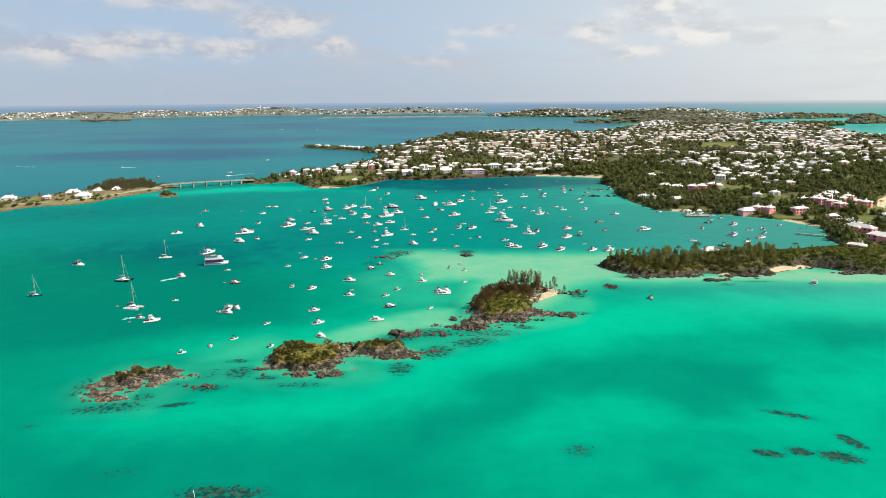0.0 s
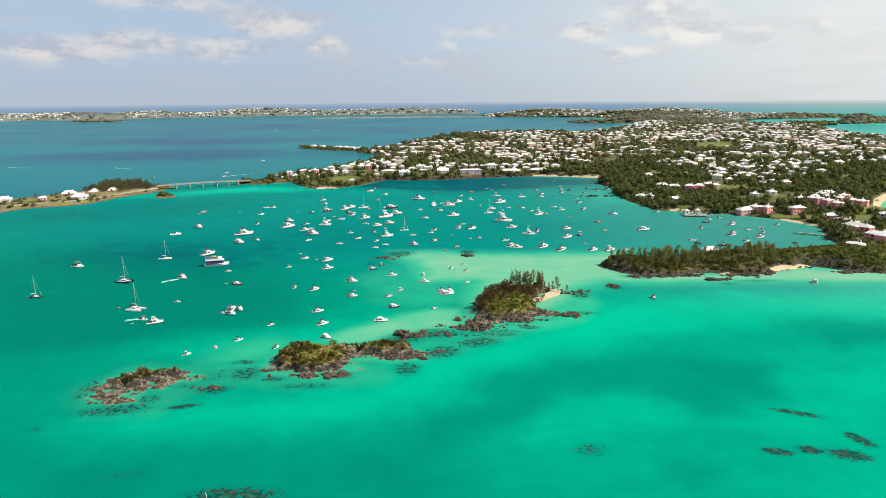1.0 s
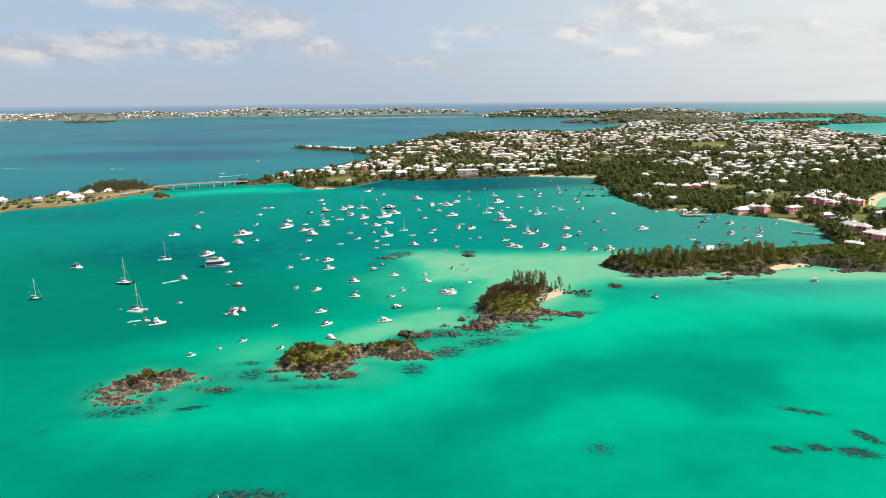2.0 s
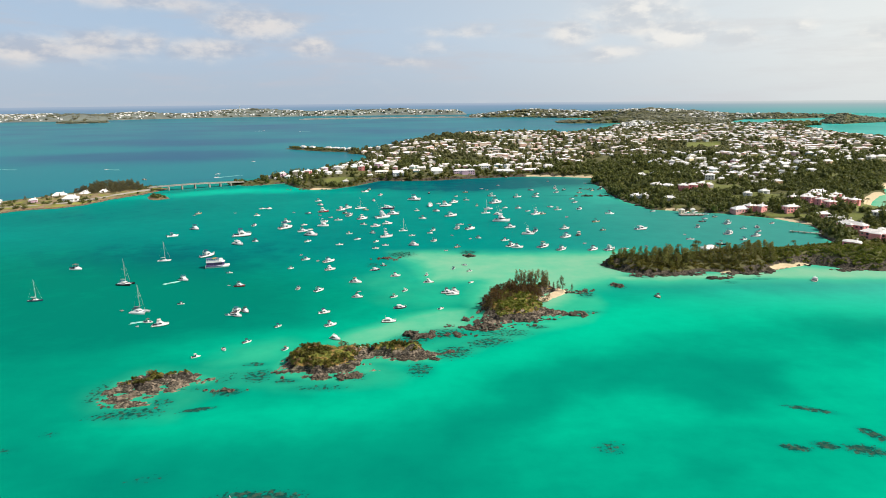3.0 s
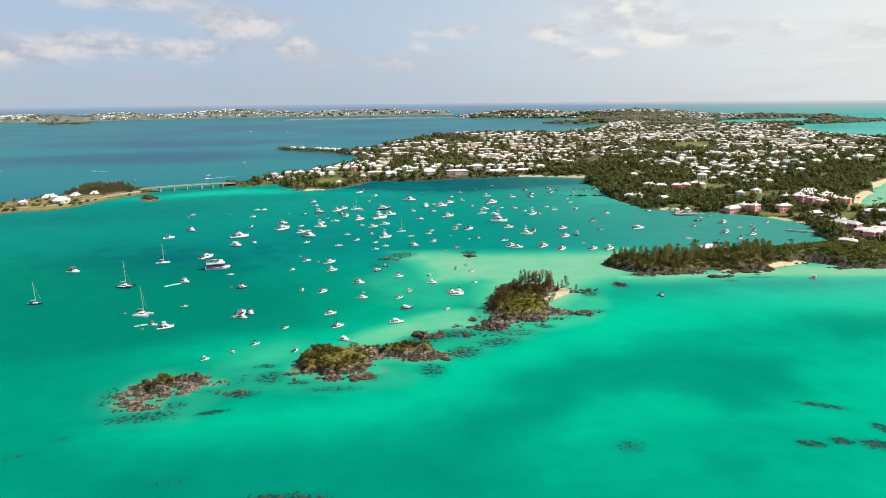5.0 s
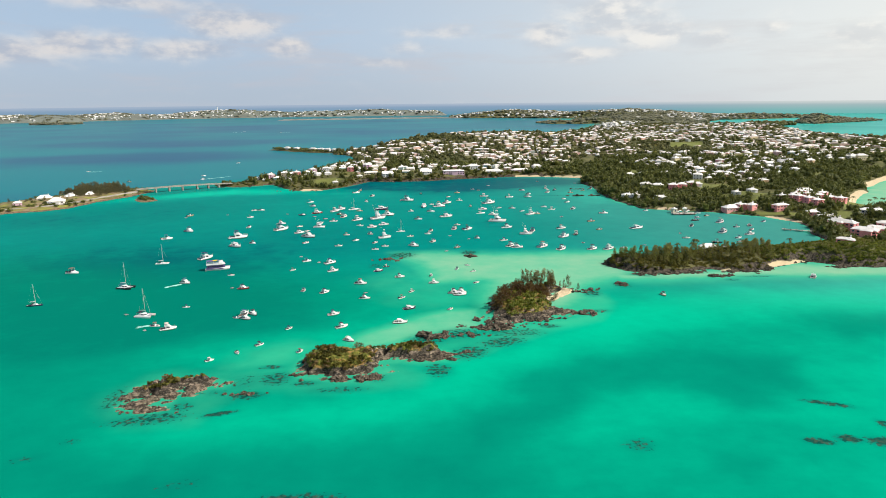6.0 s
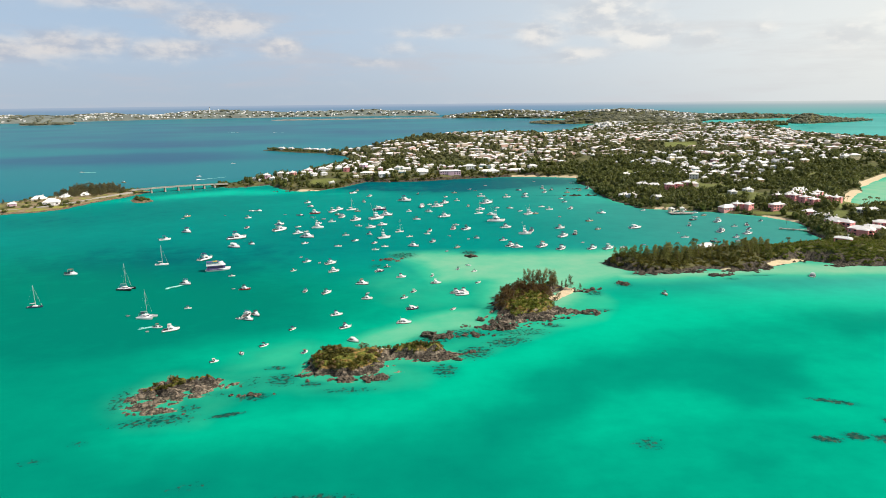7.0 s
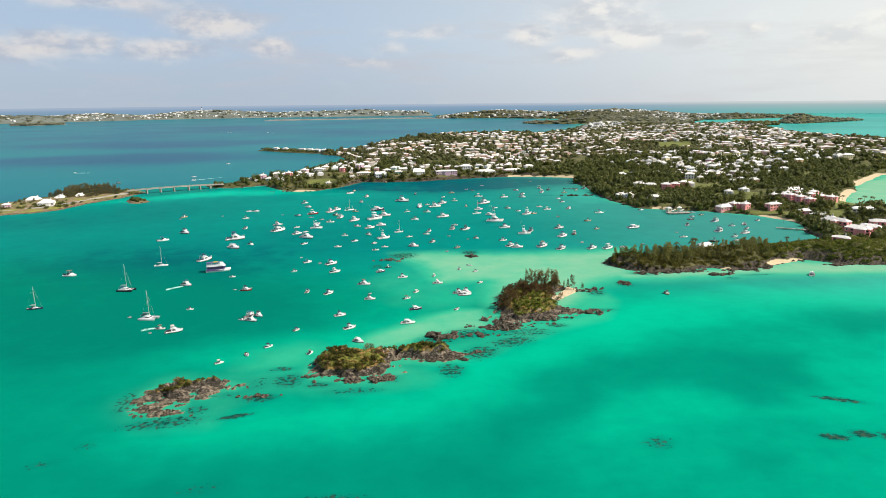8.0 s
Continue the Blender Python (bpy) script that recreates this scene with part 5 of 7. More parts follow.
CRUISERS_DARK = [(-128, 384, 8.8), (-29, 336, 8.6), (-52, 664, 12.9), (-116, 650, 9.9), (-48, 417, 8)]
SPORTFISHERS = [(-105, 574, 10), (-54, 612, 14.1), (-46, 523, 10), (56, 584, 15), (71, 525, 10), (94, 618, 10)]
RUNABOUTS_WEST = [(-250, 432, 8.5), (-157, 320, 6.5), (-225, 538, 8.5), (-151, 350, 5), (-143, 416, 5.5), (-119, 329, 5), (-89, 310, 5), (-99, 289, 5.6),
    (-117, 272, 5), (-107, 280, 5), (-79, 279, 5), (-150, 513, 5.7), (-105, 425, 5.5), (-91, 376, 6.3), (-99, 449, 5.8), (-33, 356, 5.9),
    (-27, 368, 5.4), (-7, 333, 5), (-14, 402, 5), (4, 417, 5.3), (12, 426, 5), (14, 410, 5), (13, 383, 5.2), (-7, 504, 6.3), (-25, 526, 5.1),
    (-58, 539, 5.8)]
RUNABOUTS_TOWN = [(-240, 649, 6.7), (-178, 633, 5.8), (-183, 674, 5.5), (-176, 674, 6.7), (-168, 582, 6.4), (-132, 722, 7.1), (-125, 694, 8.1), (-123, 580, 5.2),
    (-106, 593, 7.5), (-95, 602, 7.0), (-108, 510, 5.6), (-81, 496, 5.4), (-92, 639, 6.8), (-86, 792, 8.4), (-65, 762, 8.1), (-70, 719, 6.4),
    (-74, 658, 5.8), (-69, 578, 6.2), (-69, 515, 5.5), (-78, 538, 5), (-53, 505, 5), (-45, 491, 5), (-52, 481, 5), (-22, 649, 5.2), (1, 691, 5),
    (-2, 645, 7.4), (36, 776, 6.1), (33, 714, 6.3), (-16, 604, 6.9), (18, 572, 5.1)]
RUNABOUTS_MID = [(-7, 547, 5.8), (29, 513, 5.0), (10, 481, 5), (41, 674, 5), (64, 742, 8.5), (49, 502, 6.3), (79, 536, 7.7), (134, 466, 5), (137, 537, 5),
    (141, 575, 6.8), (165, 615, 7.9), (143, 645, 8.2), (148, 688, 6.2), (150, 712, 5.1), (120, 642, 6.9), (116, 660, 5.9), (101, 620, 5.5),
    (82, 655, 6.4), (69, 659, 5), (92, 732, 8.4), (113, 731, 7.8), (118, 753, 7.4), (117, 786, 7.0), (149, 800, 7.9), (144, 765, 8.2),
    (170, 759, 6.1), (190, 777, 5.6), (204, 791, 7.2)]
RUNABOUTS_EAST = [(211, 625, 5), (221, 543, 6.2), (244, 582, 5), (257, 590, 5), (257, 534, 5.2), (195, 495, 5.7), (271, 539, 6.9), (264, 522, 5.2), (236, 491, 5.8),
    (230, 477, 5), (293, 555, 5), (209, 461, 5), (116, 347, 6.6), (-415, 947, 7.2), (255, 605, 5), (25, 551, 9), (-82, 813, 5.7), (89, 637, 5),
    (23, 744, 5), (-10, 535, 5)]
RUNABOUTS_DARK = [(-129, 640, 6.9), (-8, 773, 5.5), (157, 784, 7.0), (211, 476, 6.9), (236, 568, 6.5), (-43, 428, 5.5), (112, 519, 7.1)]
DINGHIES = [(-204, 650, 3.0), (-145, 648, 2.9), (-116, 630, 3.4), (-104, 617, 4.2), (-105, 463, 2.8), (-90, 445, 2.8), (8, 525, 2.8), (22, 511, 2.8),
    (109, 487, 3.1), (120, 601, 3.8), (154, 872, 3.9), (198, 846, 3.8), (198, 514, 2.8), (153, 474, 2.8), (82, 836, 4.2), (64, 794, 4.2),
    (-179, 340, 3.1), (-54, 368, 3.0), (-135, 386, 2.8), (1, 470, 2.8), (-174, 465, 2.8), (-241, 639, 2.8), (-160, 314, 2.8), (58, 805, 4.2),
    ]


def moor(maker_list, rows, spread=36, base=8, seed=1):
    """Puts copies of the given boats at the rows, bows to the breeze with some swing; the first of each is the boat itself."""
    rng = random.Random(seed)
    for x, y, L in rows:
        ob, built = maker_list[rng.randrange(len(maker_list))]
        turn = base + rng.gauss(0, spread)
        k = (0.88 if y < 430 else 1.20) * L / built
        boat = copy_thing(ob, pose(x, y, 0, rng.uniform(-0.6, 0.6), 0, turn))
        boat.scale = (k * 0.82, k * 1.26, k * 0.92)


def build_boats():
    plain = [(cruiser("white cabin cruiser with a flybridge on turquoise water"), 10.0), (cruiser("white hardtop cruiser with dark cabin glass", L=10.0, fly=False), 10.0),
             (cruiser("white cruiser with a canvas bimini on calm water", arch=False), 10.0)]
    dark = [(cruiser("maroon-hulled cabin cruiser with white upperworks", HULL_RED, 10.0), 10.0), (cruiser("navy-hulled cruiser with white upperworks", HULL_NAVY, 10.0, fly=False), 10.0)]
    sport = [(sportfisher("white sport fishing boat with a tall tuna tower"), 13.0)]
    small = [(runabout("white open motor boat with a canvas canopy"), 6.5), (runabout("white centre-console boat, no canopy", top=False), 6.5),
             (runabout("white cuddy boat with a dark windscreen", top=False, cuddy=True), 6.5), (runabout("white cuddy boat with a canvas canopy", cuddy=True), 6.5),
             (runabout("tan-hulled open boat with a canopy", HULL_TAN), 6.5)]
    small_dark = [(runabout("black-hulled open motor boat with a canopy", HULL_BLACK), 6.5), (runabout("teal-hulled cuddy boat with a dark windscreen", HULL_TEAL, top=False, cuddy=True), 6.5)]
    tender = [(dinghy("grey inflatable dinghy with an outboard"), 3.4)]
    templates = [o for o, _ in plain + dark + sport + small + small_dark + tender]
    moor(plain, CRUISERS_NEAR, 30, seed=3), moor(plain, CRUISERS_EAST, 26, seed=5), moor(dark, CRUISERS_DARK, 14, seed=6), moor(sport, SPORTFISHERS, 26, seed=8)
    moor(small[:4], RUNABOUTS_WEST, seed=9), moor(small, RUNABOUTS_TOWN, seed=10), moor(small, RUNABOUTS_MID, seed=11), moor(small, RUNABOUTS_EAST, seed=12)
    moor(small_dark, RUNABOUTS_DARK, seed=13), moor(tender, DINGHIES, 60, seed=14)
    for t in templates:
        for o in (*t.children_recursive, t):
            bpy.data.objects.remove(o)
    for ob, m in ((sloop("dark-hulled sloop with a bare mast at anchor", HULL_NAVY, 8.0, 12.0), pose(-237, 361, 0, 0, 0, 4)),
                  (catamaran("dark catamaran with a bare white mast at anchor", 9.6, 16.5, HULL_BLACK), pose(-200, 392, 0, 0, 0, -14)),
                  (catamaran("white catamaran with a bare white mast at anchor", 9.2, 15.8), pose(-168, 336, 0, 0, 0, -16)),
                  (sloop("white sloop with a tan deck at anchor", GELCOAT, 8.6, 13.2), pose(-199, 452, 0, 0, 0, 4)),
                  (ferry("white double-deck party ferry with a violet roof and bands", 15.0), pose(-156, 432, 0, 0, 0, 14)),
                  (sloop("white ketch moored off the town", GELCOAT, 9.5, 11.0), pose(-81, 668, 0, 0, 0, 20)),
                  (sloop("small white sloop with a bare mast", GELCOAT, 7.0, 10.5), pose(-33, 547, 0, 0, 0, 5)),
                  (sloop("white sloop with a tall mast near the town", GELCOAT, 8.5, 13.0), pose(46, 629, 0, 0, 0, 15))):
        ob.matrix_world = m
    wake(-170, 397, 38, 8, 2.6), wake(-158, 322, 20, 8, 1.8)
    # boats under way on the sound behind the causeway
    for k, (x, y, a, trail) in enumerate(((-735, 1125, 170, 38), (-540, 1100, 172, 22), (-318, 965, 225, 46), (-600, 2470, 20, 40), (-455, 2400, 175, 36), (-330, 1010, 10, 0), (-326, 1214, 10, 0))):
        ob = runabout("white motor boat under way on the open sound" if trail else "white motor boat lying off the causeway", top=k % 2 == 0, cuddy=True)
        ob.matrix_world = pose(x, y, 0, 0, 0, a)
        if trail:
            wake(x, y, a, trail, 3.2)


build_boats()
# ---------------------------------------------------------------- houses
def ground_at(x, y):
    h = main_height(np.array([[float(x)]]), np.array([[float(y)]]))[0]
    return float(h[0, 0])


def hip_roof(bm, x0, x1, y0, y1, z, rise, over=0.45, gable=False):
    """A limestone slate roof: eaves slab with courses stepped up to the ridge."""
    x0, x1, y0, y1 = x0 - over, x1 + over, y0 - over, y1 + over
    w = min(x1 - x0, y1 - y0) / 2
    courses = 4
    rings = []
    for k in range(courses + 1):
        inset, up = w * 0.97 * k / courses, rise * k / courses
        ix, iy = (0.0 if gable and (x1 - x0) > (y1 - y0) else inset), (0.0 if gable and (x1 - x0) <= (y1 - y0) else inset)
        for step in ((0.0,) if k == 0 else (-0.06, 0.0)):
            zz = z + up + step if k else z
            rings.append([bm.verts.new(p) for p in ((x0 + ix, y0 + iy, zz), (x1 - ix, y0 + iy, zz), (x1 - ix, y1 - iy, zz), (x0 + ix, y1 - iy, zz))])
    base = [bm.verts.new(v.co + Vector((0, 0, -0.25))) for v in rings[0]]
    rings.insert(0, base)
    bm.faces.new(base[::-1])
    for a, b in zip(rings, rings[1:]):
        for i in range(4):
            bm.faces.new((a[i], a[(i + 1) % 4], b[(i + 1) % 4], b[i]))
    bm.faces.new(rings[-1])
    return bm


def block(bm, x0, x1, y0, y1, z0, z1):
    return prism(bm, [(x0, y0), (x1, y0), (x1, y1), (x0, y1)], z0, z1)


def house(label, wings, wall_mat=None, storeys=1, rise=2.0, gable=False, glazed=True, chimneys=1, roof_mat=None, group="houses of the town", shutters=True, name="house"):
    """A rendered house of one or more wings (x0, x1, y0, y1), each with its stepped roof; windows with shutters on all sides."""
    t = thing(name, label, "house", group)
    tall = 2.9 * storeys + 0.3
    walls = bmesh.new()
    for x0, x1, y0, y1 in wings:
        block(walls, x0, x1, y0, y1, -5.0, tall)
    wall = part("wall", walls, wall_mat or WALLS, t)
    for k, (x0, x1, y0, y1) in enumerate(wings):
        r = part("roof", hip_roof(bmesh.new(), x0, x1, y0, y1, tall + 0.003 * k + 0.25, rise * min(1, min(x1 - x0, y1 - y0) / 8), gable=gable), roof_mat or ROOF, t)
        if k < chimneys:
            cx, cy = x0 + (x1 - x0) * 0.78, (y0 + y1) / 2 + 0.8
            bm = block(bmesh.new(), cx - 0.5, cx + 0.5, cy - 0.4, cy + 0.4, tall, tall + rise + 1.0)
            prism(bm, [(cx - 0.62, cy - 0.52), (cx + 0.62, cy - 0.52), (cx + 0.62, cy + 0.52), (cx - 0.62, cy + 0.52)], tall + rise + 1.0, tall + rise + 1.2)
            part("chimney", bm, roof_mat or ROOF, r)
    if glazed:
        x0, x1, y0, y1 = wings[0]
        n = max(2, int((x1 - x0) / 3.6))
        for s in range(storeys):
            z = 0.95 + 2.9 * s
            for side, yy in ((-1, y0), (1, y1)):
                for k in range(n):
                    cx = x0 + (x1 - x0) * (k + 0.5) / n
                    if s == 0 and k == n // 2 and side < 0:
                        d = part("door", block(bmesh.new(), cx - 0.55, cx + 0.55, yy - 0.06, yy + 0.04, 0, 2.1), SHUTTER, t)
                        part("step", block(bmesh.new(), cx - 0.9, cx + 0.9, yy - 1.2, yy - 0.07, -2, 0.05), CONCRETE, t)
                        continue
                    w = part("window", block(bmesh.new(), cx - 0.5, cx + 0.5, yy - 0.05, yy + 0.05, z, z + 1.35), GLASS_DARK, t)
                    if shutters:
                        bm = block(bmesh.new(), cx - 1.0, cx - 0.52, yy - 0.09, yy + 0.02, z - 0.05, z + 1.4)
                        block(bm, cx + 0.52, cx + 1.0, yy - 0.09, yy + 0.02, z - 0.05, z + 1.4)
                        part("shutters", bm, SHUTTER, w)
            for side, xx in ((-1, x0), (1, x1)):
                cy = (y0 + y1) / 2
                part("window", block(bmesh.new(), xx - 0.05, xx + 0.05, cy - 0.5, cy + 0.5, z, z + 1.35), GLASS_DARK, t)
    return t


OCCUPIED = []      # x, y, radius kept free of trees


def put_house(ob, x, y, turn, radius=9.0, z=None):
    zz = ground_at(x, y) if z is None else z
    small = 0.88
    OCCUPIED.append((x, y, radius * (0.66 if ob["group"] == "rose hotel" else small)))
    ob.matrix_world = pose(x, y, zz, 0, 0, turn) @ Matrix.Diagonal((small, small, small, 1))


TIP_HOUSES = [(-226, 912), (-213, 922), (-201, 905), (-194, 928), (-186, 938), (-177, 924), (-165, 936), (-158, 950), (-146, 962), (-130, 972), (-118, 985), (-104, 950), (-92, 955), (-80, 968), (-150, 985), (-128, 1010), (-112, 1020)]


def landmark_houses():
    """Buildings that stand out along the harbour: rose hotel cottages, waterfront rows, boathouse."""
    put_house(house("rose-pink hotel hall with a broad white hipped roof", [(-9, 9, -5, 5)], PINK, 1, 3.0, group="rose hotel"), 288, 605, 12, 12)
    put_house(house("rose-pink two-storey hotel villa with white roofs", [(-4, 4, -4, 4), (1, 6, -6.5, -1)], PINK, 2, 2.0, group="rose hotel"), 297, 606, 25, 9)
    put_house(house("rose-pink two-storey hotel wing with a white hip roof", [(-4, 4, -4, 4), (-6.5, -3, -5, 1)], PINK, 2, 2.0, group="rose hotel"), 307, 602, 25, 9)
    put_house(house("long rose-pink two-storey block with a grey-white roof", [(-8, 8, -4, 4)], PINK, 2, 1.8, group="rose hotel"), 329, 591, 14, 11)
    for x, y, a in ((354, 632, -20), (362, 627, -24), (364, 619, -24), (368, 609, -24), (371, 600, -24), (372, 637, -18), (382, 633, -18), (391, 628, -18), (396, 618, -20), (400, 608, -20), (386, 652, -14), (404, 643, -12)):
        put_house(house("rose-pink two-storey hotel cottage with a white roof", [(-4.6, 4.6, -3.6, 3.6), (1, 5.2, -5.2, -2)], PINK, 2, 1.9, group="rose hotel"), x, y, a + 48, 7)
    put_house(house("rose-pink bungalow with a wide white roof", [(-5.5, 5.5, -4, 4)], PINK, 1, 2.4, group="rose hotel"), 348, 570, -10, 9)
    for x, y, a in ((345, 552, -55), (346, 543, -55), (346, 533, -55)):
        put_house(house("small white-roofed hotel cottage by the path", [(-4.0, 4.0, -3.0, 3.0)], WHITEWASH, 1, 1.8, group="rose hotel"), x, y, a, 6)
    put_house(house("large rose-pink resort wing with long white roofs", [(-12, 12, -4.5, 4.5), (-5, 3, -8, -4)], PINK, 2, 2.4, group="rose hotel"), 330, 503, -62, 14)
    put_house(house("large rose-pink resort hall with white gabled roofs", [(-10, 10, -5, 5), (-2, 7, -9, -4)], PINK, 2, 2.4, group="rose hotel"), 328, 474, -50, 14)
    put_house(house("rose-pink resort pavilion with a white roof", [(-8, 8, -5, 5), (-8, -2, 4, 9)], PINK, 2, 2.4, group="rose hotel"), 343, 480, -40, 12)
    put_house(house("rose-pink resort wing with a long white roof", [(-10, 10, -4.5, 4.5)], PINK, 2, 2.2, group="rose hotel"), 362, 492, -30, 12)
    put_house(house("white-roofed pink boathouse on the headland", [(-6, 6, -3.2, 3.2), (3, 7, -5, -1)], PINK, 1, 1.8, group="rose hotel"), 283, 433, -42, 9)
    put_house(house("white-roofed beach club with low wings", [(-11, 11, -4, 4), (5, 13, -8, -3)], WHITEWASH, 1, 2.0, group="rose hotel"), 386, 545, -20, 14)
    put_house(house("white tent-roofed pavilion behind the headland trees", [(-6.2, 6.2, -4, 4)], WHITEWASH, 1, 2.6, glazed=False, group="rose hotel", chimneys=0), 189, 446, 0, 9, z=1.6)
    # villas in the woods above the bay
    for x, y, w, a in ((241, 664, 7, -10), (217, 697, 6, 5), (224, 690, 4, 5), (257, 748, 7, -20), (266, 735, 7, -35), (279, 722, 5.5, -8), (291, 725, 5.5, -8), (303, 728, 5.5, -8), (312, 731, 5, -8), (423, 702, 9, -12), (331, 678, 4, 0),
                       (374, 816, 7, 0), (293, 850, 7, 0), (355, 690, 5, 10), (270, 840, 6, 5), (318, 842, 7, -6), (345, 835, 6, 4)):
        put_house(house("white-roofed villa in the wooded grounds", [(-w, w, -4, 4), (0, w * 0.7, -6.5, -3)], PINK if 275 < x < 312 and y < 735 else WHITEWASH, 2 if 275 < x < 312 and y < 735 else 1, 2.2, shutters=False, group="villas in the woods"), x, y, a, w + 1.5)
    # waterfront of the town
    put_house(house("long mauve two-storey waterfront building", [(-17, 17, -5, 5), (-4, 5, -7, -4)], MAUVE, 2, 1.6, group="town waterfront"), 44, 925, 4, 20, z=5.5)
    put_house(house("tall white waterfront inn with a grey roof", [(-10, 10, -7, 7)], WHITEWASH, 3, 3.0, group="town waterfront"), 76, 956, 3, 13, z=6.5)
    put_house(house("broad white waterfront club with low roofs", [(-16, 16, -6, 6), (-8, 12, -11, -5)], WHITEWASH, 1, 2.4, group="town waterfront"), 104, 948, 6, 20, z=4.5)
    put_house(house("rose waterfront house beside the beach", [(-15, 15, -5, 5), (3, 12, -9, -4)], MAUVE, 1, 2.4, group="town waterfront"), 146, 956, 6, 16, z=4.5)
    put_house(house("white gabled house on the harbour front", [(-8, 8, -7, 7), (2, 9, -10, -5)], WHITEWASH, 2, 3.4, gable=True, group="town waterfront"), -50, 914, 10, 12, z=4.5)
    put_house(house("cream house on the harbour front", [(-11, 11, -5, 5)], CREAM, 2, 1.8, group="town waterfront"), -73, 927, 5, 13, z=5.0)
    put_house(house("white gabled villa on the harbour front", [(-9, 9, -6, 6), (-4, 3, -9, -5)], WHITEWASH, 2, 3.6, gable=True, group="town waterfront"), 5, 927, 0, 12, z=5.0)
    put_house(house("long white building at the edge of the field", [(-14, 14, -4.5, 4.5)], WHITEWASH, 1, 1.2, group="town waterfront"), -118, 930, 0, 16, z=4)
    put_house(house("brick-red boat shed on the shore", [(-4, 4, -5, 5)], CREAM, 2, 1.4, group="town waterfront"), -88, 905, 10, 8, z=3)
    put_house(house("small white cottage on the low point", [(-4, 4, -3.2, 3.2)], WHITEWASH, 1, 2.0, group="town waterfront"), -118, 868, 15, 7, z=2.0)
    put_house(house("white church with a square tower", [(-9, 9, -5, 5)], WHITEWASH, 2, 3.0, gable=True, group="houses of the town"), 990, 1690, 20, 13)
    # pastel houses on the western point of the town
    for k, (x, y) in enumerate(TIP_HOUSES):
        paint = (WHITEWASH, MAUVE, MINT, CREAM, WHITEWASH, PINK)[k % 6]
        put_house(house("pastel two-storey house with a white roof on the point", [(-5.5, 5.5, -4, 4), (-2, 3, -6, -3)], paint, 1 + k % 2, 2.0, shutters=False, group="houses on the point"), x, y, 10 + 35 * (k % 3), 7)
    # cottages on the western spit
    for x, y, w, dep, up, a, paint, lab in ((-437, 764, 8.5, 5.0, 3.6, 22, CREAM, "cream house with a broad white roof on the spit"), (-413, 775, 6.0, 5.0, 4.0, -35, PINK, "pink cottage with a steep white roof on the spit"),
                                           (-411, 738, 9.0, 6.5, 4.2, 15, WHITEWASH, "low white pavilion with a pyramid roof on the shore"), (-397, 786, 5.5, 4.5, 3.4, 12, CREAM, "small cream cottage under the trees on the spit"),
                                           (-447, 728, 4.5, 3.5, 2.0, 20, MAUVE, "low dusky cottage on the bare shore"), (-486, 722, 8.0, 5.2, 3.0, 20, WHITEWASH, "white house at the shore of the spit")):
        put_house(house(lab, [(-w, w, -dep, dep), (-w * 0.4, w * 0.5, -dep - 2.5, -dep + 0.7)], paint, 1, up, group="cottages on the spit"), x, y, a, 9, z=2.4)
    for x, y, w in ((-285, 1505, 8), (-262, 1490, 7), (-222, 1462, 10), (-203, 1448, 9), (-187, 1434, 9), (-172, 1425, 7)):
        put_house(house("white cottage on the low islet", [(-w, w, -4.5, 4.5)], WHITEWASH, 1, 2.2, glazed=False, group="cottages on the islet"), x, y, -35, 8, z=4.5)


landmark_houses()


# quarters of the town: centre, half sizes, turn, number of houses
QUARTERS = [(-165, 925, 60, 26, 25, 16), (-55, 985, 80, 45, 10, 40), (70, 1000, 110, 38, 0, 40), (-50, 1100, 70, 80, 0, 38), (80, 1170, 130, 110, 0, 90),
            (230, 1290, 150, 150, 0, 105), (200, 1060, 80, 70, 0, 32), (335, 1150, 95, 120, 0, 62), (285, 1040, 70, 70, 0, 50), (420, 1380, 180, 120, 0, 85), (600, 1330, 170, 140, 0, 85), (440, 1020, 110, 60, 0, 38),
            (540, 970, 120, 55, 0, 40), (720, 1180, 180, 120, 0, 70), (900, 1450, 180, 170, 0, 95), (640, 1700, 260, 200, 0, 140), (950, 1850, 220, 200, 0, 95), (425, 880, 65, 65, 0, 46),
            (700, 2150, 200, 200, 0, 60), (-80, 1330, 60, 90, 0, 22), (820, 1050, 160, 90, 0, 26), (1000, 1230, 180, 130, 0, 36),
            (460, 905, 75, 45, 12, 44), (375, 775, 45, 22, 0, 7), (390, 950, 60, 22, 0, 14)]


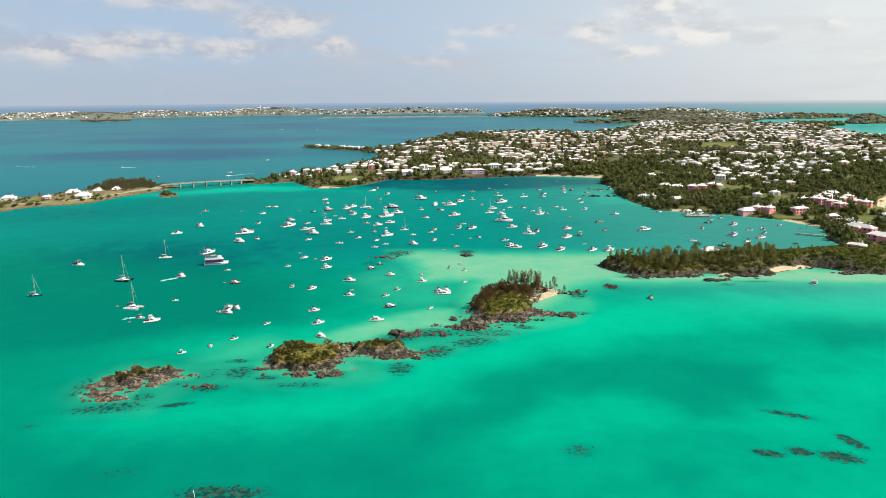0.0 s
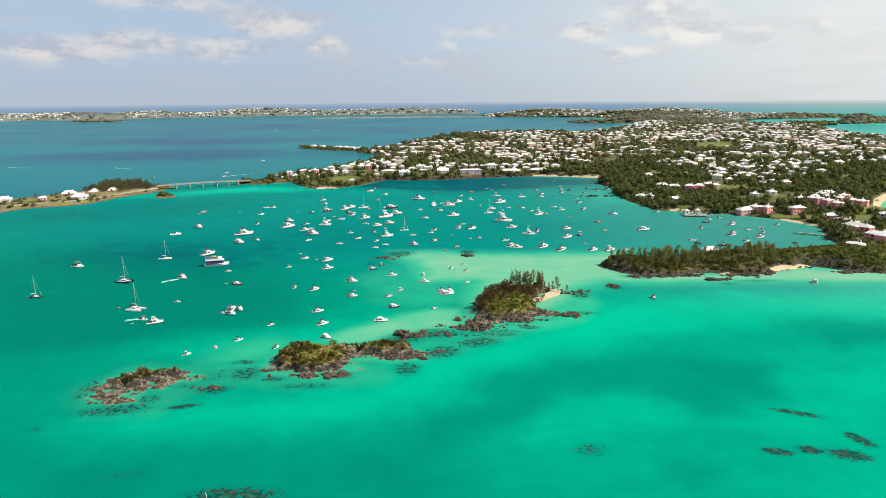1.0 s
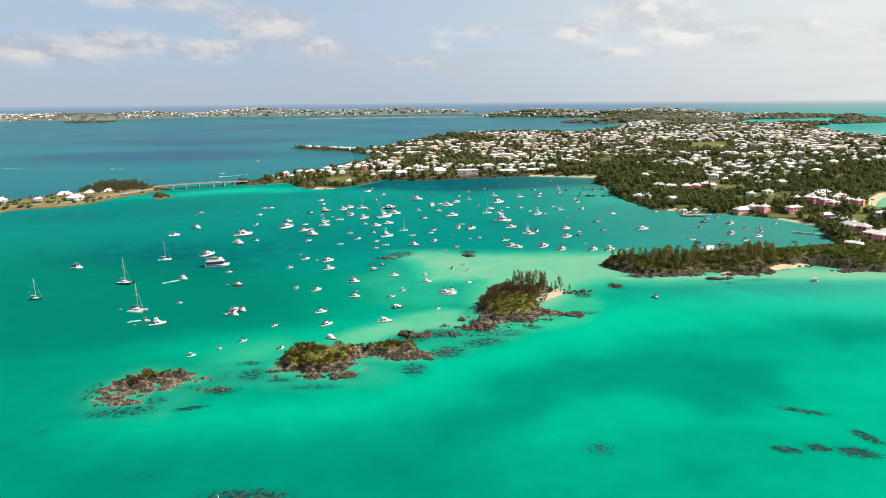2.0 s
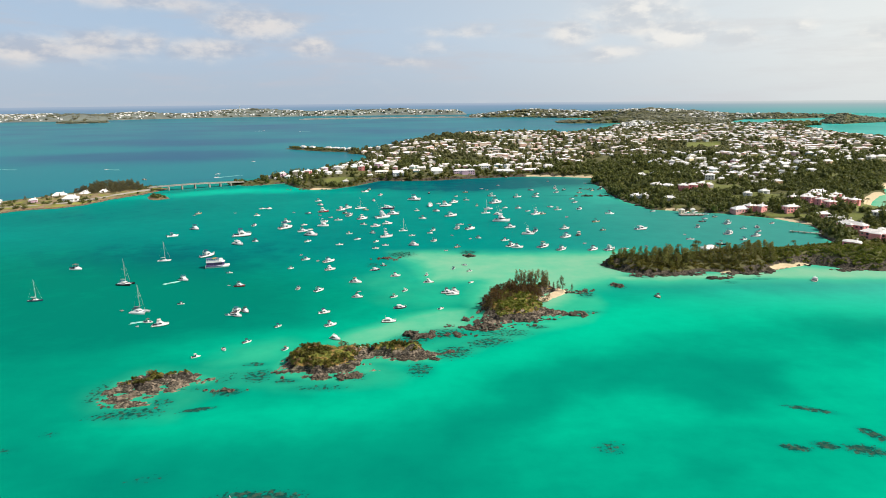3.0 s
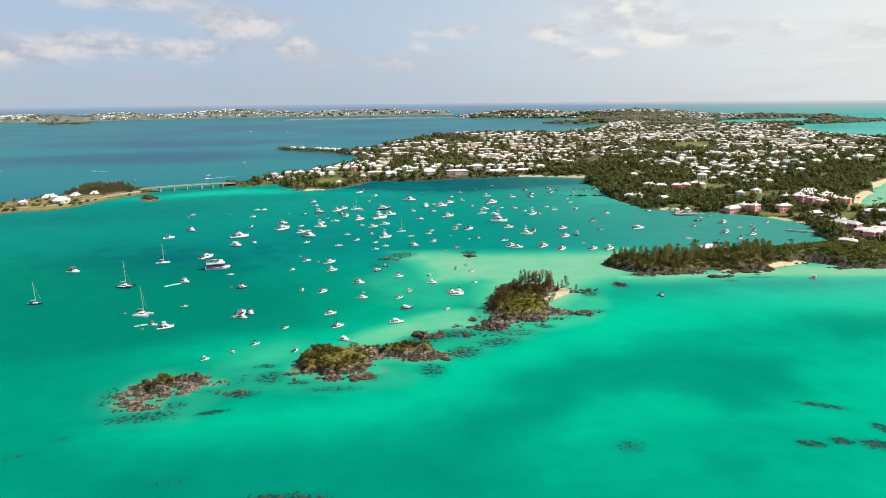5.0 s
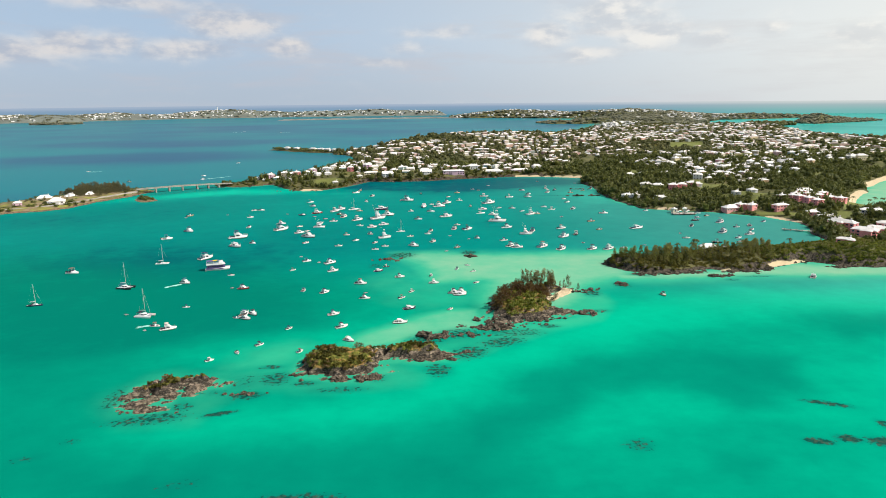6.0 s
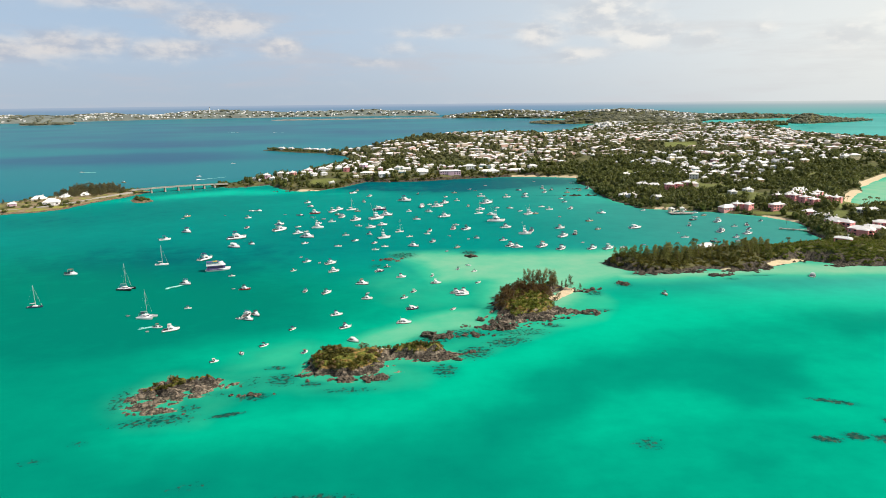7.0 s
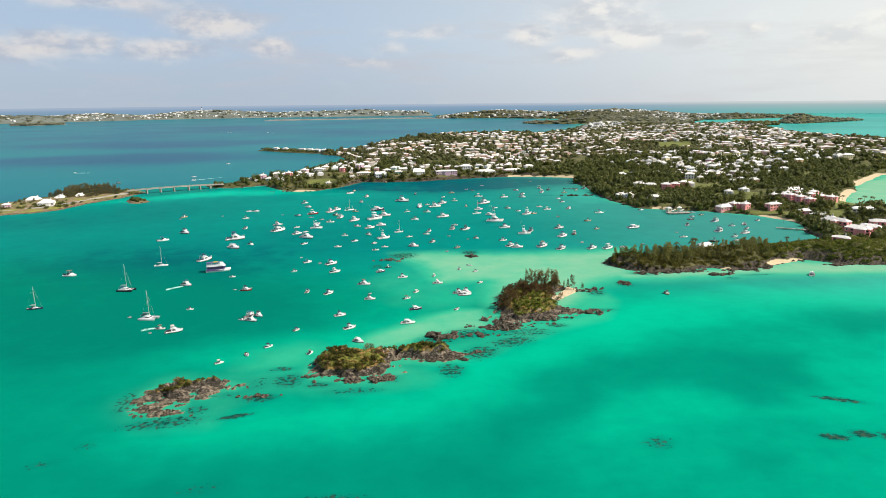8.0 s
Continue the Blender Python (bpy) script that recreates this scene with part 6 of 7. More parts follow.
def scatter_houses():
    plain = ["white-walled house with a stepped white limestone roof", "pastel house with a white hipped roof among trees", "two-storey pastel house with a white roof",
             "long pastel house with a white gabled roof", "angled pastel house with white roofs and a chimney", "large two-storey pastel house with a white roof"]
    kinds = [dict(wings=[(-6.5, 6.5, -4.5, 4.5)], storeys=1, rise=2.4), dict(wings=[(-6, 6, -4.5, 4.5), (1, 6.6, -9, -3)], storeys=1, rise=2.4),
             dict(wings=[(-6, 6, -4.5, 4.5)], storeys=2, rise=2.2), dict(wings=[(-8.5, 8.5, -4, 4)], storeys=1, rise=2.4, gable=True),
             dict(wings=[(-8, 6, -4.5, 4.5), (2, 8, 2, 10)], storeys=1, rise=2.5, chimneys=2), dict(wings=[(-9, 9, -5, 5), (-3, 4, -8.5, -4)], storeys=2, rise=2.5)]
    near = [house(plain[k], glazed=True, shutters=False, **kinds[k]) for k in range(6)]
    far = [house(plain[k], glazed=False, **kinds[k]) for k in range(6)]
    rng = random.Random(21)
    spots = []
    for cx, cy, rx, ry, turn, count in QUARTERS:
        made = tries = 0
        count = int(count * (1.9 if cy > 1150 else 1.35)) if cy > 970 else count
        while made < count and tries < count * 30:
            tries += 1
            a, b = rng.uniform(-1, 1), rng.uniform(-1, 1)
            x = cx + a * rx * math.cos(radians(turn)) - b * ry * math.sin(radians(turn))
            y = cy + a * rx * math.sin(radians(turn)) + b * ry * math.cos(radians(turn))
            gap = 10.5
            if fbm(x, y, 70, 2, 88) < -0.30 + 0.1 * rng.random():
                continue
            if any((x - u) ** 2 + (y - v) ** 2 < max(gap, r + 6) ** 2 for u, v, r in OCCUPIED):
                continue
            spots.append((x, y)), OCCUPIED.append((x, y, 8.0))
            made += 1
    sx, sy = (np.array([s[k] for s in spots])[None, :] for k in (0, 1))
    h, d, beach, _ = main_height(sx, sy)
    lawn = np.maximum(inside_distance(sx, sy, FIELD), inside_distance(sx, sy, PARK))
    order = sorted(range(len(spots)), key=lambda k: spots[k][1])
    made, rest = 0, []
    for k in order:
        x, y = spots[k]
        if d[0, k] < 9 or lawn[0, k] > -8 or beach[0, k] > 0.2:
            continue
        if made >= 185:
            rest.append((x, y, float(h[0, k]) - 0.2))
            continue
        made += 1
        i = rng.choice((0, 0, 1, 1, 2, 3, 4, 5))
        ob = copy_thing((near if y < 945 else far)[i], pose(x, y, float(h[0, k]) - 0.2, 0, 0, rng.choice((0, 90, 180, 270)) + 8 + rng.gauss(0, 14)))
        s = rng.choice((0.5, 0.56, 0.62, 0.7, 0.78, 0.88))
        ob.scale = (s, s, s * rng.uniform(0.95, 1.15))
    for t in near + far:
        for o in (*t.children_recursive, t):
            bpy.data.objects.remove(o)
    return rest


REST_OF_TOWN = scatter_houses()


def distant_houses():
    """White houses over the far shores, too far to tell apart."""
    rng = random.Random(5)
    pts = []
    px = np.array([rng.uniform(-3900, 280) for _ in range(9000)])
    py = np.array([rng.uniform(3200, 4800) for _ in range(9000)])
    d = inside_distance(px, py, FAR_SHORES[0])
    f = fbm(px, py, 420, 3, 91)
    for x, y, dd, ff in zip(px, py, d, f):
        if dd > 14 and ff > -0.3 and len(pts) < 3300:
            pts.append((x, y, None))
    mx = np.array([rng.uniform(300, 1900) for _ in range(2600)])
    my = np.array([rng.uniform(2250, 4250) for _ in range(2600)])
    h, dm, _, _ = main_height(mx[None, :], my[None, :])
    fm = fbm(mx, my, 300, 3, 93)
    for x, y, hh, dd, ff in zip(mx, my, h[0], dm[0], fm):
        if dd > 15 and ff > -0.12:
            pts.append((x, y, float(hh) + 3.5))
    return pts


def joined_houses(pts, height_of, label, small=1.0, roofing=None, walling=None, facing=8):
    verts, faces, mats = [], [], []
    rng = random.Random(6)
    blocks = []
    for x, y, z in pts:
        z = height_of(x, y) if z is None else z
        if z < 1.0:
            continue
        w, l, t = small * rng.uniform(2.8, 4.4), small * rng.uniform(4.6, 9.5), rng.choice((2.2, 2.6, 3.0, 4.6)) * (0.4 + 0.6 * small)
        a = radians(rng.choice((0, 90)) + facing + rng.gauss(0, 16))
        blocks.append((x, y, z, l, w, t, a))
        if rng.random() < 0.45:
            o = rng.choice((-1, 1)) * l * 0.5
            blocks.append((x + o * math.cos(a) + w * math.sin(a), y + o * math.sin(a) - w * math.cos(a), z - 0.3, w * 0.7, w * 1.1, t, a))
    for x, y, z, l, w, t, a in blocks:
        c, s = math.cos(a), math.sin(a)
        k = len(verts)
        for zz, q in ((z - 4, 1.0), (z + t, 1.0), (z + t, 1.1), (z + t + w * 0.38, 0.12)):
            for u, v in ((-l, -w), (l, -w), (l, w), (-l, w)):
                u, v = (u * q if q > 0.5 else u * 0.45), v * q
                verts.append((x + u * c - v * s, y + u * s + v * c, zz))
        for j, m in ((0, 0), (8, 1)):
            for i in range(4):
                faces.append((k + j + i, k + j + (i + 1) % 4, k + j + 4 + (i + 1) % 4, k + j + 4 + i)), mats.append(m)
        faces.append((k + 12, k + 13, k + 14, k + 15)), mats.append(1)
    me = bpy.data.meshes.new("distant_houses")
    me.from_pydata(verts, [], faces)
    me.materials.append(walling or FAR_WALLS), me.materials.append(roofing or FAR_ROOF)
    me.polygons.foreach_set("material_index", mats)
    tagged(new("distant_houses", me), label, "houses", kind="stuff")


FAR_WALLS = choice("far_pastel_render", [(0.72, 0.68, 0.58), (0.72, 0.46, 0.36), (0.76, 0.62, 0.38), (0.76, 0.73, 0.66), (0.62, 0.40, 0.32), (0.60, 0.64, 0.56), (0.74, 0.60, 0.48)], per_island=True)


from mathutils import bvhtree

far_shore = [o for o in scene.objects if o.name.startswith("ground") and "distant wooded" in o["label"]][0]
far_tree = bvhtree.BVHTree.FromPolygons([v.co for v in far_shore.data.vertices], [tuple(p.vertices) for p in far_shore.data.polygons])


def far_height(x, y):
    place = far_tree.ray_cast(Vector((x, y, 500)), Vector((0, 0, -1)))[0]
    return place.z if place is not None else 0.0


eastern_isle = [o for o in scene.objects if o.name.startswith("ground") and "eastern bay" in o["label"]][0]
isle_tree = bvhtree.BVHTree.FromPolygons([v.co for v in eastern_isle.data.vertices], [tuple(p.vertices) for p in eastern_isle.data.polygons])


def isle_height(x, y):
    place = isle_tree.ray_cast(Vector((x, y, 500)), Vector((0, 0, -1)))[0]
    return place.z if place is not None else 0.0


joined_houses(distant_houses(), far_height, "scattered white houses across the far wooded shores", 0.9, ROOF, WHITEWASH, 50)
joined_houses(REST_OF_TOWN, far_height, "crowded pastel houses with white roofs up the hill", 0.88)


# ---------------------------------------------------------------- bridge, causeway and jetties
def bridge():
    t = thing("road_bridge", "long low concrete road bridge on slab piers over the channel", "bridge")
    a, b = Vector((-357, 822)), Vector((-256, 880))
    way = (b - a).normalized()
    side = Vector((-way.y, way.x))
    length = (b - a).length

    def at(s, o, z):
        p = a + way * s + side * o
        return (p.x, p.y, z)

    def level(s):
        u = s / length
        return 3.2 + 2.6 * math.sin(math.pi * min(1, u * 0.62 + 0.28)) if u > 0 else 3.2

    n = 14
    for k in range(n):
        s0, s1 = length * k / n, length * (k + 1) / n
        bm = bmesh.new()
        ring = [[bm.verts.new(at(s, o, level(s) + z)) for o, z in ((-3.6, 0), (-3.6, -0.6), (3.6, -0.6), (3.6, 0))] for s in (s0 + 0.02, s1 - 0.02)]
        for i in range(4):
            bm.faces.new((ring[0][i], ring[1][i], ring[1][(i + 1) % 4], ring[0][(i + 1) % 4]))
        bm.faces.new(ring[0][::-1]), bm.faces.new(ring[1])
        span = part("deck_span", bm, CONCRETE, t)
        for o in (-3.5, 3.5):
            bm = bmesh.new()
            ring = [[bm.verts.new(at(s, o + w, level(s) + z)) for w, z in ((-0.12, 0.0), (0.12, 0.0), (0.12, 0.6), (-0.12, 0.6))] for s in (s0 + 0.05, s1 - 0.05)]
            for i in range(4):
                bm.faces.new((ring[0][i], ring[1][i], ring[1][(i + 1) % 4], ring[0][(i + 1) % 4]))
            bm.faces.new(ring[0][::-1]), bm.faces.new(ring[1])
            part("parapet", bm, CONCRETE, span)
        bm = bmesh.new()
        q = [bm.verts.new(at(s, o, level(s) + 0.02)) for s, o in ((s0, -3.3), (s1, -3.3), (s1, 3.3), (s0, 3.3))]
        bm.faces.new(q)
        part("road_surface", bm, ROADWAY, span)
    for s in (22, 38, 54, 72, 86, 99):
        bm = bmesh.new()
        low = [bm.verts.new(at(s + u, o, -2)) for u, o in ((-0.8, -3.4), (0.8, -3.4), (0.8, 3.4), (-0.8, 3.4))]
        top = [bm.verts.new(at(s + u, o, level(s) - 0.58)) for u, o in ((-0.6, -3.2), (0.6, -3.2), (0.6, 3.2), (-0.6, 3.2))]
        for i in range(4):
            bm.faces.new((low[i], low[(i + 1) % 4], top[(i + 1) % 4], top[i]))
        bm.faces.new(top)
        part("pier", bm, CONCRETE, t)


bridge()


def lighthouse():
    t = thing("lighthouse", "tall white lighthouse on the distant ridge", "lighthouse")
    tower = part("tower", rod(bmesh.new(), (0, 0, -4), (0, 0, 27), 4.2, 2.8, 12), WHITEWASH, t)
    part("gallery", rod(bmesh.new(), (0, 0, 27), (0, 0, 28), 3.9, 3.9, 12), WHITEWASH, tower)
    part("lantern", rod(bmesh.new(), (0, 0, 28), (0, 0, 31), 2.0, 2.0, 10), GLASS_DARK, t)
    part("dome", rod(bmesh.new(), (0, 0, 31), (0, 0, 33), 2.3, 0.3, 10), WHITEWASH, t)
    t.matrix_world = pose(-1268, 4640, far_height(-1268, 4640))


lighthouse()


def dock_hut(label, x, y, turn, w, d, z):
    t = thing("dock_hut", label, "hut", "huts on the dock")
    part("wall", block(bmesh.new(), -w, w, -d, d, -1.5, 2.4), CREAM, t)
    part("roof", hip_roof(bmesh.new(), -w, w, -d, d, 2.65, 1.4, 0.4), ROOF, t)
    part("door", block(bmesh.new(), -0.5, 0.5, -d - 0.06, -d + 0.05, 0, 2.0), SHUTTER, t)
    t.matrix_world = pose(x, y, z, 0, 0, turn)


for hx, hy, ha, hw in ((234, 611, 10, 2.2), (245, 612, -20, 1.8)):
    dock_hut("small white-roofed boat hut behind the stone dock", hx, hy, ha, hw, 2.0, 1.4)


def channel_marker():
    t = thing("channel_marker", "leaning white channel post on a dark reef", "marker post")
    part("post", rod(bmesh.new(), (0, 0, -1.5), (-0.35, 0, 1.75), 0.10, 0.08, 8), GELCOAT, t)
    part("top_mark", rod(bmesh.new(), (-0.35, 0, 1.75), (-0.40, 0, 2.15), 0.16, 0.10, 8), GELCOAT, t)
    t.matrix_world = pose(-71, 164, 0)


channel_marker()


SHORE_ROAD = [(-470, 690), (-436, 702), (-405, 722), (-391, 746), (-380, 776), (-356, 823)]


def causeway():
    """Shore road with its sea wall on the western spit."""
    line = SHORE_ROAD
    bm = bmesh.new()
    rows = []
    for k, (x, y) in enumerate(line):
        u = Vector(line[min(k + 1, len(line) - 1)]) - Vector(line[max(k - 1, 0)])
        s = Vector((-u.y, u.x)).normalized()
        z = 2.5 + 0.7 * k / 5
        rows.append([bm.verts.new((x + s.x * o, y + s.y * o, zz)) for o, zz in ((-2.4, -1), (-2.3, z), (2.3, z), (2.4, -1))])
    for p, q in zip(rows, rows[1:]):
        for j in range(3):
            bm.faces.new((p[j], q[j], q[j + 1], p[j + 1]))
    tagged(part("road", bm, CONCRETE), "pale shore road on a stone sea wall", "road", kind="structure")


causeway()


def jetty(label, x, y, turn, length, wide, mat=CONCRETE, tall=1.3, piles=6):
    t = thing("jetty", label, "jetty")
    part("deck", prism(bmesh.new(), [(0, -wide / 2), (length, -wide / 2), (length, wide / 2), (0, wide / 2)], tall - 0.5, tall, 1, 0, 0.08), mat, t)
    for k in range(piles):
        for s in (1, -1):
            part("pile", rod(bmesh.new(), (length * (k + 0.5) / piles, s * wide * 0.42, -2), (length * (k + 0.5) / piles, s * wide * 0.42, tall + 0.5), 0.22, sides=7), TIMBER, t)
    t.matrix_world = pose(x, y, 0, 0, 0, turn)
    return t


jetty("long low concrete jetty reaching into the bay", 309, 503, 146, 26, 2.4)
jetty("broad stone dock on the wooded shore", 250, 600, 178, 22, 8.0)
jetty("timber landing stage below the white club", 104, 930, -92, 12, 3.0, TIMBER, 1.2, 4)
jetty("timber jetty by the harbour front", -42, 900, -90, 10, 2.2, TIMBER, 1.1, 3)


def sunshade(label, x, y, z):
    t = thing("sunshade", label, "parasol", "sunshades on the dock")
    part("pole", rod(bmesh.new(), (0, 0, 0), (0, 0, 2.5), 0.04), TIMBER, t)
    bm = bmesh.new()
    tip = bm.verts.new((0, 0, 2.9))
    rim = [bm.verts.new((1.5 * math.cos(k * math.tau / 8), 1.5 * math.sin(k * math.tau / 8), 2.25)) for k in range(8)]
    for k in range(8):
        bm.faces.new((rim[k], rim[(k + 1) % 8], tip))
    part("canopy", bm, SAILCLOTH, t)
    t.matrix_world = pose(x, y, z)


for dx, dy in ((232, 598), (236, 602), (240, 597), (244, 602)):
    sunshade("pale cloth sunshade on the stone dock", dx, dy, 1.3)
# ---------------------------------------------------------------- trees
def leaf_cloud(rng, centre, radii, count, size, stretch=1.6, droop=0.0, shell=0.35, lapped=0.0):
    """Leaf clumps as small bent cards in an ellipsoid: arrays of corners and quads."""
    p = rng.normal(size=(count, 3))
    p /= np.linalg.norm(p, axis=1)[:, None]
    out = p.copy()
    p *= (shell + (1 - shell) * rng.random((count, 1))) ** 0.6
    p = p * radii + centre
    a = rng.normal(size=(count, 3))
    a[:, 2] = a[:, 2] * 0.7 - droop
    a -= lapped * out * (a * out).sum(axis=1)[:, None]
    a /= np.linalg.norm(a, axis=1)[:, None]
    b = np.cross(a, (1 - lapped) * rng.normal(size=(count, 3)) + lapped * out)
    b /= np.linalg.norm(b, axis=1)[:, None]
    s = size * rng.uniform(0.6, 1.35, (count, 1))
    a, b = a * s * stretch * 0.5, b * s * 0.5
    co = np.stack([p - a, p - 0.2 * a + b, p + a, p + 0.2 * a - b], 1).reshape(-1, 3)
    return co, np.arange(count * 4).reshape(-1, 4)


def mesh_object(name, co, quads, mat, parent=None):
    me = bpy.data.meshes.new(name)
    me.from_pydata(co, [], quads)
    me.materials.append(mat)
    ob = new(name, me)
    ob.parent = parent
    return ob


def tree(seed, label, tall, leaf):
    """Round-topped cedar: a leaning trunk, spreading limbs and a clump of foliage on each."""
    rng = np.random.default_rng(seed)
    t = thing("tree", label, "tree", "trees on the headland")
    bm = bmesh.new()
    lean = rng.normal(size=2) * 0.04 * tall
    fork = (lean[0] * 0.5, lean[1] * 0.5, tall * 0.5)
    rod(bm, (0, 0, -0.8), fork, 0.022 * tall, 0.016 * tall, 7)
    rod(bm, fork, (lean[0], lean[1], tall * 0.93), 0.016 * tall, 0.004 * tall, 7)
    clouds = []
    for k in range(10):
        u = 0.22 + 0.072 * (k + rng.random())
        base = np.array([lean[0] * u, lean[1] * u, tall * u])
        ang = k * 2.4 + rng.random()
        reach = tall * (0.36 - 0.24 * abs(u - 0.5)) * rng.uniform(0.7, 1.25)
        end = base + np.array([math.cos(ang) * reach, math.sin(ang) * reach, 0.06 * tall * rng.uniform(0.4, 1.3)])
        rod(bm, base, end, 0.008 * tall, 0.003 * tall, 4)
        clouds.append((end * 0.8 + base * 0.2, (0.15 * tall, 0.15 * tall, 0.10 * tall), 36, 0.55))
    clouds.append((np.array([lean[0], lean[1], tall * 0.95]), (0.05 * tall, 0.05 * tall, 0.10 * tall), 26, 0.36))
    part("trunk", bm, BARK, t)
    cos, qs, n = [], [], 0
    for centre, radii, count, size in clouds:
        co, q = leaf_cloud(rng, centre, np.array(radii), count, size, 1.5, 0.1)
        cos.append(co), qs.append(q + n)
        n += len(co)
    mesh_object("crown", np.concatenate(cos), np.concatenate(qs), leaf, t)
    return t


def plumed(seed, label, tall, leaf, group, wide=0.22, plumes=15, leaves=34, low=0.18):
    """Casuarina: a leaning trunk, rising limbs and upright feathery plumes of needles."""
    rng = np.random.default_rng(seed)
    t = thing("tree", label, "tree", group)
    bm = bmesh.new()
    lean = rng.normal(size=2) * 0.05 * tall
    rod(bm, (0, 0, -0.8), (lean[0] * 0.5, lean[1] * 0.5, tall * 0.5), 0.022 * tall, 0.015 * tall, 7)
    rod(bm, (lean[0] * 0.5, lean[1] * 0.5, tall * 0.5), (lean[0], lean[1], tall * 0.95), 0.015 * tall, 0.004 * tall, 7)
    cos, qs, n = [], [], 0
    for k in range(plumes):
        u = low + (0.95 - low) * (k + rng.random()) / plumes
        base = np.array([lean[0] * u, lean[1] * u, tall * u])
        ang = k * 2.4 + rng.random()
        reach = tall * wide * (1.15 - 0.85 * u) * rng.uniform(0.6, 1.35)
        end = base + np.array([math.cos(ang) * reach, math.sin(ang) * reach, tall * 0.10 * rng.uniform(0.4, 1.5)])
        rod(bm, base, end, 0.008 * tall, 0.003 * tall, 4)
        long = tall * rng.uniform(0.09, 0.17)
        co, q = leaf_cloud(rng, end + (0, 0, long * 0.5), np.array([0.62 * long + 0.2, 0.62 * long + 0.2, long]), leaves, 0.034 * tall, 2.2, -0.25, 0.1)
        cos.append(co), qs.append(q + n)
        n += len(co)
    part("trunk", bm, BARK, t)
    mesh_object("crown", np.concatenate(cos), np.concatenate(qs), leaf, t)
    return t


def palm(label, tall=8.0, seed=1):
    rng = np.random.default_rng(seed)
    t = thing("palm_tree", label, "palm", "palms by the shore")
    bm = bmesh.new()
    bend = rng.normal(size=2) * 0.05 * tall
    last = Vector((0, 0, -0.5))
    for k in range(1, 6):
        u = k / 5
        at = Vector((bend[0] * u * u, bend[1] * u * u, tall * u))
        rod(bm, last, at, 0.17 - 0.02 * k, 0.15 - 0.02 * k, 6)
        last = at
    part("trunk", bm, BARK, t)
    for k in range(13):
        a, up = k * math.tau / 13 + rng.random() * 0.3, rng.uniform(-0.1, 0.9)
        bm = bmesh.new()
        reach = 2.6
        rows = []
        for j in range(6):
            u = j / 5
            c = Vector((math.cos(a) * reach * u, math.sin(a) * reach * u, up * u * 1.6 - 1.9 * u * u)) + last
            s = Vector((-math.sin(a), math.cos(a), 0)) * (0.42 * math.sin(math.pi * min(0.95, u * 0.85 + 0.12)))
            rows.append((bm.verts.new(c - s - Vector((0, 0, 0.18))), bm.verts.new(c), bm.verts.new(c + s - Vector((0, 0, 0.18)))))
        for p, q in zip(rows, rows[1:]):
            bm.faces.new((p[0], q[0], q[1], p[1])), bm.faces.new((p[1], q[1], q[2], p[2]))
        part("frond", bm, LEAF_PALM, t)
    return t


def drop_templates(obs):
    for t in obs:
        for o in (*t.children_recursive, t):
            bpy.data.objects.remove(o)


def joined_trees(label, placed):
    """Many trees as one mesh: rows of (tree, pose, scale)."""
    cos, faces, mats, n = [], [], [], 0
    for ob, m, scale in placed:
        full = np.array(m @ Matrix.Diagonal((*scale, 1)))
        for k, child in enumerate(sorted(ob.children, key=lambda o: o.name.startswith("trunk"))):
            me = child.data
            co = np.empty(len(me.vertices) * 3)
            me.vertices.foreach_get("co", co)
            cos.append(co.reshape(-1, 3) @ full[:3, :3].T + full[:3, 3])
            faces += [[v + n for v in p.vertices] for p in me.polygons]
            mats += [k] * len(me.polygons)
            n += len(me.vertices)
    me = bpy.data.meshes.new("woodland")
    me.from_pydata(np.concatenate(cos), [], faces)
    me.materials.append([c for c in placed[0][0].children if c.name.startswith("crown")][0].data.materials[0]), me.materials.append(BARK)
    me.polygons.foreach_set("material_index", mats)
    tagged(new("woodland", me), label, "trees", kind="stuff")


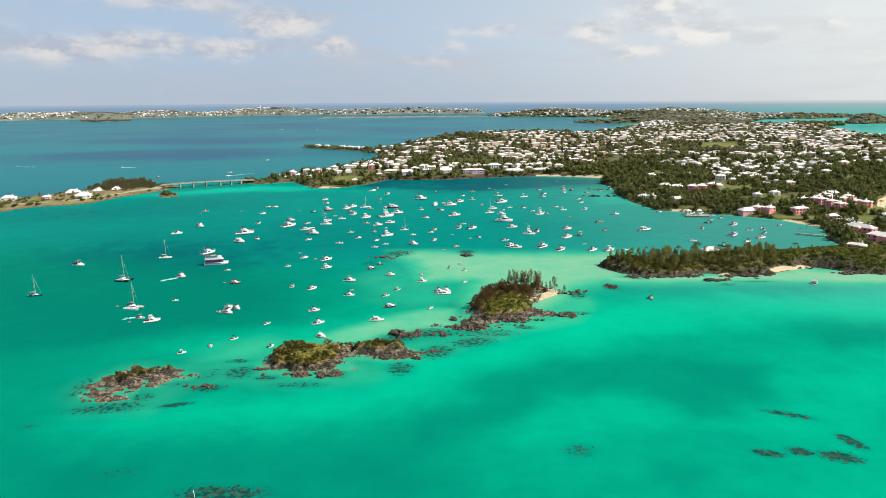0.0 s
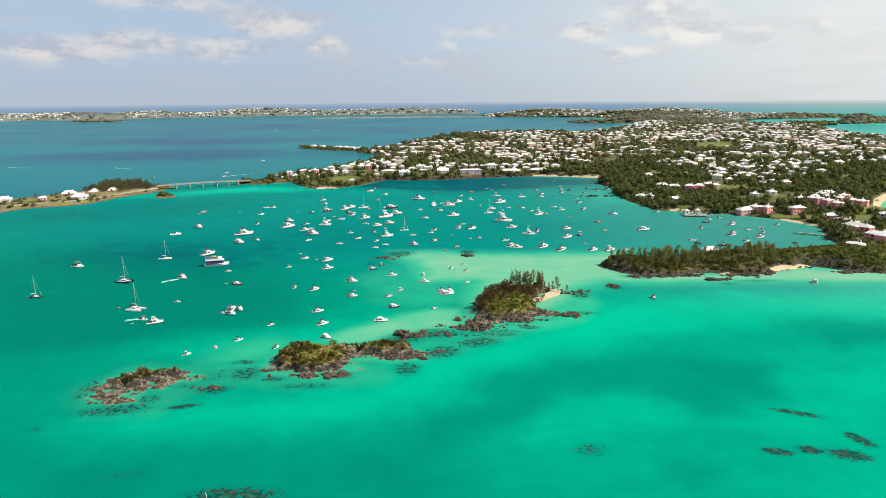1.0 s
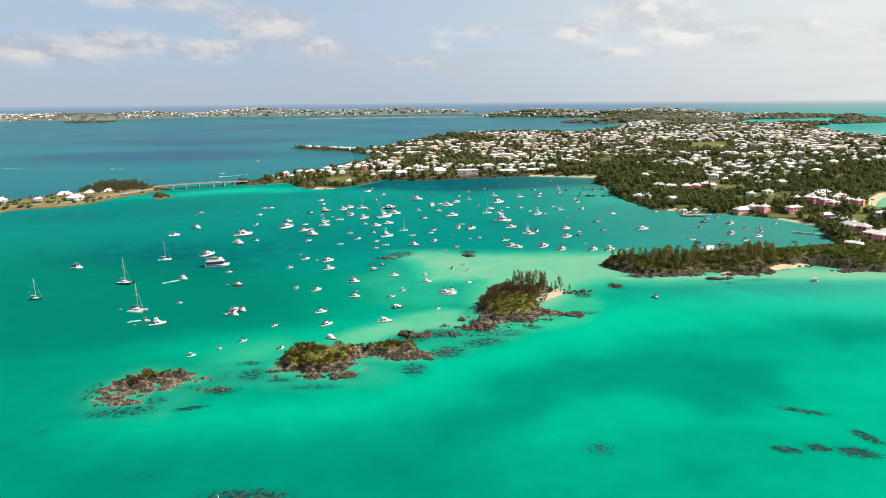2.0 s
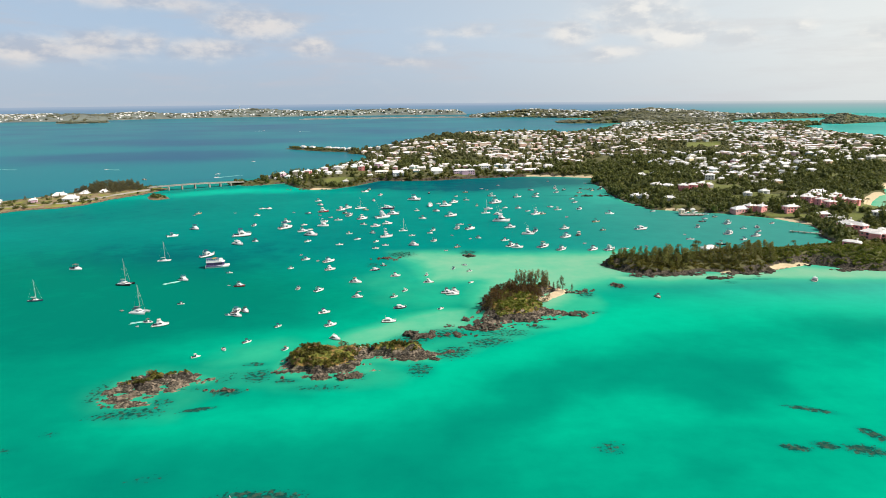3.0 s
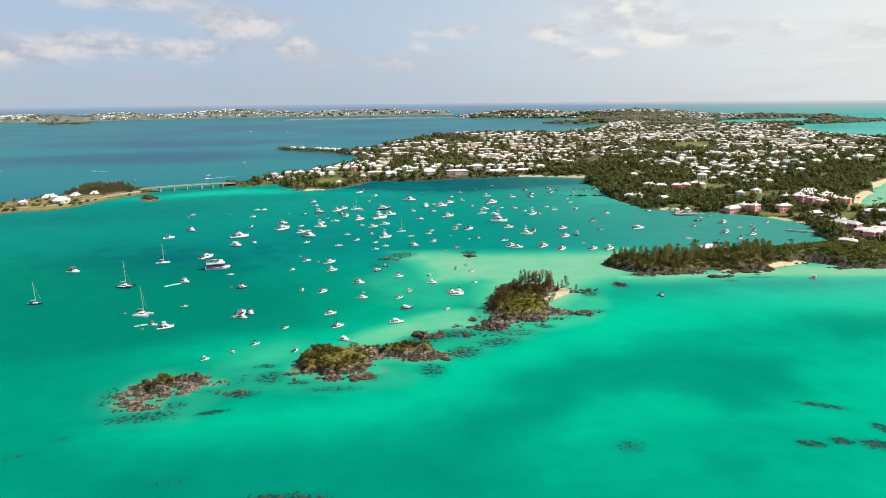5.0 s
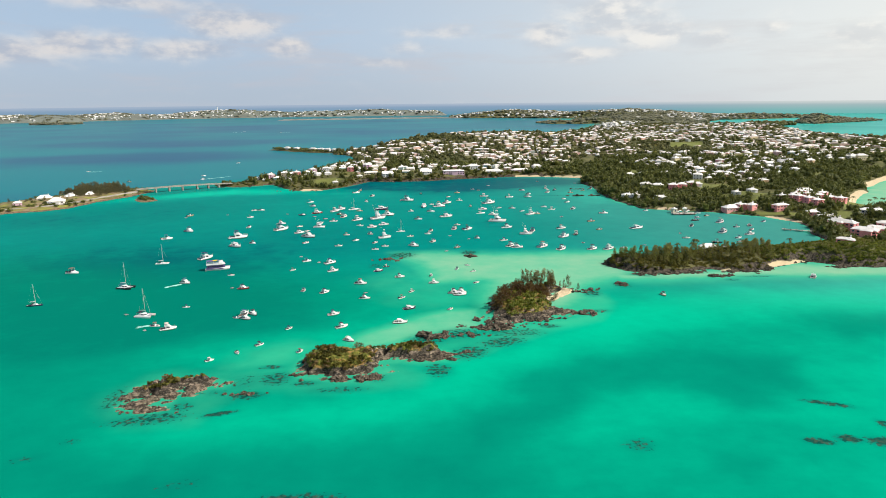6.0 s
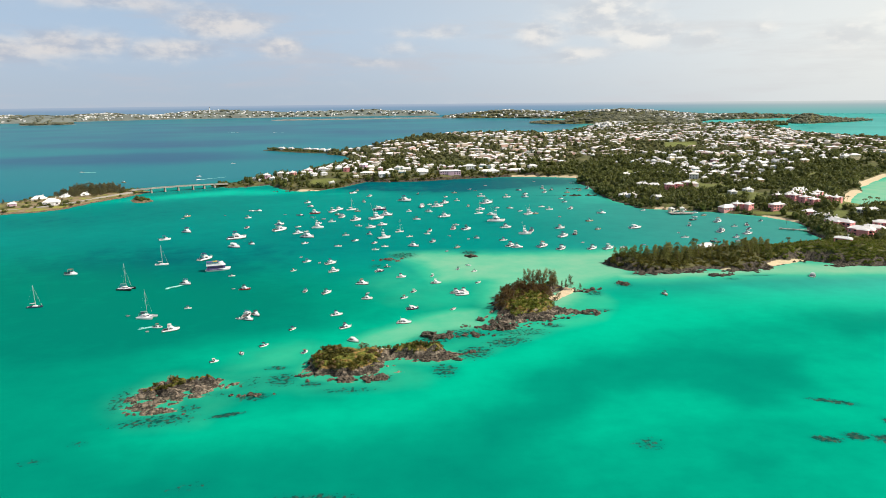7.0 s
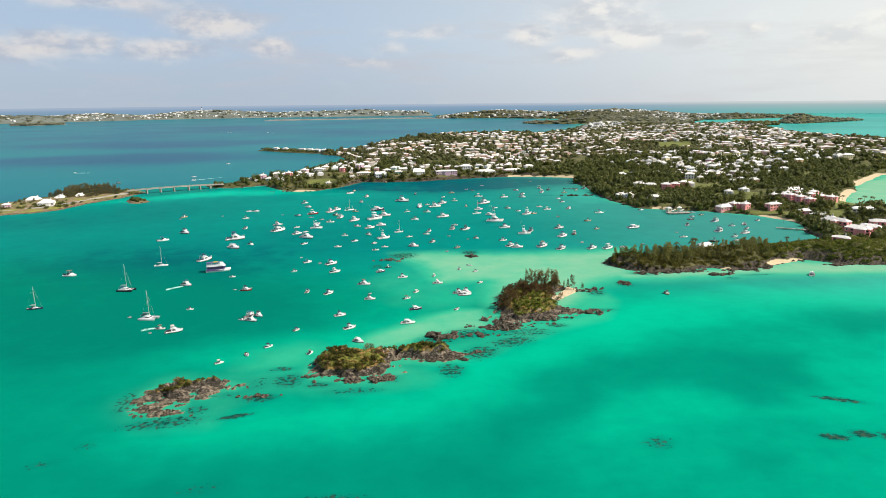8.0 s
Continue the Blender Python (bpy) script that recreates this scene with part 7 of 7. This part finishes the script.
def islet_trees():
    group = "trees on the islet"
    kinds = [plumed(100 + k, "feathery grey-green casuarina on the rocky islet", 8.0, LEAF_PINE, group, 0.15, 12, 24) for k in range(4)]
    rusty = [plumed(110 + k, "low rust-brown casuarina crowding the rocky islet", 5.0, LEAF_RUST, group, 0.36, 17, 40, 0.06) for k in range(4)]
    rng = random.Random(31)
    n = 0
    for _ in range(6000):
        x, y = rng.uniform(10, 70), rng.uniform(318, 378)
        # a thin belt along the northern rim of the islet
        w = float(hump(np.array(x), np.array(y), 47, 368, 21, 5.5, -14))
        z = height_at(east_grid, x, y)
        if z < 0.7 or rng.random() > w * 1.2:
            continue
        tall = rng.choice((0.35, 0.45, 0.55, 0.7, 0.85, 1.05))
        ob = copy_thing(kinds[rng.randrange(4)], pose(x, y, z - 0.2, rng.gauss(0, 4), rng.gauss(0, 4), rng.uniform(0, 360)))
        ob.scale = (tall * rng.uniform(0.85, 1.2),) * 2 + (tall,)
        n += 1
        if n >= 44:
            break
    ob = copy_thing(kinds[1], pose(69, 357, max(0.4, height_at(east_grid, 69, 357)) - 0.2, 0, 4, 20))
    ob.scale = (0.6, 0.6, 0.6)
    n = 0
    for _ in range(6000):
        x, y = rng.uniform(10, 58), rng.uniform(316, 376)
        w = 1.3 * float(hump(np.array(x), np.array(y), 19, 338, 7, 17, -18)) + float(hump(np.array(x), np.array(y), 34, 357, 17, 8, -22)) + 0.35 * float(hump(np.array(x), np.array(y), 50, 340, 4, 7))
        z = height_at(east_grid, x, y)
        if z < 0.8 or rng.random() > w * 0.7:
            continue
        k = rng.uniform(0.45, 1.0)
        ob = copy_thing(rusty[rng.randrange(4)], pose(x, y, z - 0.2, rng.gauss(0, 5), rng.gauss(0, 5), rng.uniform(0, 360)))
        ob.scale = (k * rng.uniform(1.0, 1.4),) * 2 + (k,)
        n += 1
        if n >= 105:
            break
    for x, y, s in ((50, 341, 0.42), (52, 343, 0.5), (-128, 249, 0.22), (-126, 250, 0.28), (-54, 278, 0.5), (-51, 277, 0.42), (-48, 276, 0.4)):
        g = west_grid if x < -90 else mid_grid if x < 0 else east_grid
        ob = copy_thing(kinds[2], pose(x, y, height_at(g, x, y) - 0.2, 0, 0, x * 40))
        ob.scale = (s * 2.2, s * 2.2, s)
    drop_templates(kinds + rusty)


islet_trees()


def headland_trees():
    group = "trees on the headland"
    tall = [plumed(220 + k, "tall dark feathery casuarina on the headland", 9.5, LEAF_GREEN, group, 0.20, 18, 38) for k in range(4)]
    round_top = [tree(200 + k, "dark green cedar on the headland", 7.0, LEAF_DARK) for k in range(3)]
    rng = random.Random(33)
    xs = np.array([[rng.uniform(106, 345) for _ in range(4200)]])
    ys = np.array([[rng.uniform(395, 456) for _ in range(4200)]])
    h, d, beach, _ = main_height(xs, ys)
    kept, behind = [], []
    for x, y, hh, dd, bb in zip(xs[0], ys[0], h[0], d[0], beach[0]):
        wood = 1.0 if x < 226 else (0.10 if x < 300 else 0.16)
        if dd < 4.5 or bb > 0.15 or hh < 1.5 or rng.random() > wood or len(kept) >= 290:
            continue
        # rock and grass lie open along the southern rim
        if y < 404 + 5 * math.sin(x * 0.16) and x < 226:
            continue
        if any((x - u) ** 2 + (y - v) ** 2 < 11 for u, v in kept) or any((x - u) ** 2 + (y - v) ** 2 < (r * 0.75) ** 2 for u, v, r in OCCUPIED if v < 480):
            continue
        kept.append((x, y))
        grow = 0.72 + 0.38 * float(fbm(np.array(x), np.array(y), 22, 2, 46)) + rng.uniform(-0.18, 0.22) + 0.25 * float(hump(np.array(x), np.array(y), 150, 425, 16, 14))
        grow = max(0.35, grow) * (0.66 if x < 226 else 0.40)
        kind = tall[rng.randrange(4)] if rng.random() < 0.72 else round_top[rng.randrange(3)]
        m = pose(x, y, hh - 0.3, rng.gauss(0, 3), rng.gauss(0, 3), rng.uniform(0, 360))
        scale = (grow * rng.uniform(1.0, 1.3),) * 2 + (grow,)
        if y > 420 or x > 226:
            behind.append((kind, m, scale))
        else:
            copy_thing(kind, m).scale = scale
    joined_trees("dark casuarinas and cedars crowding the headland", behind)
    drop_templates(tall + round_top)


headland_trees()


GROVE = [(-430, 780), (-402, 770), (-384, 782), (-374, 806), (-366, 818), (-374, 844), (-396, 830), (-432, 808)]


def spit_trees():
    group = "trees on the spit"
    kinds = [plumed(300 + k, "dark wind-shaped casuarina on the low spit", 11.0, LEAF_GROVE, group, 0.26, 20, 34, 0.1) for k in range(4)]
    rng = random.Random(35)
    kept = []
    for _ in range(5000):
        x, y = rng.uniform(-435, -345), rng.uniform(765, 855)
        inside = float(inside_distance(np.array(x), np.array(y), GROVE))
        if inside < 0 or any((x - u) ** 2 + (y - v) ** 2 < 17 for u, v in kept) or any((x - u) ** 2 + (y - v) ** 2 < r * r for u, v, r in OCCUPIED if u < -340):
            continue
        kept.append((x, y))
    kept += [(-446, 752), (-449, 748), (-433, 757), (-422, 757), (-418, 753), (-464, 742), (-350, 836), (-356, 838), (-412, 748), (-408, 756)]
    grove = []
    for x, y in kept:
        inside = float(inside_distance(np.array(x), np.array(y), GROVE))
        k = (0.48 + 0.035 * min(14, inside) if inside > 0 else 0.38) * rng.uniform(0.85, 1.25)
        grove.append((kinds[rng.randrange(4)], pose(x, y, 2.0, rng.gauss(0, 4), rng.gauss(0, 4), rng.uniform(0, 360)), (k * rng.uniform(1.0, 1.3),) * 2 + (k,)))
    joined_trees("dark wind-shaped grove of casuarinas on the low spit", grove)
    drop_templates(kinds)


spit_trees()


def palms():
    one = [palm("slender palm with drooping fronds near the water", 8.0, k) for k in range(3)]
    for k, (x, y, s) in enumerate(((164, 441, 1.0), (175, 440, 1.05), (178, 443, 1.25), (236, 424, 0.8), (436, 640, 0.9), (429, 606, 1.0), (439, 612, 1.0), (452, 618, 1.1),
                                   (444, 602, 0.9), (462, 606, 1.0), (433, 648, 0.8), (330, 505, 0.8), (316, 500, 0.8), (308, 540, 0.7))):
        ob = copy_thing(one[k % 3], pose(x, y, max(ground_at(x, y), 0.5), 0, 0, k * 77))
        ob.scale = (s, s, s)
    drop_templates(one)


palms()


# ---------------------------------------------------------------- woods and scrub too thick to count
def blob_templates(count, seed, leaves, size, flat, fine=1, heart=1.0):
    """Low crowns: a dark lumpy core wrapped in leaf clumps."""
    out = []
    rng = np.random.default_rng(seed)
    bm = bmesh.new()
    bmesh.ops.create_icosphere(bm, subdivisions=fine, radius=1)
    core = np.array([v.co[:] for v in bm.verts])
    tris = np.array([[v.index for v in f.verts] for f in bm.faces])
    bm.free()
    for _ in range(count):
        lump = 0.74 + 0.16 * rng.random((len(core), 1)) if fine == 1 else 0.62 + 0.50 * rng.random((len(core), 1))
        c = core * lump * heart * np.array([1, 1, flat])
        co, q = leaf_cloud(rng, np.zeros(3), np.array([1.0, 1.0, flat]), leaves, size, 1.3, 0.0, 0.75 if heart > 0.8 else 0.45, 0.62 if heart > 0.8 else 0.3)
        up = np.array([0, 0, flat * 0.72])
        out.append((np.concatenate([c + up, co + up]), tris, q + len(c)))
    return out


def canopy(name, label, spots, templates, mat, seed):
    """Joins one crown a spot (x, y, z, radius, height) into one mesh."""
    rng = np.random.default_rng(seed)
    cos, tris, quads, n = [], [], [], 0
    for x, y, z, r, tall in spots:
        co, t, q = templates[rng.integers(len(templates))]
        a = rng.random() * math.tau
        c, s = math.cos(a), math.sin(a)
        m = np.array([[c * r, -s * r, 0], [s * r, c * r, 0], [0, 0, tall]])
        cos.append(co @ m.T + (x, y, z))
        tris.append(t + n), quads.append(q + n)
        n += len(co)
    me = bpy.data.meshes.new(name)
    me.from_pydata(np.concatenate(cos), [], np.concatenate(tris).tolist() + np.concatenate(quads).tolist())
    me.materials.append(mat)
    return tagged(new(name, me), label, "trees", kind="stuff")


def free_of_houses(x, y, extra=0.0):
    ok = np.ones(len(x), bool)
    for u, v, r in OCCUPIED:
        ok &= (x - u) ** 2 + (y - v) ** 2 > (r + extra) ** 2
    return ok


def woods():
    rng = np.random.default_rng(41)
    near = blob_templates(8, 1, 40, 0.36, 0.85, 1, 0.88)
    far = blob_templates(4, 2, 12, 0.68, 0.8)

    def sow(count, x0, x1, y0, y1, r0, r1, thresholds, seed, limit, clear=1.5, k0=0.9, k1=1.5):
        x, y = rng.uniform(x0, x1, count), rng.uniform(y0, y1, count)
        h, d, beach, _ = (a[0] for a in main_height(x[None, :], y[None, :]))
        lawn = np.maximum(inside_distance(x, y, FIELD), inside_distance(x, y, PARK))
        for outline in LAWNS:
            lawn = np.maximum(lawn, inside_distance(x, y, outline))
        ok = (d > 1.2) & (beach < 0.15) & (lawn < -2) & (fbm(x, y, 38, 3, 44) < 0.43) & (fbm(x, y, 90, 3, seed) > thresholds) & free_of_houses(x, y, clear)
        r = (r0 + (r1 - r0) * rng.random(count) ** 1.8 * 1.35) * (0.75 + 0.5 * rng.random(count))
        return [(a, b, c - 0.4, q, q * k) for a, b, c, q, k in zip(x[ok][:limit], y[ok][:limit], h[ok][:limit], r[ok][:limit], rng.uniform(k0, k1, count)[ok][:limit])]

    canopy("woodland", "dense dark green woodland along the bay shore", sow(20000, 200, 640, 455, 960, 1.1, 3.2, -0.62, 61, 7600, 0.2, 0.8, 1.8), near, LEAF_WOOD, 3)
    gardens = [s for s in sow(13000, -280, 700, 830, 1400, 2.0, 4.0, -0.9, 62, 5200, -1.5) if s[0] > -140 or s[1] > 975 or rng.random() < 0.8]
    gardens = [s for s in gardens if not (-110 < s[0] < 165 and s[1] < 945 and rng.random() < 0.45)]
    canopy("woodland", "gardens and trees between the harbour-front houses", [s for s in gardens if s[1] < 1060], near, LEAF_WOOD, 4)
    canopy("woodland", "gardens and trees between the houses up the hill", [s for s in gardens if s[1] >= 1060], far, LEAF_HILL_HAZE, 14)
    canopy("woodland", "wooded hills behind the town", sow(12000, 0, 1500, 1250, 2700, 2.6, 5.0, -0.45, 63, 5200, -2.0, 0.6, 0.95), far, LEAF_HILL_HAZE, 5)
    canopy("woodland", "far wooded hills beyond the town", sow(11000, 280, 2300, 2500, 4300, 8, 15, -0.8, 64, 4200, 0.0, 0.28, 0.45), far, LEAF_FAR_HAZE, 6)
    canopy("woodland", "trees on the eastern slopes", sow(5000, 640, 1400, 420, 1300, 3.0, 5.5, -0.4, 65, 1500), far, LEAF_WOOD, 7)
    # scrub and trees on the spit, the town islets and the far shore
    spots = []
    x, y = rng.uniform(-560, -340, 2500), rng.uniform(640, 860, 2500)
    d = inside_distance(x, y, SPIT)
    ok = (d > 2.5) & free_of_houses(x, y, -2) & (rng.random(2500) < 0.62) & (line_distance(x, y, SHORE_ROAD) > 3.5)
    for a, b, k in zip(x[ok], y[ok], rng.uniform(0.3, 1.5, ok.sum())):
        if fbm(np.array(a), np.array(b), 16, 2, 47) > -0.1:
            spots.append((a, b, 2.0, 2.3 * k, 1.5 * k))
    x, y = rng.uniform(-345, -305, 160), rng.uniform(745, 795, 160)
    ok = inside_distance(x, y, TOWN_ISLETS[1]) > 3.5
    spots += [(a, b, 1.3, 1.7 * k, 1.5 * k) for a, b, k in zip(x[ok], y[ok], rng.uniform(0.5, 1.4, ok.sum()))]
    x, y = rng.uniform(-335, -158, 1600), rng.uniform(1395, 1575, 1600)
    ok = (inside_distance(x, y, TOWN_ISLETS[0]) > 3) & free_of_houses(x, y, -2)
    spots += [(a, b, 3.2, 2.2 * k, 2.0 * k) for a, b, k in zip(x[ok], y[ok], rng.uniform(0.6, 1.3, ok.sum()))]
    canopy("woodland", "wind-shaped trees on the spit and the low islet", spots, near, LEAF_WOOD, 8)
    x, y = rng.uniform(-4200, 320, 9000), rng.uniform(3100, 4860, 9000)
    ok = inside_distance(x, y, FAR_SHORES[0]) > 10
    spots = [(a, b, far_height(a, b) - 1.5, 11 * k, 4.5 * k) for a, b, k in zip(x[ok][:4200], y[ok][:4200], rng.uniform(0.6, 1.3, ok.sum()))]
    x, y = rng.uniform(-1960, -1690, 700), rng.uniform(3520, 3690, 700)
    ok = inside_distance(x, y, TOWN_ISLETS[2]) > 6
    spots += [(a, b, 3, 9 * k, 6 * k) for a, b, k in zip(x[ok], y[ok], rng.uniform(0.6, 1.2, ok.sum()))]
    canopy("woodland", "haze-greyed woods over the distant shore", spots, far, LEAF_FAR_HAZE, 9)
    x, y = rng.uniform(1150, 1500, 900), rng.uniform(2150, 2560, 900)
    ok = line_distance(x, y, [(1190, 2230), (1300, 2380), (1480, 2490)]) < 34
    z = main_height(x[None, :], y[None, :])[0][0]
    canopy("woodland", "dark woods along the point in the eastern bay", [(a, b, max(c, 0.5), 9 * k, 9 * k) for a, b, c, k in zip(x[ok], y[ok], z[ok], rng.uniform(0.6, 1.3, ok.sum()))], far, LEAF_HILL_HAZE, 17)
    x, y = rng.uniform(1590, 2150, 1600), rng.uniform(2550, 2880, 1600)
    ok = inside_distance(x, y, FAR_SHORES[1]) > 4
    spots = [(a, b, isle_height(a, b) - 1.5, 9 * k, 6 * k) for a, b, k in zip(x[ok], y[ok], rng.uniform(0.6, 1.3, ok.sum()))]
    canopy("woodland", "dark woods over the eastern bay island", spots, far, LEAF_FAR_HAZE, 10)


woods()


def scrub():
    rng = np.random.default_rng(43)
    bush = blob_templates(8, 7, 56, 0.36, 0.8, 1, 0.66)
    spots, dry = [], []
    for grid in (west_grid, mid_grid, east_grid):
        xs, ys, h, green = grid
        j, i = np.nonzero(green > 0.35)
        patch = fbm(xs[i], ys[j], 9, 3, 77)
        pick = rng.random(len(j)) < np.where(patch > -0.08, 0.13, 0.02) * (1 - 0.45 * hump(xs[i], ys[j], 38, 329, 17, 12)) * (1 - 0.95 * hump(xs[i], ys[j], -54, 271, 9, 3.5)) * (1 - 0.9 * hump(xs[i], ys[j], -57, 261, 8, 2.5))
        for a, b in zip(j[pick], i[pick]):
            k = rng.choice((0.4, 0.55, 0.8, 1.1, 1.5)) * rng.uniform(0.85, 1.2)
            (spots if rng.random() < (0.92 if fbm(np.array(xs[b]), np.array(ys[a]), 7, 2, 79) < 0.12 else 0.35) else dry).append((xs[b] + rng.normal() * 0.4, ys[a] + rng.normal() * 0.4, h[a, b] - 0.2, 0.9 * k, 0.8 * k))
    # thick bushes on the banks below the town
    x, y = rng.uniform(-270, 205, 5200), rng.uniform(815, 975, 5200)
    h, d, beach, _ = (a[0] for a in main_height(x[None, :], y[None, :]))
    ok = (d > 1.2) & (d < 14) & (beach < 0.15) & (inside_distance(x, y, FIELD) < 0) & ((x > -110) | (rng.random(5200) < 0.3)) & free_of_houses(x, y, -4)
    bank = [(a, b, c - 0.3, 1.6 * k, 1.2 * k) for a, b, c, k in zip(x[ok][:1100], y[ok][:1100], h[ok][:1100], rng.uniform(0.6, 1.5, ok.sum()))]
    canopy("scrub", "dark bushes on the bank below the waterfront houses", bank, bush, LEAF_BUSH, 13)
    canopy("scrub", "dry brown bushes among the green on the rocky islets", [s for s in dry if s[0] < 0 or rng.random() < 0.15], bush, LEAF_BROWN, 16)
    canopy("scrub", "low olive-green scrub over the rocky islets", [s for s in spots if s[0] < 0], bush, LEAF_BUSH, 11)
    canopy("scrub", "bright green scrub in the middle of the treed islet", [s for s in spots if s[0] >= 0], bush, LEAF_LUSH, 18)
    x, y = rng.uniform(104, 350, 5200), rng.uniform(390, 460, 5200)
    h, d, beach, _ = (a[0] for a in main_height(x[None, :], y[None, :]))
    ok = (d > 1.0) & (beach < 0.15) & (h > 0.9) & free_of_houses(x, y, -3)
    ok &= ~((x < 215) & (y < 403 + 4 * np.sin(x * 0.13)) & (rng.random(5200) < 0.30))
    spots = [(a, b, c - 0.3, 1.3 * k, 1.0 * k) for a, b, c, k in zip(x[ok], y[ok], h[ok], rng.uniform(0.4, 1.4, ok.sum()))]
    canopy("scrub", "dark coastal scrub along the wooded headland", [s for s in spots if s[0] < 212], bush, LEAF_BUSH, 12)
    canopy("scrub", "bright olive scrub over the eastern headland and its cliff tops", [s for s in spots if s[0] >= 212], bush, LEAF_LUSH, 15)


scrub()


# ---------------------------------------------------------------- loose rocks in the shallows
def boulder(seed, label):
    bm = bmesh.new()
    bmesh.ops.create_icosphere(bm, subdivisions=3, radius=1)
    for v in bm.verts:
        p = v.co
        k = 1.1 + 0.7 * noise.noise(p * 1.3 + Vector((seed, 0, 0))) - 0.8 * abs(noise.noise(p * 2.6 + Vector((0, seed, 0)))) + 0.3 * noise.noise(p * 6.0)
        v.co = Vector((p.x * k * 1.35, p.y * k, p.z * k * 0.62))
    ob = part("rock", bm, ROCK_DARK)
    return tagged(ob, label, "rock", "rocks in the shallows")


def rocks():
    kinds = [boulder(k, "dark jagged limestone rock breaking the shallow water") for k in (1, 2, 3, 4)]
    rng = random.Random(51)
    clusters = [(-22, 295, 4, 2.5, 14, 2.1), (-15, 293, 5, 2.5, 12, 1.8), (-4, 294, 4, 2, 12, 1.5), (3, 292, 5, 2, 9, 1.2), (-2, 307, 3, 1.5, 5, 1.0), (3, 304, 4, 1.5, 6, 0.9),
                (12, 303, 7, 2, 13, 1.2), (23, 302, 5, 2.5, 8, 0.9), (36, 305, 5, 1.2, 6, 0.9), (100, 370, 3, 2.2, 7, 1.7), (81, 361, 4, 3, 7, 1.3), (75, 360, 3, 2, 4, 0.9),
                (168, 383, 9, 2.0, 16, 1.5), (206, 398, 3.5, 2.0, 7, 1.8), (192, 386, 4, 1, 4, 0.6), (-92, 237, 4, 1.6, 7, 1.2), (-99, 237, 3, 1, 4, 0.8), (-101, 246, 4, 2, 6, 0.9),
                (-10, 271, 8, 1.5, 10, 0.9), (-2, 272, 6, 1.5, 6, 0.7), (-38, 449, 9, 4, 14, 1.5), (18, 452, 5, 2, 10, 1.8), (64, 322, 6, 2.0, 9, 1.3), (70, 358, 5, 2, 8, 1.1),
                (130, 391, 16, 2, 16, 1.4), (150, 391, 14, 2, 14, 1.3), (108, 416, 4, 3, 8, 1.2), (236, 411, 10, 1.5, 7, 1.0), (265, 397, 14, 2, 12, 1.4)]
    clusters += [(8, 303, 5, 3, 10, 1.9), (18, 302, 6, 3, 10, 1.8), (14, 312, 8, 2, 8, 2.0), (34, 311, 9, 2, 10, 2.0), (50, 319, 8, 2, 8, 1.8), (60, 321, 7, 2, 7, 1.6), (-46, 247, 7, 2, 10, 1.8), (-60, 248, 9, 2, 10, 1.7), (-22, 265, 9, 2, 8, 1.7),
                 (-75, 253, 7, 1.5, 9, 1.0), (-55, 247, 12, 1.5, 12, 1.0), (-47, 250, 6, 1.5, 8, 1.0), (-128, 226, 10, 2, 12, 1.0), (22, 311, 12, 1.5, 14, 1.2), (45, 313, 8, 1.5, 9, 1.1),
                 (60, 321, 6, 1.5, 7, 1.2), (-250, 868, 22, 2, 10, 1.6), (-160, 820, 24, 3, 12, 1.5), (204, 700, 4, 40, 12, 1.5), (190, 790, 12, 3, 9, 1.4), (300, 393, 30, 2, 16, 1.5), (140, 393, 20, 2.5, 26, 1.7), (190, 391, 16, 2, 16, 1.6), (205, 398, 6, 3, 10, 2.0), (262, 397, 16, 2.5, 18, 1.8), (300, 393, 26, 3, 16, 1.9), (110, 420, 5, 4, 10, 1.8), (236, 412, 10, 1.2, 6, 1.5), (177, 733, 18, 2.5, 22, 2.0)]
    spots = []
    for cx, cy, sx, sy, count, size in clusters:
        for _ in range(count):
            s = size * rng.uniform(0.35, 1.15)
            m = pose(cx + rng.gauss(0, 0.6) * sx, cy + rng.gauss(0, 0.6) * sy, s * rng.uniform(-0.15, 0.2), rng.uniform(-20, 20), rng.uniform(-20, 20), rng.uniform(0, 360))
            spots.append((cy, rng.randrange(4), m, (s, s, s * rng.uniform(0.7, 1.3))))
    spots.sort(key=lambda q: q[0])
    for _, k, m, scale in spots[:295]:
        copy_thing(kinds[k], m).scale = scale
    # the farther ones, joined
    cos, tris, n = [], [], 0
    for _, k, m, scale in spots[295:]:
        me = kinds[k].data
        co = np.array([v.co[:] for v in me.vertices])
        full = np.array(m @ Matrix.Diagonal((*scale, 1)))
        cos.append(co @ full[:3, :3].T + full[:3, 3])
        tris += [[v + n for v in p.vertices] for p in me.polygons]
        n += len(co)
    me = bpy.data.meshes.new("shore_rocks")
    me.from_pydata(np.concatenate(cos), [], tris)
    me.materials.append(ROCK_DARK)
    tagged(new("shore_rocks", me), "dark limestone rocks along the headland and the bay shore", "rocks", kind="stuff")
    drop_templates(kinds)


rocks()
